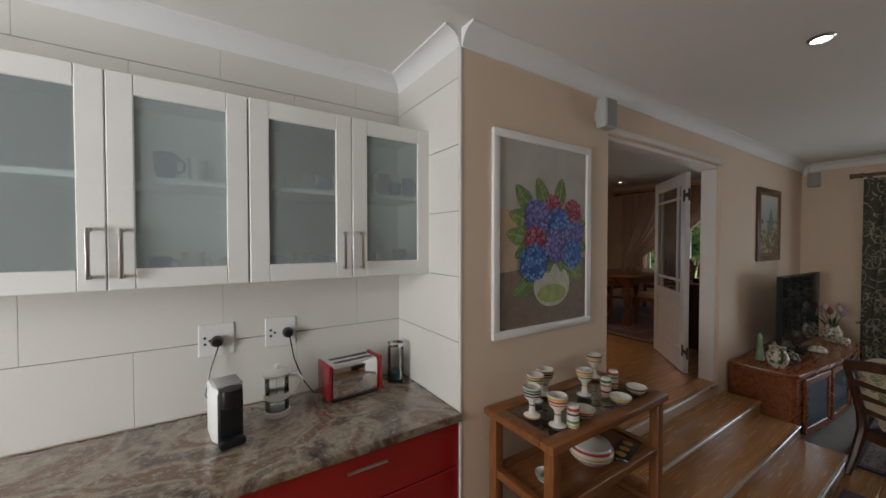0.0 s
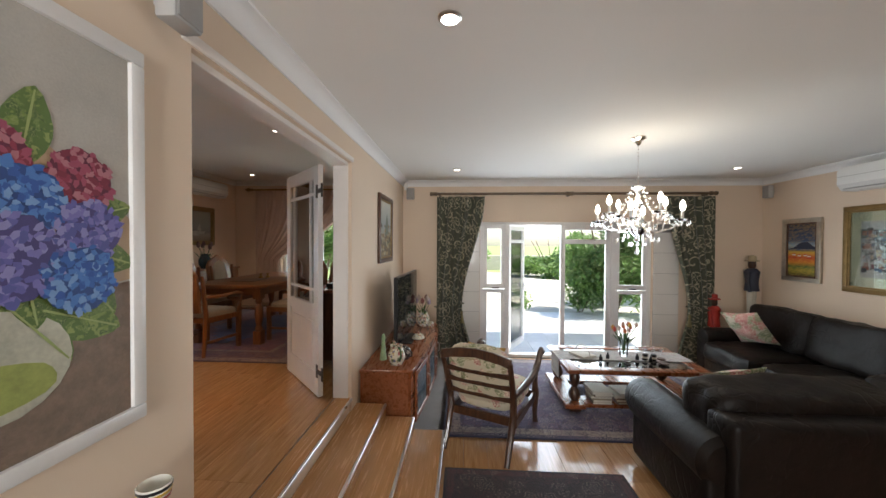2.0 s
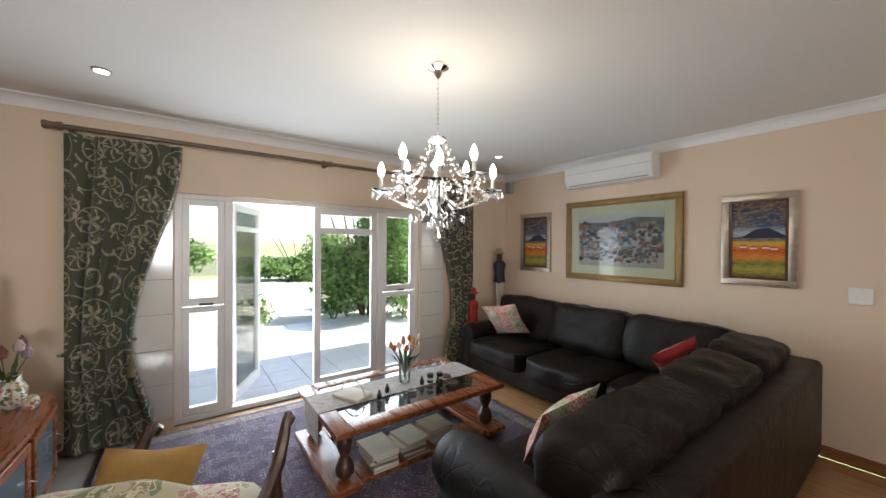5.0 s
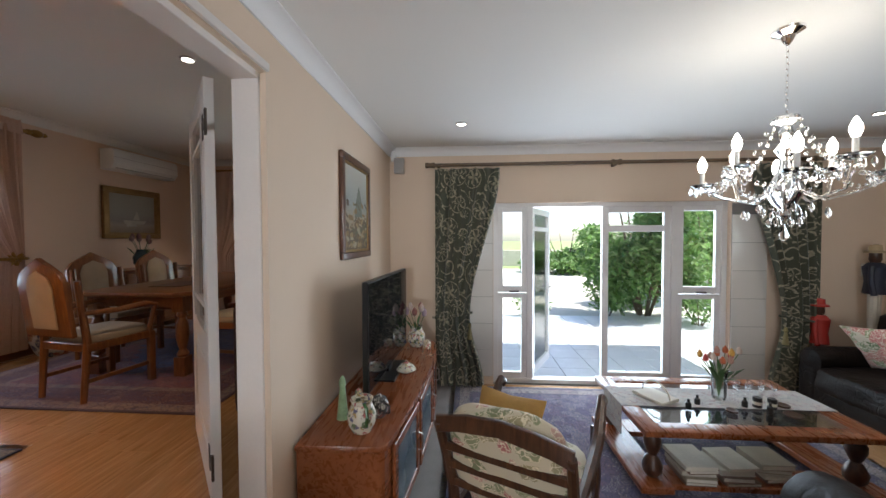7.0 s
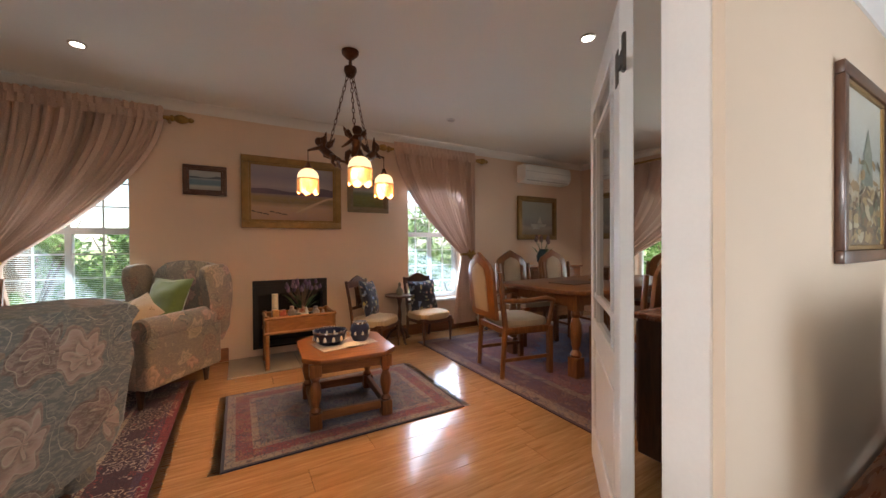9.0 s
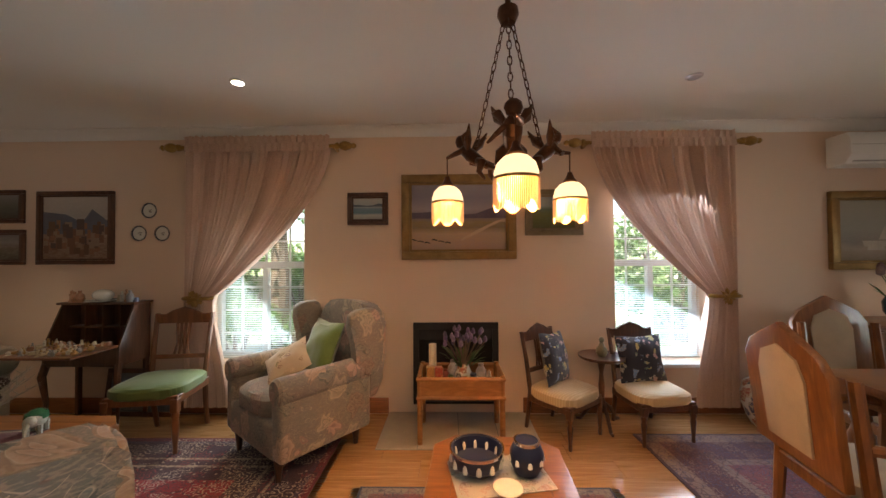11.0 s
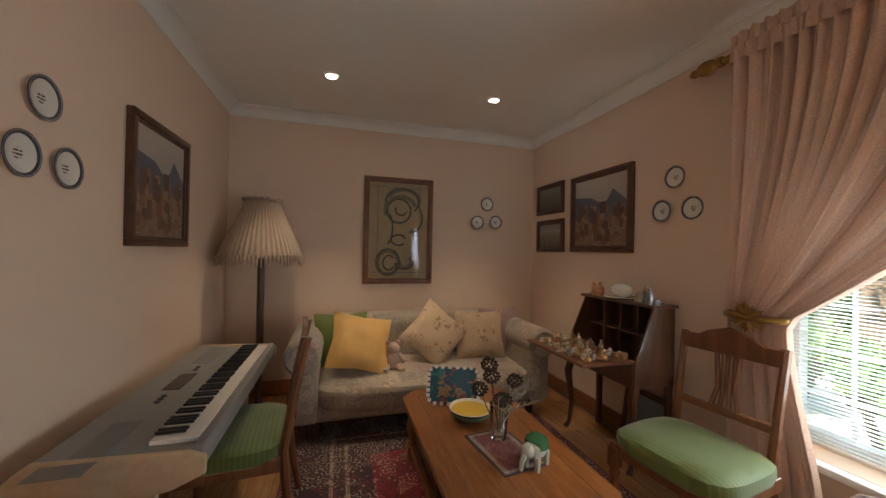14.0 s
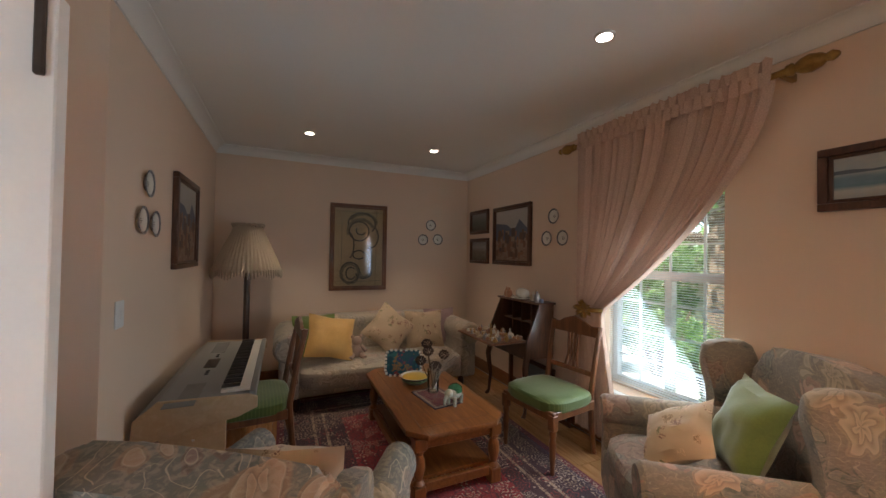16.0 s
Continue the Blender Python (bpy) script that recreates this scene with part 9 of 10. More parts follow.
part("saddle_cloth", lathe(bmesh.new(), [(0.02, 0.158), (0.055, 0.135), (0.06, 0.10), (0.056, 0.10), (0.05, 0.13), (0.02, 0.152)], 14), plain("green_mosaic", (0.06, 0.20, 0.10), 0.15, 0.4), t)


# upholstered armchairs
def wing_chair(at, rz, fabric, label, back_h, wings, drop=0.0, square=False):
    """An upholstered armchair facing local -y."""
    t = thing("wing_armchair", at, label, "armchair", rz, "tapestry armchairs")
    part("seat_base", boxes(((-0.34, -0.40, 0.14), (0.34, 0.30, 0.36)), bevel=0.03, seg=3), fabric, t)
    part("seat_cushion", swell(bmesh.new(), (0.56, 0.62, 0.17), (0, -0.10, 0.42), 4.5, 14, seed=5), fabric, t)
    bm = bmesh.new()
    out = [(-0.34, 0.30), (0.34, 0.30), (0.37, back_h * 0.75), (0.33, back_h - 0.07), (0.18, back_h - 0.015), (0, back_h), (-0.18, back_h - 0.015), (-0.33, back_h - 0.07), (-0.37, back_h * 0.75)]
    if square:
        out = [(-0.36, 0.30), (0.36, 0.30), (0.385, back_h * 0.75), (0.39, back_h - 0.045), (0.36, back_h - 0.008), (0, back_h + 0.005), (-0.36, back_h - 0.008), (-0.39, back_h - 0.045), (-0.385, back_h * 0.75)]
    slab(bm, curved(out, 3), 0, 0.17, 0.035)
    bmesh.ops.transform(bm, verts=bm.verts, matrix=Matrix.Translation((0, 0.44, 0)) @ Matrix.Rotation(radians(-8), 4, 'X') @ Matrix(((1, 0, 0, 0), (0, 0, -1, 0), (0, 1, 0, 0), (0, 0, 0, 1))))
    part("backrest", bm, fabric, t)
    for sx in (-1, 1):
        bm = bmesh.new()
        lathe(bm, [(0, 0), (0.07, 0.0), (0.085, 0.02), (0.085, 0.64), (0.07, 0.68), (0, 0.69)], 18, mat=pose(sx * 0.37, -0.40, 0.555, -90, 0, 0))
        box(bm, (sx * 0.30, -0.39, 0.14), (sx * 0.43, 0.34, 0.55), 0.03, 3)
        part("arm", bm, fabric, t, "rolled arm")
        if wings:
            bm = slab(bmesh.new(), curved([(0.38, 0.50), (0.22, 0.56), (0.19, back_h * 0.72), (0.15, back_h - 0.10 - drop), (0.20, back_h - 0.03 - drop), (0.40, back_h - 0.04 - drop * 0.5), (0.44, back_h * 0.7)]), -0.04, 0.04, 0.02)
            bmesh.ops.transform(bm, verts=bm.verts, matrix=Matrix.Translation((sx * 0.375, 0, 0)) @ Matrix.Rotation(radians(sx * -7), 4, 'Z') @ Matrix(((0, 0, 1, 0), (1, 0, 0, 0), (0, 1, 0, 0), (0, 0, 0, 1))))
            part("wing", bm, fabric, t)
        for sy, y in ((-1, -0.34), (1, 0.28)):
            part("leg", lathe(bmesh.new(), [(0, 0), (0.018, 0), (0.024, 0.06), (0.032, 0.13), (0.03, 0.15), (0, 0.15)], 12, (sx * 0.31, y, 0)), M_DARK, t)
    return t


wing_chair((2.36, 4.55, F2 + 0.012), -38, M_SOFAF, "wing armchair in faded floral tapestry by the window", 1.0, True).scale = (0.92, 0.92, 1)
add_pillow("green_cushion", 0.40, 0.40, 0.14, (2.47, 4.65, F2 + 0.51), -42, -22, M_GREENV, "olive green velvet cushion on the wing armchair", 7)
add_pillow("cream_cushion", 0.33, 0.33, 0.12, (2.29, 4.47, F2 + 0.47), -30, -48, M_CUSHCREAM, "cream sprigged cushion leaning on the wing armchair", 8, 38)
wing_chair((2.03, 2.83, F2 + 0.012), 237, M_SOFAB, "floral tapestry armchair with its back to the steps", 0.92, True, 0.06, True).scale = (0.84, 0.86, 1)
add_pillow("cream_cushion", 0.36, 0.36, 0.13, (2.06, 2.86, F2 + 0.49), 250, -24, M_CUSHCREAM, "cream cushion with piping in the tapestry armchair", 9)

# tapestry sofa
t = thing("tapestry_sofa", (LX + 0.52, 3.77, F2), "pale floral tapestry sofa with rolled arms", "sofa", 90)
# local: faces -y, width along x
part("base", boxes(((-0.88, -0.38, 0.12), (0.88, 0.42, 0.26)), bevel=0.03, seg=3), M_SOFAL, t)
part("seat_cushion", swell(bmesh.new(), (1.64, 0.76, 0.20), (0, -0.10, 0.285), 6.0, 20, seed=3), M_SOFAL, t)
part("backrest", swell(bmesh.new(), (1.80, 0.28, 0.60), (0, 0.34, 0.44), 6.0, 20, seed=6), M_SOFAL, t)
for sx in (-1, 1):
    bm = bmesh.new()
    lathe(bm, [(0, 0), (0.10, 0.0), (0.12, 0.02), (0.125, 0.74), (0.10, 0.79), (0, 0.80)], 20, mat=pose(sx * 0.90, -0.42, 0.575, -90, 0, 0))
    box(bm, (sx * 0.80, -0.40, 0.12), (sx * 0.97, 0.40, 0.60), 0.03, 3)
    part("arm", bm, M_SOFAL, t, "rolled arm")
    for y in (-0.34, 0.34):
        part("foot", lathe(bmesh.new(), [(0, 0), (0.028, 0), (0.034, 0.08), (0.024, 0.125), (0, 0.125)], 12, (sx * 0.82, y, 0)), M_DARK, t)
SZ = F2 + 0.375
add_pillow("yellow_cushion", 0.46, 0.46, 0.16, (-0.30, 3.26, SZ), 100, -38, M_YELLOW, "gold satin cushion on the tapestry sofa", 11, 14)
add_pillow("green_cushion", 0.42, 0.42, 0.12, (-0.48, 3.12, SZ), 95, -14, M_GREENV, "green cushion behind the gold one", 12)
add_pillow("cream_cushion", 0.44, 0.44, 0.15, (-0.42, 3.88, SZ - 0.06), 90, -22, M_CUSHCREAM, "cream sprigged cushion set cornerwise on the sofa", 13, 42)
add_pillow("cream_cushion", 0.44, 0.42, 0.14, (-0.45, 4.30, SZ), 84, -20, M_CUSHCREAM, "cream sprigged cushion on the tapestry sofa", 14)
add_pillow("mauve_cushion", 0.38, 0.42, 0.12, (-0.52, 4.52, SZ), 88, -14, M_MAUVE, "dusky mauve cushion behind the cream one", 15)
bm = swell(bmesh.new(), (0.12, 0.10, 0.14), (0, 0, 0.07), 2.1, 8)
swell(bm, (0.10, 0.09, 0.09), (0, 0, 0.17), 2.1, 8)
for sx in (-1, 1):
    swell(bm, (0.035, 0.02, 0.035), (sx * 0.04, 0, 0.215), 2.0, 6)
    tube(bm, [(sx * 0.04, -0.02, 0.04), (sx * 0.07, -0.09, 0.02)], [0.03, 0.022], 8)
    tube(bm, [(sx * 0.05, 0, 0.12), (sx * 0.09, -0.04, 0.07)], [0.02, 0.018], 8)
solo("plush_toy", bm, plain("pink_plush", (0.45, 0.32, 0.26), 0.95, var=0.2, fine=200, bump=0.6), (-0.26, 3.50, SZ), "small pale pink plush toy on the sofa", "soft toy", 90)

# writing bureau
t = thing("writing_bureau", (0.47, 4.98, F2), "dark wood writing bureau with its flap open", "bureau")
t.scale = (0.80, 1, 1)
# local: faces -y; width 0.8
for sx in (-1, 1):
    bm = slab(bmesh.new(), [(0.10, 0.50), (-0.20, 0.50), (-0.20, 0.655), (-0.06, 0.98), (0.10, 0.98)], -0.010, 0.010, 0.003)
    bmesh.ops.transform(bm, verts=bm.verts, matrix=Matrix.Translation((sx * 0.385, 0, 0)) @ Matrix(((0, 0, 1, 0), (1, 0, 0, 0), (0, 1, 0, 0), (0, 0, 0, 1))))
    part("side", bm, M_MAHOG, t)
    part("front_leg", tube(bmesh.new(), [(sx * 0.37, -0.18, 0.52), (sx * 0.385, -0.205, 0.42), (sx * 0.37, -0.18, 0.2), (sx * 0.375, -0.195, 0.04), (sx * 0.385, -0.22, 0.0)], [0.032, 0.03, 0.018, 0.015, 0.022], 8), M_MAHOG, t, "curved front leg")
    part("back_leg", boxes(((sx * 0.375 - 0.02, 0.055, 0.0), (sx * 0.375 + 0.02, 0.095, 0.55)), bevel=0.004), M_MAHOG, t)
part("top", boxes(((-0.42, -0.085, 0.98), (0.42, 0.11, 1.0)), bevel=0.005), M_MAHOG, t)
part("back_panel", boxes(((-0.375, 0.085, 0.55), (0.375, 0.098, 0.98))), M_MAHOG, t)
part("bottom", boxes(((-0.375, -0.19, 0.55), (0.375, 0.085, 0.57)), ((-0.375, -0.20, 0.50), (0.375, -0.185, 0.654)), bevel=0.003), M_MAHOG, t)
part("flap", boxes(((-0.385, -0.56, 0.655), (0.385, -0.19, 0.673)), bevel=0.004), M_CHAIRWOOD, t, "lowered writing flap")
part("pigeonhole_rack", boxes(((-0.374, -0.02, 0.78), (0.374, 0.084, 0.79)), *[((-0.19 + 0.19 * k - 0.005, -0.02, 0.57), (-0.19 + 0.19 * k + 0.005, 0.084, 0.98)) for k in range(3)]), M_MAHOG, t)
rng = random.Random(66)
ORN = [plain(f"trinket_{k}", c, 0.3, m_, var=0.3, scale=30) for k, (c, m_) in enumerate((((0.55, 0.45, 0.30), 0.0), ((0.62, 0.58, 0.50), 0.0), ((0.45, 0.28, 0.12), 0.7), ((0.36, 0.18, 0.10), 0.0), ((0.30, 0.30, 0.32), 0.5), ((0.10, 0.12, 0.2), 0.0)))]


def trinket(x, y, z, r, h, k, kind):
    if kind == 0:
        prof = [(0, 0), (r * 0.6, 0), (r, h * 0.3), (r * 0.8, h * 0.65), (r * 0.35, h * 0.8), (r * 0.4, h), (0, h)]
    elif kind == 1:
        prof = [(0, 0), (r, 0), (r * 1.1, h * 0.3), (r * 0.9, h * 0.5), (0, h * 0.5)]
    else:
        prof = [(0, 0), (r * 0.9, 0), (r * 0.6, h * 0.15), (r * 0.45, h * 0.45), (r * 0.7, h * 0.6), (r * 0.3, h * 0.72), (r * 0.5, h * 0.86), (0, h)]
    return solo("trinket", lathe(bmesh.new(), prof, 12), ORN[k], (x, y, z), "small china or brass trinket on the bureau", "trinket", group="trinkets on the bureau")


for k in range(84):
    trinket(0.47 + rng.uniform(-0.28, 0.28), 4.98 - rng.uniform(0.21, 0.53), F2 + 0.674, rng.uniform(0.010, 0.026), rng.uniform(0.02, 0.065), rng.choice((0, 0, 1, 1, 2, 2, 3, 4)), rng.randrange(3))
for k in range(10):
    trinket(0.47 + rng.uniform(-0.27, 0.27), 4.98 - rng.uniform(0.05, 0.15), F2 + 0.571, rng.uniform(0.02, 0.035), rng.uniform(0.07, 0.13), rng.choice((1, 1, 4, 2, 5)), rng.randrange(3))
for x, r, h, k, kind in ((0.18, 0.03, 0.10, 3, 2), (0.225, 0.02, 0.07, 0, 2), (0.27, 0.03, 0.09, 3, 0), (0.315, 0.035, 0.10, 3, 0), (0.62, 0.02, 0.09, 1, 2), (0.66, 0.022, 0.11, 3, 2), (0.70, 0.02, 0.08, 0, 2), (0.745, 0.03, 0.10, 4, 0), (0.59, 0.018, 0.06, 0, 2), (0.77, 0.02, 0.07, 5, 1)):
    trinket(x, 4.95 + 0.03 * kind - 0.03, F2 + 1.0, r, h, k, kind)
t = thing("china_dish", (0.46, 4.97, F2 + 1.0), "white covered china dish on the bureau top", "dish")
part("plate", lathe(bmesh.new(), [(0, 0), (0.07, 0), (0.11, 0.012), (0.108, 0.016), (0, 0.008)], 22), M_CERAM, t)
part("cover", swell(bmesh.new(), (0.17, 0.10, 0.10), (0, 0, 0.055), 2.2, 10, seed=9), M_CERAM, t)
for x, w, h in ((0.62, 0.40, 0.40), (0.93, 0.30, 0.24)):
    t = thing("leaning_picture", (x, 5.03 if w > 0.35 else 5.02, F2), "framed picture leaning on the wall by the bureau", "picture")
    m = pose(0, 0, 0, -8, 0, 0)
    part("picture_frame", box(box(box(box(bmesh.new(), (-w / 2, -0.02, 0), (w / 2, 0, 0.04), 0.004, 1, m), (-w / 2, -0.02, h - 0.04), (w / 2, 0, h), 0.004, 1, m), (-w / 2, -0.02, 0.04), (-w / 2 + 0.04, 0, h - 0.04), 0.004, 1, m), (w / 2 - 0.04, -0.02, 0.04), (w / 2, 0, h - 0.04), 0.004, 1, m), M_MAHOG, t)
    part("print", box(bmesh.new(), (-w / 2 + 0.03, -0.01, 0.03), (w / 2 - 0.03, -0.005, h - 0.03), 0, 1, m), bands(f"leaning_print_{w}", [(0, (0.08, 0.09, 0.10)), (1, (0.20, 0.24, 0.28))]), t)


# green seated side chairs
def side_chair(at, rz, label, seat, m_wood, back_h=0.95, low=0.0, group="green seated chairs"):
    """An Edwardian chair facing local -y."""
    t = thing("side_chair", at, label, "chair", rz, group)
    sh = 0.42 - low
    for sx in (-1, 1):
        part("back_post", tube(bmesh.new(), [(sx * 0.19, 0.26, 0.0), (sx * 0.195, 0.22, 0.2), (sx * 0.20, 0.20, sh), (sx * 0.205, 0.24, sh + 0.25), (sx * 0.21, 0.29, back_h - 0.02)], [0.017, 0.02, 0.021, 0.019, 0.018], 8), m_wood, t)
        bm = bmesh.new()
        lathe(bm, [(0, 0), (0.013, 0), (0.016, 0.02), (0.014, 0.05), (0.02, 0.12), (0.024, sh * 0.5), (0.018, sh * 0.58), (0.026, sh * 0.64), (0.022, sh * 0.7)], 12, (sx * 0.22, -0.22, 0))
        box(bm, (sx * 0.22 - 0.024, -0.244, sh * 0.7), (sx * 0.22 + 0.024, -0.196, sh - 0.03), 0.003)
        part("front_leg", bm, m_wood, t, "turned front leg")
    part("seat_rail", boxes(((-0.24, -0.235, sh - 0.07), (0.24, -0.205, sh - 0.01)), ((-0.215, 0.19, sh - 0.07), (0.215, 0.215, sh - 0.01)), ((-0.24, -0.205, sh - 0.07), (-0.20, 0.19, sh - 0.01)), ((0.20, -0.205, sh - 0.07), (0.24, 0.19, sh - 0.01)), bevel=0.004), m_wood, t)
    part("seat", swell(bmesh.new(), (0.50, 0.46, 0.11), (0, -0.015, sh + 0.005), 5.0, 14, crease=0.004), seat, t, "sprung upholstered seat")
    top = slab(bmesh.new(), [(-0.20, back_h - 0.10), (0.20, back_h - 0.10), (0.215, back_h - 0.02), (0.14, back_h - 0.03), (0.09, back_h + 0.005), (0, back_h + 0.035), (-0.09, back_h + 0.005), (-0.14, back_h - 0.03), (-0.215, back_h - 0.02)], -0.012, 0.012, 0.004)
    tilt = Matrix.Translation((0, 0.275, 0)) @ Matrix(((1, 0, 0, 0), (0, 0, -1, 0), (0, 1, 0, 0), (0, 0, 0, 1)))
    bmesh.ops.transform(top, verts=top.verts, matrix=tilt)
    part("crest_rail", top, m_wood, t, "carved crest rail", smooth=False)
    part("cross_rail", boxes(((-0.20, 0.225, sh + 0.13), (0.20, 0.25, sh + 0.165)), bevel=0.004), m_wood, t)
    for k in range(4):
        x = -0.045 + 0.03 * k
        part("splat_bar", tube(bmesh.new(), [(x * 1.25, 0.24, sh + 0.16), (x * 0.8, 0.255, (sh + back_h) / 2), (x * 1.1, 0.272, back_h - 0.09)], 0.010, 6), m_wood, t)
    return t


side_chair((1.27, 4.62, F2), 8, "dark wood chair with a green striped seat beside the window", M_GREENSEAT, M_CHAIRWOOD, 0.93)
side_chair((0.62, 2.66, F2), 4, "dark wood chair with a green striped seat at the keyboard", M_GREENSEAT, M_CHAIRWOOD, 0.93)


def low_chair(at, rz, label):
    t = side_chair(at, rz, label, M_CREAMSEAT, M_MAHOG, 0.80, 0.10, "low nursing chairs")
    t.scale = (0.88, 0.86, 0.97)
    return t


low_chair((4.31, 4.76, F2), 38, "low dark wood chair with a cream striped seat")
add_pillow("flower_cushion", 0.38, 0.40, 0.13, (4.27, 4.83, F2 + 0.345), 50, -14, M_CUSHNAVY, "navy cushion with bright embroidered flowers", 21, 6)
low_chair((4.98, 4.76, F2), 8, "low dark wood chair with a cream striped seat")
add_pillow("flower_cushion", 0.40, 0.38, 0.12, (4.97, 4.87, F2 + 0.345), 8, -14, M_CUSHNAVY, "navy cushion with embroidered flowers and a crane", 22)
t = thing("tripod_table", (4.66, 4.88, F2), "small dark round tripod table", "side table")
part("tabletop", lathe(bmesh.new(), [(0, 0.535), (0.165, 0.535), (0.175, 0.545), (0.178, 0.56), (0.165, 0.555), (0, 0.552)], 28), M_MAHOG, t)
part("pillar", lathe(bmesh.new(), [(0, 0.12), (0.03, 0.12), (0.035, 0.16), (0.02, 0.22), (0.025, 0.32), (0.015, 0.42), (0.03, 0.50), (0.045, 0.535), (0, 0.535)], 14), M_MAHOG, t)
for k in range(3):
    a = 2.09 * k + 0.5
    part("foot", tube(bmesh.new(), [(0.02 * math.cos(a), 0.02 * math.sin(a), 0.17), (0.10 * math.cos(a), 0.10 * math.sin(a), 0.12), (0.17 * math.cos(a), 0.17 * math.sin(a), 0.015), (0.20 * math.cos(a), 0.20 * math.sin(a), 0.013)], [0.018, 0.016, 0.013, 0.012], 8), M_MAHOG, t)
solo("china_flask", lathe(bmesh.new(), [(0, 0), (0.03, 0), (0.045, 0.03), (0.042, 0.06), (0.02, 0.09), (0.014, 0.11), (0.022, 0.13), (0.012, 0.15), (0, 0.155)], 16), plain("grey_green_glaze", (0.16, 0.16, 0.11), 0.3, var=0.4, scale=25), (4.66, 4.87, F2 + 0.554), "small grey green china flask on the tripod table", "flask")

# imari floor vase
t = thing("floor_jar", (5.98, 4.86, F2), "large imari jar with a domed lid on the floor", "jar")
part("body", lathe(bmesh.new(), [(0, 0), (0.12, 0), (0.15, 0.06), (0.185, 0.16), (0.19, 0.25), (0.17, 0.33), (0.10, 0.38), (0.09, 0.40), (0, 0.40)], 28), M_IMARI, t)
part("lid", lathe(bmesh.new(), [(0, 0.401), (0.12, 0.401), (0.125, 0.42), (0.10, 0.47), (0.05, 0.52), (0.02, 0.535), (0.03, 0.56), (0.02, 0.59), (0, 0.60)], 24), M_IMARI, t)

# keyboard piano
t = thing("digital_piano", (0.60, 2.445, F2), "grey digital piano on a pale wooden stand", "piano", 180)
t.scale = (1, 1, 0.94)
# local: player side is -y, after the turn it faces +y
W_ = 0.64
bm = slab(bmesh.new(), [(0.24, 0.58), (0.24, 0.67), (0.16, 0.735), (-0.20, 0.72), (-0.25, 0.70), (-0.25, 0.65), (-0.20, 0.62)], -W_ + 0.02, W_ - 0.02, 0.004)
MX = Matrix(((0, 0, 1, 0), (1, 0, 0, 0), (0, 1, 0, 0), (0, 0, 0, 1)))
bmesh.ops.transform(bm, verts=bm.verts, matrix=MX)
part("body", bm, plain("silver_grey_plastic", (0.26, 0.26, 0.25), 0.4, 0.2, var=0.05), t)
M_PALE = wood("pale_beech_board", (0.46, 0.33, 0.20), (0.54, 0.40, 0.26), (1, 8, 8), 0.5, 0.05)
for sx in (-1, 1):
    bm = slab(bmesh.new(), [(0.26, 0.53), (0.25, 0.66), (0.16, 0.74), (-0.22, 0.725), (-0.265, 0.705), (-0.265, 0.65), (-0.18, 0.61)], -0.012, 0.012, 0.004)
    bmesh.ops.transform(bm, verts=bm.verts, matrix=Matrix.Translation((sx * (W_ - 0.008), 0, 0)) @ MX)
    part("end_cheek", bm, M_PALE, t)
    part("stand_side", boxes(((sx * (W_ - 0.06) - 0.012, -0.12, 0.012), (sx * (W_ - 0.06) + 0.012, 0.16, 0.60)), ((sx * (W_ - 0.06) - 0.02, -0.2, 0.0), (sx * (W_ - 0.06) + 0.02, 0.2, 0.03)), bevel=0.003), M_PALE, t)
    for z in (0.30, 0.50):
        part("screw", lathe(bmesh.new(), [(0, 0), (0.007, 0), (0.006, 0.003), (0, 0.003)], 8, mat=pose(sx * (W_ - 0.048), 0.02, z, 0, sx * 90, 0)), M_STEEL, t)
part("stand_back", boxes(((-W_ + 0.07, 0.08, 0.2), (W_ - 0.07, 0.095, 0.58))), M_PALE, t)
wk, n_keys = (2 * W_ - 0.14) / 52, 52
ivory = plain("white_key", (0.74, 0.72, 0.66), 0.25, var=0.02)
me = finish("white_key", boxes(((0.0006, -0.225, 0.722), (wk - 0.0006, -0.09, 0.737)), bevel=0.001), ivory)
mb = finish("black_key", boxes(((-0.0055, -0.175, 0.737), (0.0055, -0.088, 0.748)), bevel=0.0015), M_BLACK)
for k in range(n_keys):
    o = part("white_key", me, None, t)
    o.location = (-W_ + 0.07 + k * wk, 0, 0)
    if k % 7 not in (1, 4) and k > 0:
        o = part("black_key", mb, None, t)
        o.location = (-W_ + 0.07 + k * wk, 0, 0)
part("key_slip", boxes(((-W_ + 0.02, -0.255, 0.69), (W_ - 0.02, -0.226, 0.733)), bevel=0.004), bpy.data.materials["silver_grey_plastic"], t)
part("display", boxes(((-0.10, 0.0, 0.7285), (0.10, 0.07, 0.7325)), bevel=0.001), M_SCREEN, t)
for x in (-0.55, 0.42):
    part("speaker_grille", boxes(((x - 0.16, 0.0, 0.7285), (x + 0.16, 0.13, 0.732)), bevel=0.001), plain("grille_cloth" + str(x), (0.21, 0.21, 0.20), 0.8, fine=320, bump=0.4), t)
for x in (0.16, 0.2, -0.17, -0.2, -0.23):
    part("knob", lathe(bmesh.new(), [(0, 0), (0.011, 0), (0.009, 0.008), (0, 0.009)], 10, (x, 0.03, 0.7285)), M_BLACK, t)

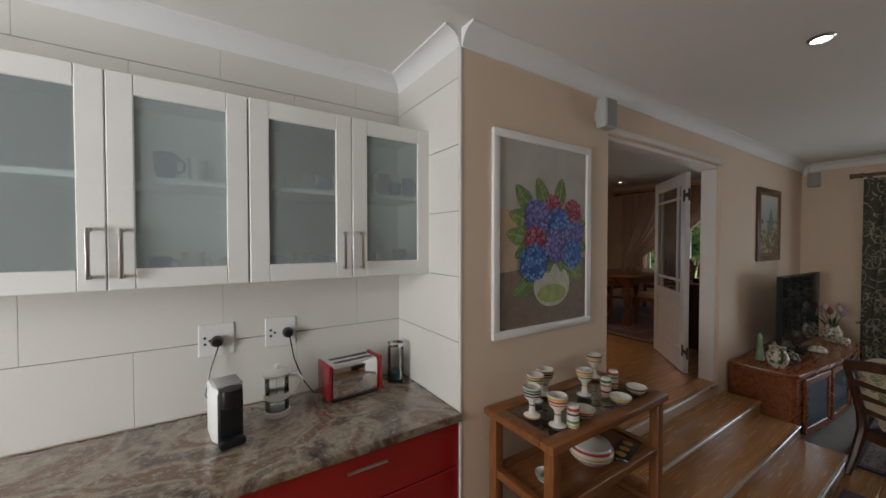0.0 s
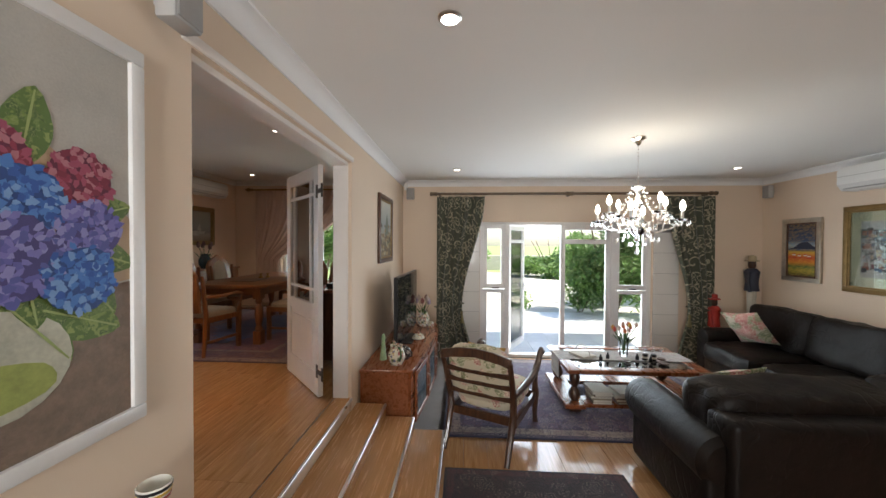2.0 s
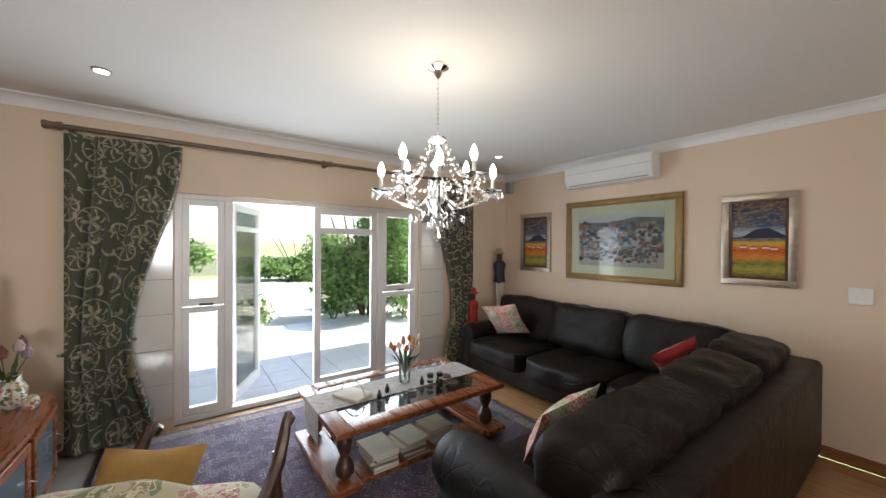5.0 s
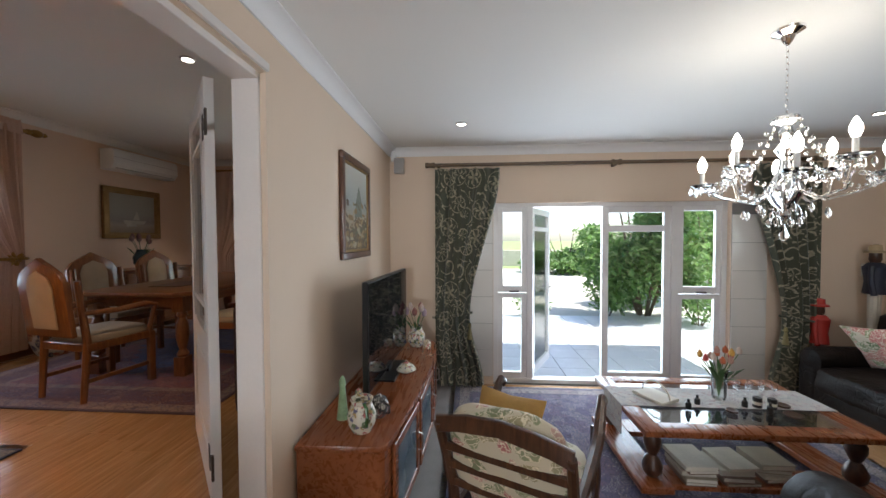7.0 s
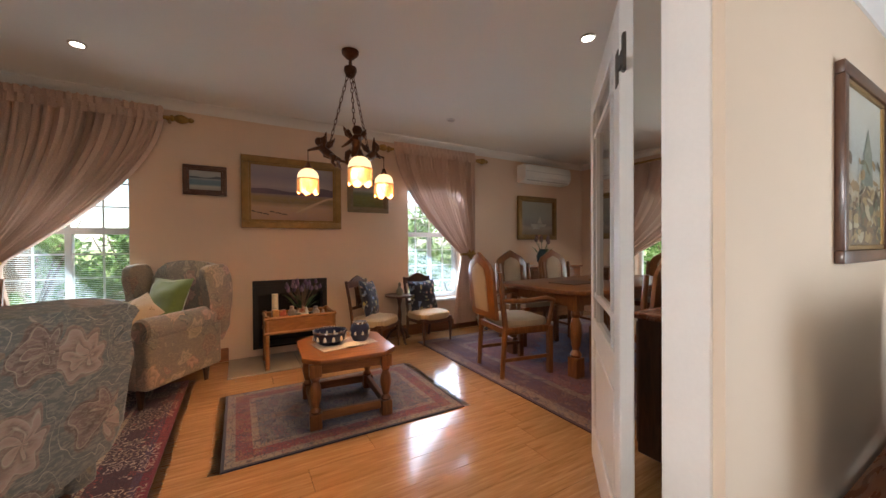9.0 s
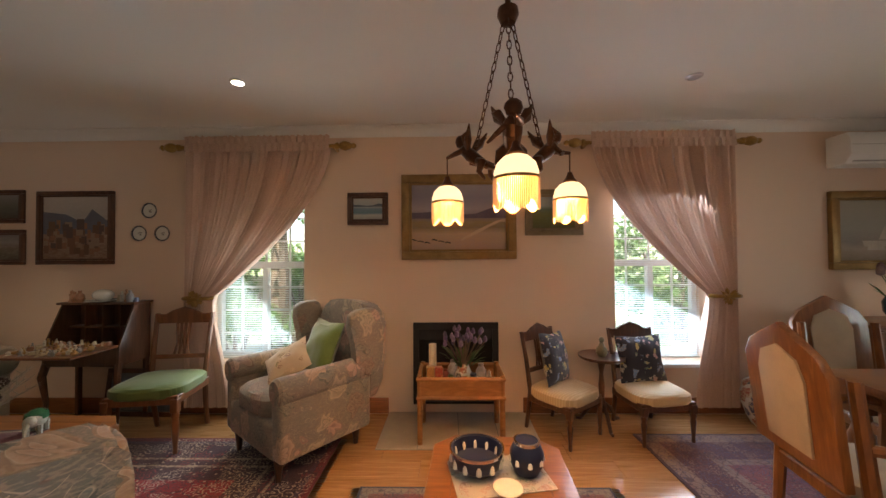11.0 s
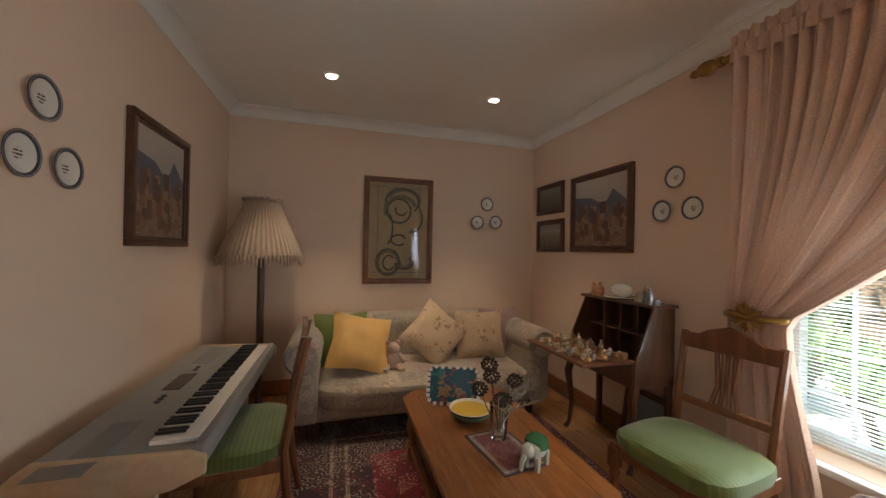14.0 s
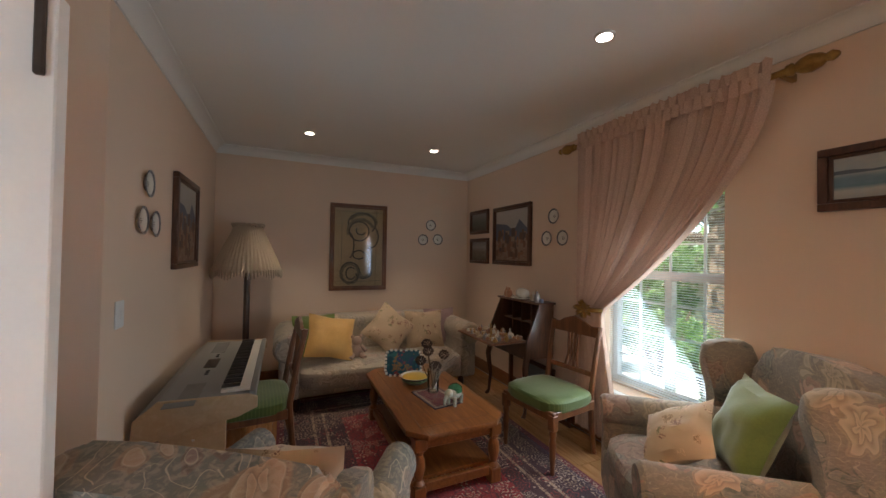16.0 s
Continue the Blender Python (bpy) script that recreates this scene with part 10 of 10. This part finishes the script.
# standard lamp, not lit
t = thing("standard_lamp", (-0.62, 2.50, F2), "standard lamp with a pleated fringed cream shade", "floor lamp")
part("base", lathe(bmesh.new(), [(0, 0), (0.15, 0), (0.15, 0.02), (0.10, 0.04), (0.04, 0.06), (0, 0.06)], 24), M_DARK, t)
part("pole", tube(bmesh.new(), [(0, 0, 0.06), (0, 0, 1.22)], 0.028, 8), M_DARK, t)
prof, bm = [], bmesh.new()
nn = 96
rings = []
for z, r in ((1.225, 0.30), (1.33, 0.265), (1.47, 0.205), (1.60, 0.145), (1.66, 0.125)):
    rings.append([bm.verts.new((r * (1 + 0.018 * (1 if k % 2 else -1)) * math.cos(2 * math.pi * k / nn), r * (1 + 0.018 * (1 if k % 2 else -1)) * math.sin(2 * math.pi * k / nn), z)) for k in range(nn)])
for a, b in zip(rings, rings[1:]):
    for k in range(nn):
        bm.faces.new((a[k], a[(k + 1) % nn], b[(k + 1) % nn], b[k]))
M_PLEAT = sheer("pleated_silk", (0.50, 0.40, 0.30), 0.3)
sh = part("shade", bm, M_PLEAT, t, "pleated silk shade")
bm = bmesh.new()
for k in range(70):
    a = 2 * math.pi * k / 70
    L = 0.06 + 0.02 * math.sin(k * 0.9)
    tube(bm, [(0.302 * math.cos(a), 0.302 * math.sin(a), 1.245), (0.308 * math.cos(a), 0.308 * math.sin(a), 1.235 - L)], [0.010, 0.005], 4)
part("fringe", bm, M_PLEAT, sh)
bm = bmesh.new()
tube(bm, [((0.128 + 0.006 * (k % 2)) * math.cos(2 * math.pi * k / 40), (0.128 + 0.006 * (k % 2)) * math.sin(2 * math.pi * k / 40), 1.665 + 0.012 * (k % 2)) for k in range(40)], 0.016, 6, True)
part("ruffle", bm, M_PLEAT, sh)
part("bow", swell(bmesh.new(), (0.10, 0.05, 0.09), (-0.20, 0.24, 1.32), 2.0, 8, seed=4), M_PLEAT, sh)

# ---- dining end ----
def dining_chair(at, rz, arms, label):
    """Facing local -y; tall pointed upholstered back."""
    t = thing("dining_chair", at, label, "chair", rz, "dining chairs")
    for sx in (-1, 1):
        part("back_post", tube(bmesh.new(), [(sx * 0.22, 0.25, 0.0), (sx * 0.225, 0.22, 0.44), (sx * 0.225, 0.27, 0.90)], [0.02, 0.026, 0.022], 8), M_OAKZ, t)
        part("front_leg", boxes(((sx * 0.235 - 0.024, -0.245, 0.0), (sx * 0.235 + 0.024, -0.197, 0.42)), bevel=0.006), M_OAKZ, t)
        part("side_stretcher", boxes(((sx * 0.23 - 0.012, -0.20, 0.14), (sx * 0.23 + 0.012, 0.23, 0.17)), bevel=0.003), M_OAKZ, t)
        if arms:
            part("armrest", tube(bmesh.new(), [(sx * 0.235, 0.24, 0.66), (sx * 0.27, 0.05, 0.655), (sx * 0.28, -0.15, 0.67), (sx * 0.275, -0.23, 0.65), (sx * 0.26, -0.22, 0.55), (sx * 0.245, -0.20, 0.43)], [0.02, 0.022, 0.024, 0.022, 0.018, 0.02], 8), M_OAKZ, t)
    part("seat_frame", boxes(((-0.25, -0.24, 0.37), (0.25, 0.24, 0.43)), bevel=0.006), M_OAKZ, t)
    part("seat", swell(bmesh.new(), (0.47, 0.46, 0.09), (0, -0.01, 0.45), 5.0, 12, crease=0.003), M_CANE, t)
    tilt = Matrix.Translation((0, 0.245, 0)) @ Matrix.Rotation(radians(-6), 4, 'X') @ Matrix(((1, 0, 0, 0), (0, 0, -1, 0), (0, 1, 0, 0), (0, 0, 0, 1)))
    outer = [(-0.235, 0.50), (0.235, 0.50), (0.235, 0.90), (0.19, 0.97), (0.10, 1.02), (0, 1.075), (-0.10, 1.02), (-0.19, 0.97), (-0.235, 0.90)]
    fr = slab(bmesh.new(), outer, -0.018, 0.018, 0.006)
    bmesh.ops.transform(fr, verts=fr.verts, matrix=tilt)
    part("back_frame", fr, M_OAKZ, t)
    inner = [(-0.12, 0.56), (0.12, 0.56), (0.13, 0.86), (0.10, 0.94), (0, 0.985), (-0.10, 0.94), (-0.13, 0.86)]
    for z0, z1 in ((0.018, 0.03), (-0.03, -0.018)):
        pd_ = slab(bmesh.new(), inner, z0, z1, 0.004)
        bmesh.ops.transform(pd_, verts=pd_.verts, matrix=tilt)
        part("back_pad", pd_, M_CANE, t, "oatmeal upholstered back panel")
    return t


t = thing("dining_table", (6.35, 3.40, F2 + 0.01), "long honey oak dining table with heavy turned legs", "dining table")
HX, HY = 0.98, 0.52
part("tabletop", slab(bmesh.new(), [(-HX + 0.1, -HY), (HX - 0.1, -HY), (HX, -HY + 0.1), (HX, HY - 0.1), (HX - 0.1, HY), (-HX + 0.1, HY), (-HX, HY - 0.1), (-HX, -HY + 0.1)], 0.705, 0.745, 0.01), M_OAKX, t)
part("apron", boxes(((-HX + 0.12, -HY + 0.08, 0.61), (HX - 0.12, -HY + 0.11, 0.705)), ((-HX + 0.12, HY - 0.11, 0.61), (HX - 0.12, HY - 0.08, 0.705)), ((-HX + 0.08, -HY + 0.12, 0.61), (-HX + 0.11, HY - 0.12, 0.705)), ((HX - 0.11, -HY + 0.12, 0.61), (HX - 0.08, HY - 0.12, 0.705)), bevel=0.004), M_OAKX, t)
for sx in (-1, 1):
    for sy in (-1, 1):
        part("leg", turned(bmesh.new(), sx * (HX - 0.12), sy * (HY - 0.12), 0.0, 0.705, 0.05), M_OAKZ, t)
dining_chair((5.20, 3.46, F2 + 0.01), 80, True, "honey oak carver chair with a tall pointed back")
for x in (6.0, 6.75):
    dining_chair((x, 4.12, F2 + 0.01), -4, False, "honey oak dining chair with a tall pointed back")
    dining_chair((x - 0.1, 2.74, F2 + 0.01), 176, False, "honey oak dining chair with a tall pointed back")
dining_chair((7.52, 3.45, F2 + 0.01), -86, True, "honey oak carver chair with a tall pointed back")
solo("place_mat", boxes(((-0.22, -0.15, 0), (0.22, 0.15, 0.006)), bevel=0.002), M_MAHOG, (5.95, 3.40, F2 + 0.756), "dark table mat on the dining table", "mat", 6)
for x, y in ((6.3, 3.45), (6.36, 3.38)):
    t = thing("gilt_candlestick", (x, y, F2 + 0.756), "small brass candlestick on the dining table", "candlestick", group="brass candlesticks")
    part("stick", lathe(bmesh.new(), [(0, 0), (0.035, 0), (0.03, 0.015), (0.01, 0.03), (0.012, 0.05), (0.022, 0.065), (0, 0.07)], 14), M_BRASS, t)
# low server under the painting with a vase
t = thing("side_server", (7.12, 4.86, F2), "oak server against the dining wall", "sideboard")
part("top", boxes(((-0.55, -0.20, 0.80), (0.55, 0.22, 0.83)), bevel=0.006), M_OAKX, t)
part("carcass", boxes(((-0.52, -0.18, 0.08), (0.52, 0.21, 0.80)), bevel=0.006), M_OAKX, t)
for k in range(2):
    part("cupboard_door", boxes(((-0.50 + 0.505 * k, -0.197, 0.12), (-0.01 + 0.505 * k, -0.181, 0.78)), bevel=0.004), M_OAKX, t)
bouquet("dark_vase", (7.0, 4.85, F2 + 0.83), "dark blue vase with faded flowers", [(0, 0), (0.05, 0), (0.09, 0.07), (0.095, 0.15), (0.06, 0.22), (0.055, 0.24), (0.06, 0.25), (0.055, 0.25), (0, 0.22)], plain("dark_teal_glaze", (0.02, 0.05, 0.06), 0.2), 7, [(0.16, 0.08, 0.09), (0.22, 0.14, 0.14)], 51, 0.16, 0.40, 0.05)
picture("harbour_painting", 0.82, 0.675, (7.12, LY, 1.99), 0, 0.06, M_GOLD, "gilt framed painting of boats on a shore",
        bands("harbour_paint", [(0, (0.22, 0.17, 0.12)), (0.2, (0.36, 0.30, 0.24)), (0.3, (0.24, 0.22, 0.20)), (0.5, (0.30, 0.30, 0.26)), (1, (0.34, 0.33, 0.27))], 0.06, 5), 0.045,
        art=lambda t, w, h, y: daubs(t, "boats", [[(-0.12, -0.14), (0.16, -0.14), (0.20, -0.09), (-0.14, -0.09)], [(0.0, -0.08), (0.10, -0.08), (0.06, 0.05)], [(-0.1, -0.17), (0.06, -0.17), (0.04, -0.14), (-0.09, -0.14)]], plain("boat_paint", (0.42, 0.38, 0.33), 0.6, var=0.3), y - 0.001))
air_conditioner("air_conditioner", (7.20, LY, 2.66), 0, 0.98, "white wall mounted air conditioner in the dining room")
t = thing("sideboard", (5.55, 1.78, F2), "long dark mahogany sideboard behind the open door", "sideboard")
part("top", boxes(((-0.80, -0.26, 0.76), (0.80, 0.27, 0.79)), bevel=0.006), M_CHERRY, t)
part("carcass", boxes(((-0.77, -0.25, 0.06), (0.77, 0.25, 0.76)), bevel=0.006), M_MAHOG, t)
for k in range(3):
    part("cupboard_door", boxes(((-0.75 + 0.505 * k, 0.251, 0.10), (-0.26 + 0.505 * k, 0.268, 0.74)), bevel=0.004), M_MAHOG, t)
solo("black_telephone", slab(bmesh.new(), [(-0.09, -0.09), (0.09, -0.09), (0.09, 0.09), (-0.09, 0.09)], 0, 0.06, 0.012), M_BLACK, (4.95, 1.80, F2 + 0.79), "small dark telephone on the sideboard", "telephone")

# ---- rugs ----
def rug(name, x0, x1, y0, y1, z, material, label, fringe=None, thick=0.010):
    hx, hy = (x1 - x0) / 2, (y1 - y0) / 2
    t = thing(name, ((x0 + x1) / 2, (y0 + y1) / 2, z), label, "rug")
    part("woven_field", slab(bmesh.new(), [(-hx, -hy), (hx, -hy), (hx, hy), (-hx, hy)], 0.0, thick, 0.003), material, t)
    if fringe:
        rng = random.Random(name)
        along = hy if fringe == 'x' else hx
        n = int(2 * along / 0.012)
        for sgn in (-1, 1):
            bm = bmesh.new()
            for k in range(n):
                q = -along + 2 * along * (k + 0.5) / n
                L, s = 0.045 * rng.uniform(0.8, 1.2), rng.uniform(-0.008, 0.008)
                if fringe == 'x':
                    lo = [(sgn * hx, q - 0.004), (sgn * hx, q + 0.004), (sgn * (hx + L), q + 0.003 + s), (sgn * (hx + L), q - 0.003 + s)]
                else:
                    lo = [(q - 0.004, sgn * hy), (q + 0.004, sgn * hy), (q + 0.003 + s, sgn * (hy + L)), (q - 0.003 + s, sgn * (hy + L))]
                bm.faces.new([bm.verts.new((a, b, 0.004)) for a, b in lo])
            bmesh.ops.solidify(bm, geom=list(bm.faces), thickness=0.002)
            part("fringe", bm, M_FRINGEC, t, "cream knotted fringe")
    return t


M_FRINGEC = plain("cream_fringe", (0.50, 0.44, 0.34), 0.9)
NAVY, CREAMR, REDR, BLUEG = (0.02, 0.022, 0.05), (0.36, 0.30, 0.21), (0.17, 0.02, 0.025), (0.10, 0.10, 0.17)
rug("living_rug", 4.30, 6.42, -2.42, 0.62, 0.0, rug_weave("living_rug_pile", 1.06, 1.52, [(0.05, (0.03, 0.03, 0.06)), (0.10, (0.28, 0.23, 0.20)), (0.04, (0.05, 0.04, 0.08))], (0.085, 0.068, 0.13), [(0.40, 0.35, 0.36), (0.04, 0.03, 0.08), (0.20, 0.10, 0.12), (0.36, 0.30, 0.26)], (0.022, 0.016, 0.03), None, 11.0), "large purple blue patterned rug under the coffee table", 'y', 0.018)
rug("dark_rug", 2.55, 3.86, -0.74, 0.575, 0.0, rug_weave("dark_rug_pile", 0.655, 0.657, [(0.02, (0.02, 0.01, 0.015)), (0.05, (0.07, 0.02, 0.025)), (0.03, (0.02, 0.01, 0.02))], (0.022, 0.012, 0.018), [(0.09, 0.03, 0.035), (0.05, 0.02, 0.03), (0.20, 0.16, 0.13)], (0.012, 0.008, 0.012), (0.06, 0.015, 0.02), 9.0), "dark red and black square rug on the wooden floor")
rug("oak_table_rug", 2.90, 4.37, 3.03, 4.09, F2, rug_weave("oak_table_rug_pile", 0.735, 0.53, [(0.015, NAVY), (0.05, (0.26, 0.22, 0.20)), (0.085, (0.20, 0.045, 0.06)), (0.04, (0.28, 0.24, 0.21))], (0.13, 0.13, 0.17), [(0.24, 0.05, 0.06), (0.32, 0.28, 0.22), (0.06, 0.08, 0.15), (0.28, 0.20, 0.10)], NAVY, (0.20, 0.14, 0.12), 17.0), "small patterned rug with red border under the oak table", 'x')
rug("red_rug", -0.30, 2.62, 2.80, 4.64, F2, rug_weave("red_rug_pile", 1.46, 0.92, [(0.05, (0.15, 0.015, 0.03)), (0.03, (0.04, 0.04, 0.08)), (0.18, (0.016, 0.016, 0.028)), (0.022, (0.42, 0.34, 0.24)), (0.065, (0.03, 0.022, 0.03)), (0.022, (0.42, 0.34, 0.24)), (0.13, (0.020, 0.018, 0.03))], (0.27, 0.014, 0.024), [(0.58, 0.49, 0.36), (0.04, 0.02, 0.03), (0.50, 0.40, 0.28), (0.30, 0.05, 0.05), (0.56, 0.48, 0.40)], (0.020, 0.014, 0.024), None, 9.5), "large red persian rug with a dark border in the lounge", 'x', 0.011)
rug("dining_rug", 4.82, 8.0, 2.30, 4.72, F2, rug_weave("dining_rug_pile", 1.59, 1.21, [(0.02, (0.05, 0.03, 0.04)), (0.10, (0.26, 0.19, 0.15)), (0.22, (0.10, 0.04, 0.05)), (0.06, (0.24, 0.18, 0.15))], (0.20, 0.06, 0.07), [(0.30, 0.22, 0.18), (0.06, 0.07, 0.15), (0.20, 0.10, 0.09), (0.10, 0.10, 0.18)], (0.05, 0.03, 0.05), (0.08, 0.10, 0.20), 11.0), "large patterned red and blue rug under the dining table", None)

# ---- kitchen wall tiles ----
kt = structure("tiled_wall", boxes(((-1.6, KY - 0.004, 0.912), (KX - 0.001, KY - 0.0005, CEIL - 0.08)), ((KX - 0.004, NY + 0.004, 0.912), (KX - 0.0005, KY - 0.005, CEIL - 0.08))), M_GROUT, "white glazed kitchen wall tiles with dark joints", "wall tiles")
cache = {}
for r in range(6):
    z0 = 0.930 + 0.2985 * r - (0.0 if r else 0.017)
    z1 = min(0.930 + 0.2985 * (r + 1), CEIL - 0.08)
    x = KX - 0.27 - (0.317 if r % 2 == 0 else 0.0) + 0.634
    while x > -1.6:
        a, b = max(-1.6, x - 0.634), min(KX - 0.010, x)
        if b - a > 0.01:
            key = (round(b - a, 3), round(z1 - z0, 3))
            if key not in cache:
                cache[key] = finish("tile", boxes(((0.0005, -0.006, 0.0015), (b - a - 0.0005, 0.002, z1 - z0 - 0.0015)), bevel=0.001), M_TILE)
            o = new("tile", cache[key])
            o.parent, o.location = kt, (a, KY - 0.006, z0)
        x -= 0.634
    key = ("r", round(z1 - z0, 3))
    if key not in cache:
        cache[key] = finish("tile", boxes(((-0.006, 0.0015, 0.0015), (0.002, KY - NY - 0.012, z1 - z0 - 0.0015)), bevel=0.001), M_TILE)
    o = new("tile", cache[key])
    o.parent, o.location = kt, (KX - 0.006, NY + 0.004, z0)
part("edge_trim", boxes(((KX - 0.008, NY - 0.003, 0.0), (KX + 0.002, NY + 0.006, CEIL - 0.085))), M_WHITE, kt)

# ---- floor planks ----
def planks(floor, x0, x1, y0, y1, z, seed):
    rng = random.Random(seed)
    L, W = 1.28, 0.192
    made = {}
    y, row = y0, 0
    while y < y1 - 0.01:
        w = min(W, y1 - y)
        x = x0 - rng.uniform(0.1, 1.1)
        while x < x1 - 0.01:
            a, b = max(x0, x), min(x1, x + L)
            if b - a > 0.02:
                key = (round(b - a, 2), round(w, 3))
                if key not in made:
                    made[key] = finish("plank", boxes(((0.0006, 0.0006, -0.012), (b - a - 0.0006, w - 0.0006, 0.0)), bevel=0.0012), M_PLANK)
                o = new("plank", made[key])
                o.parent, o.location = floor, (a, y, z)
            x += L
        y += W
        row += 1


fl = bpy.data.objects["floor_lounge"]
planks(fl, LX, 1.5, 2.19, LY - 0.02, F2, 1)
planks(fl, 1.5, DX, 1.51, LY - 0.02, F2, 2)
fl = bpy.data.objects["floor"]
planks(fl, 0.2, WX, SY + 0.02, 0.60, 0.0, 3)
planks(fl, -1.8, 2.36, 0.60, 1.36, 0.0, 4)
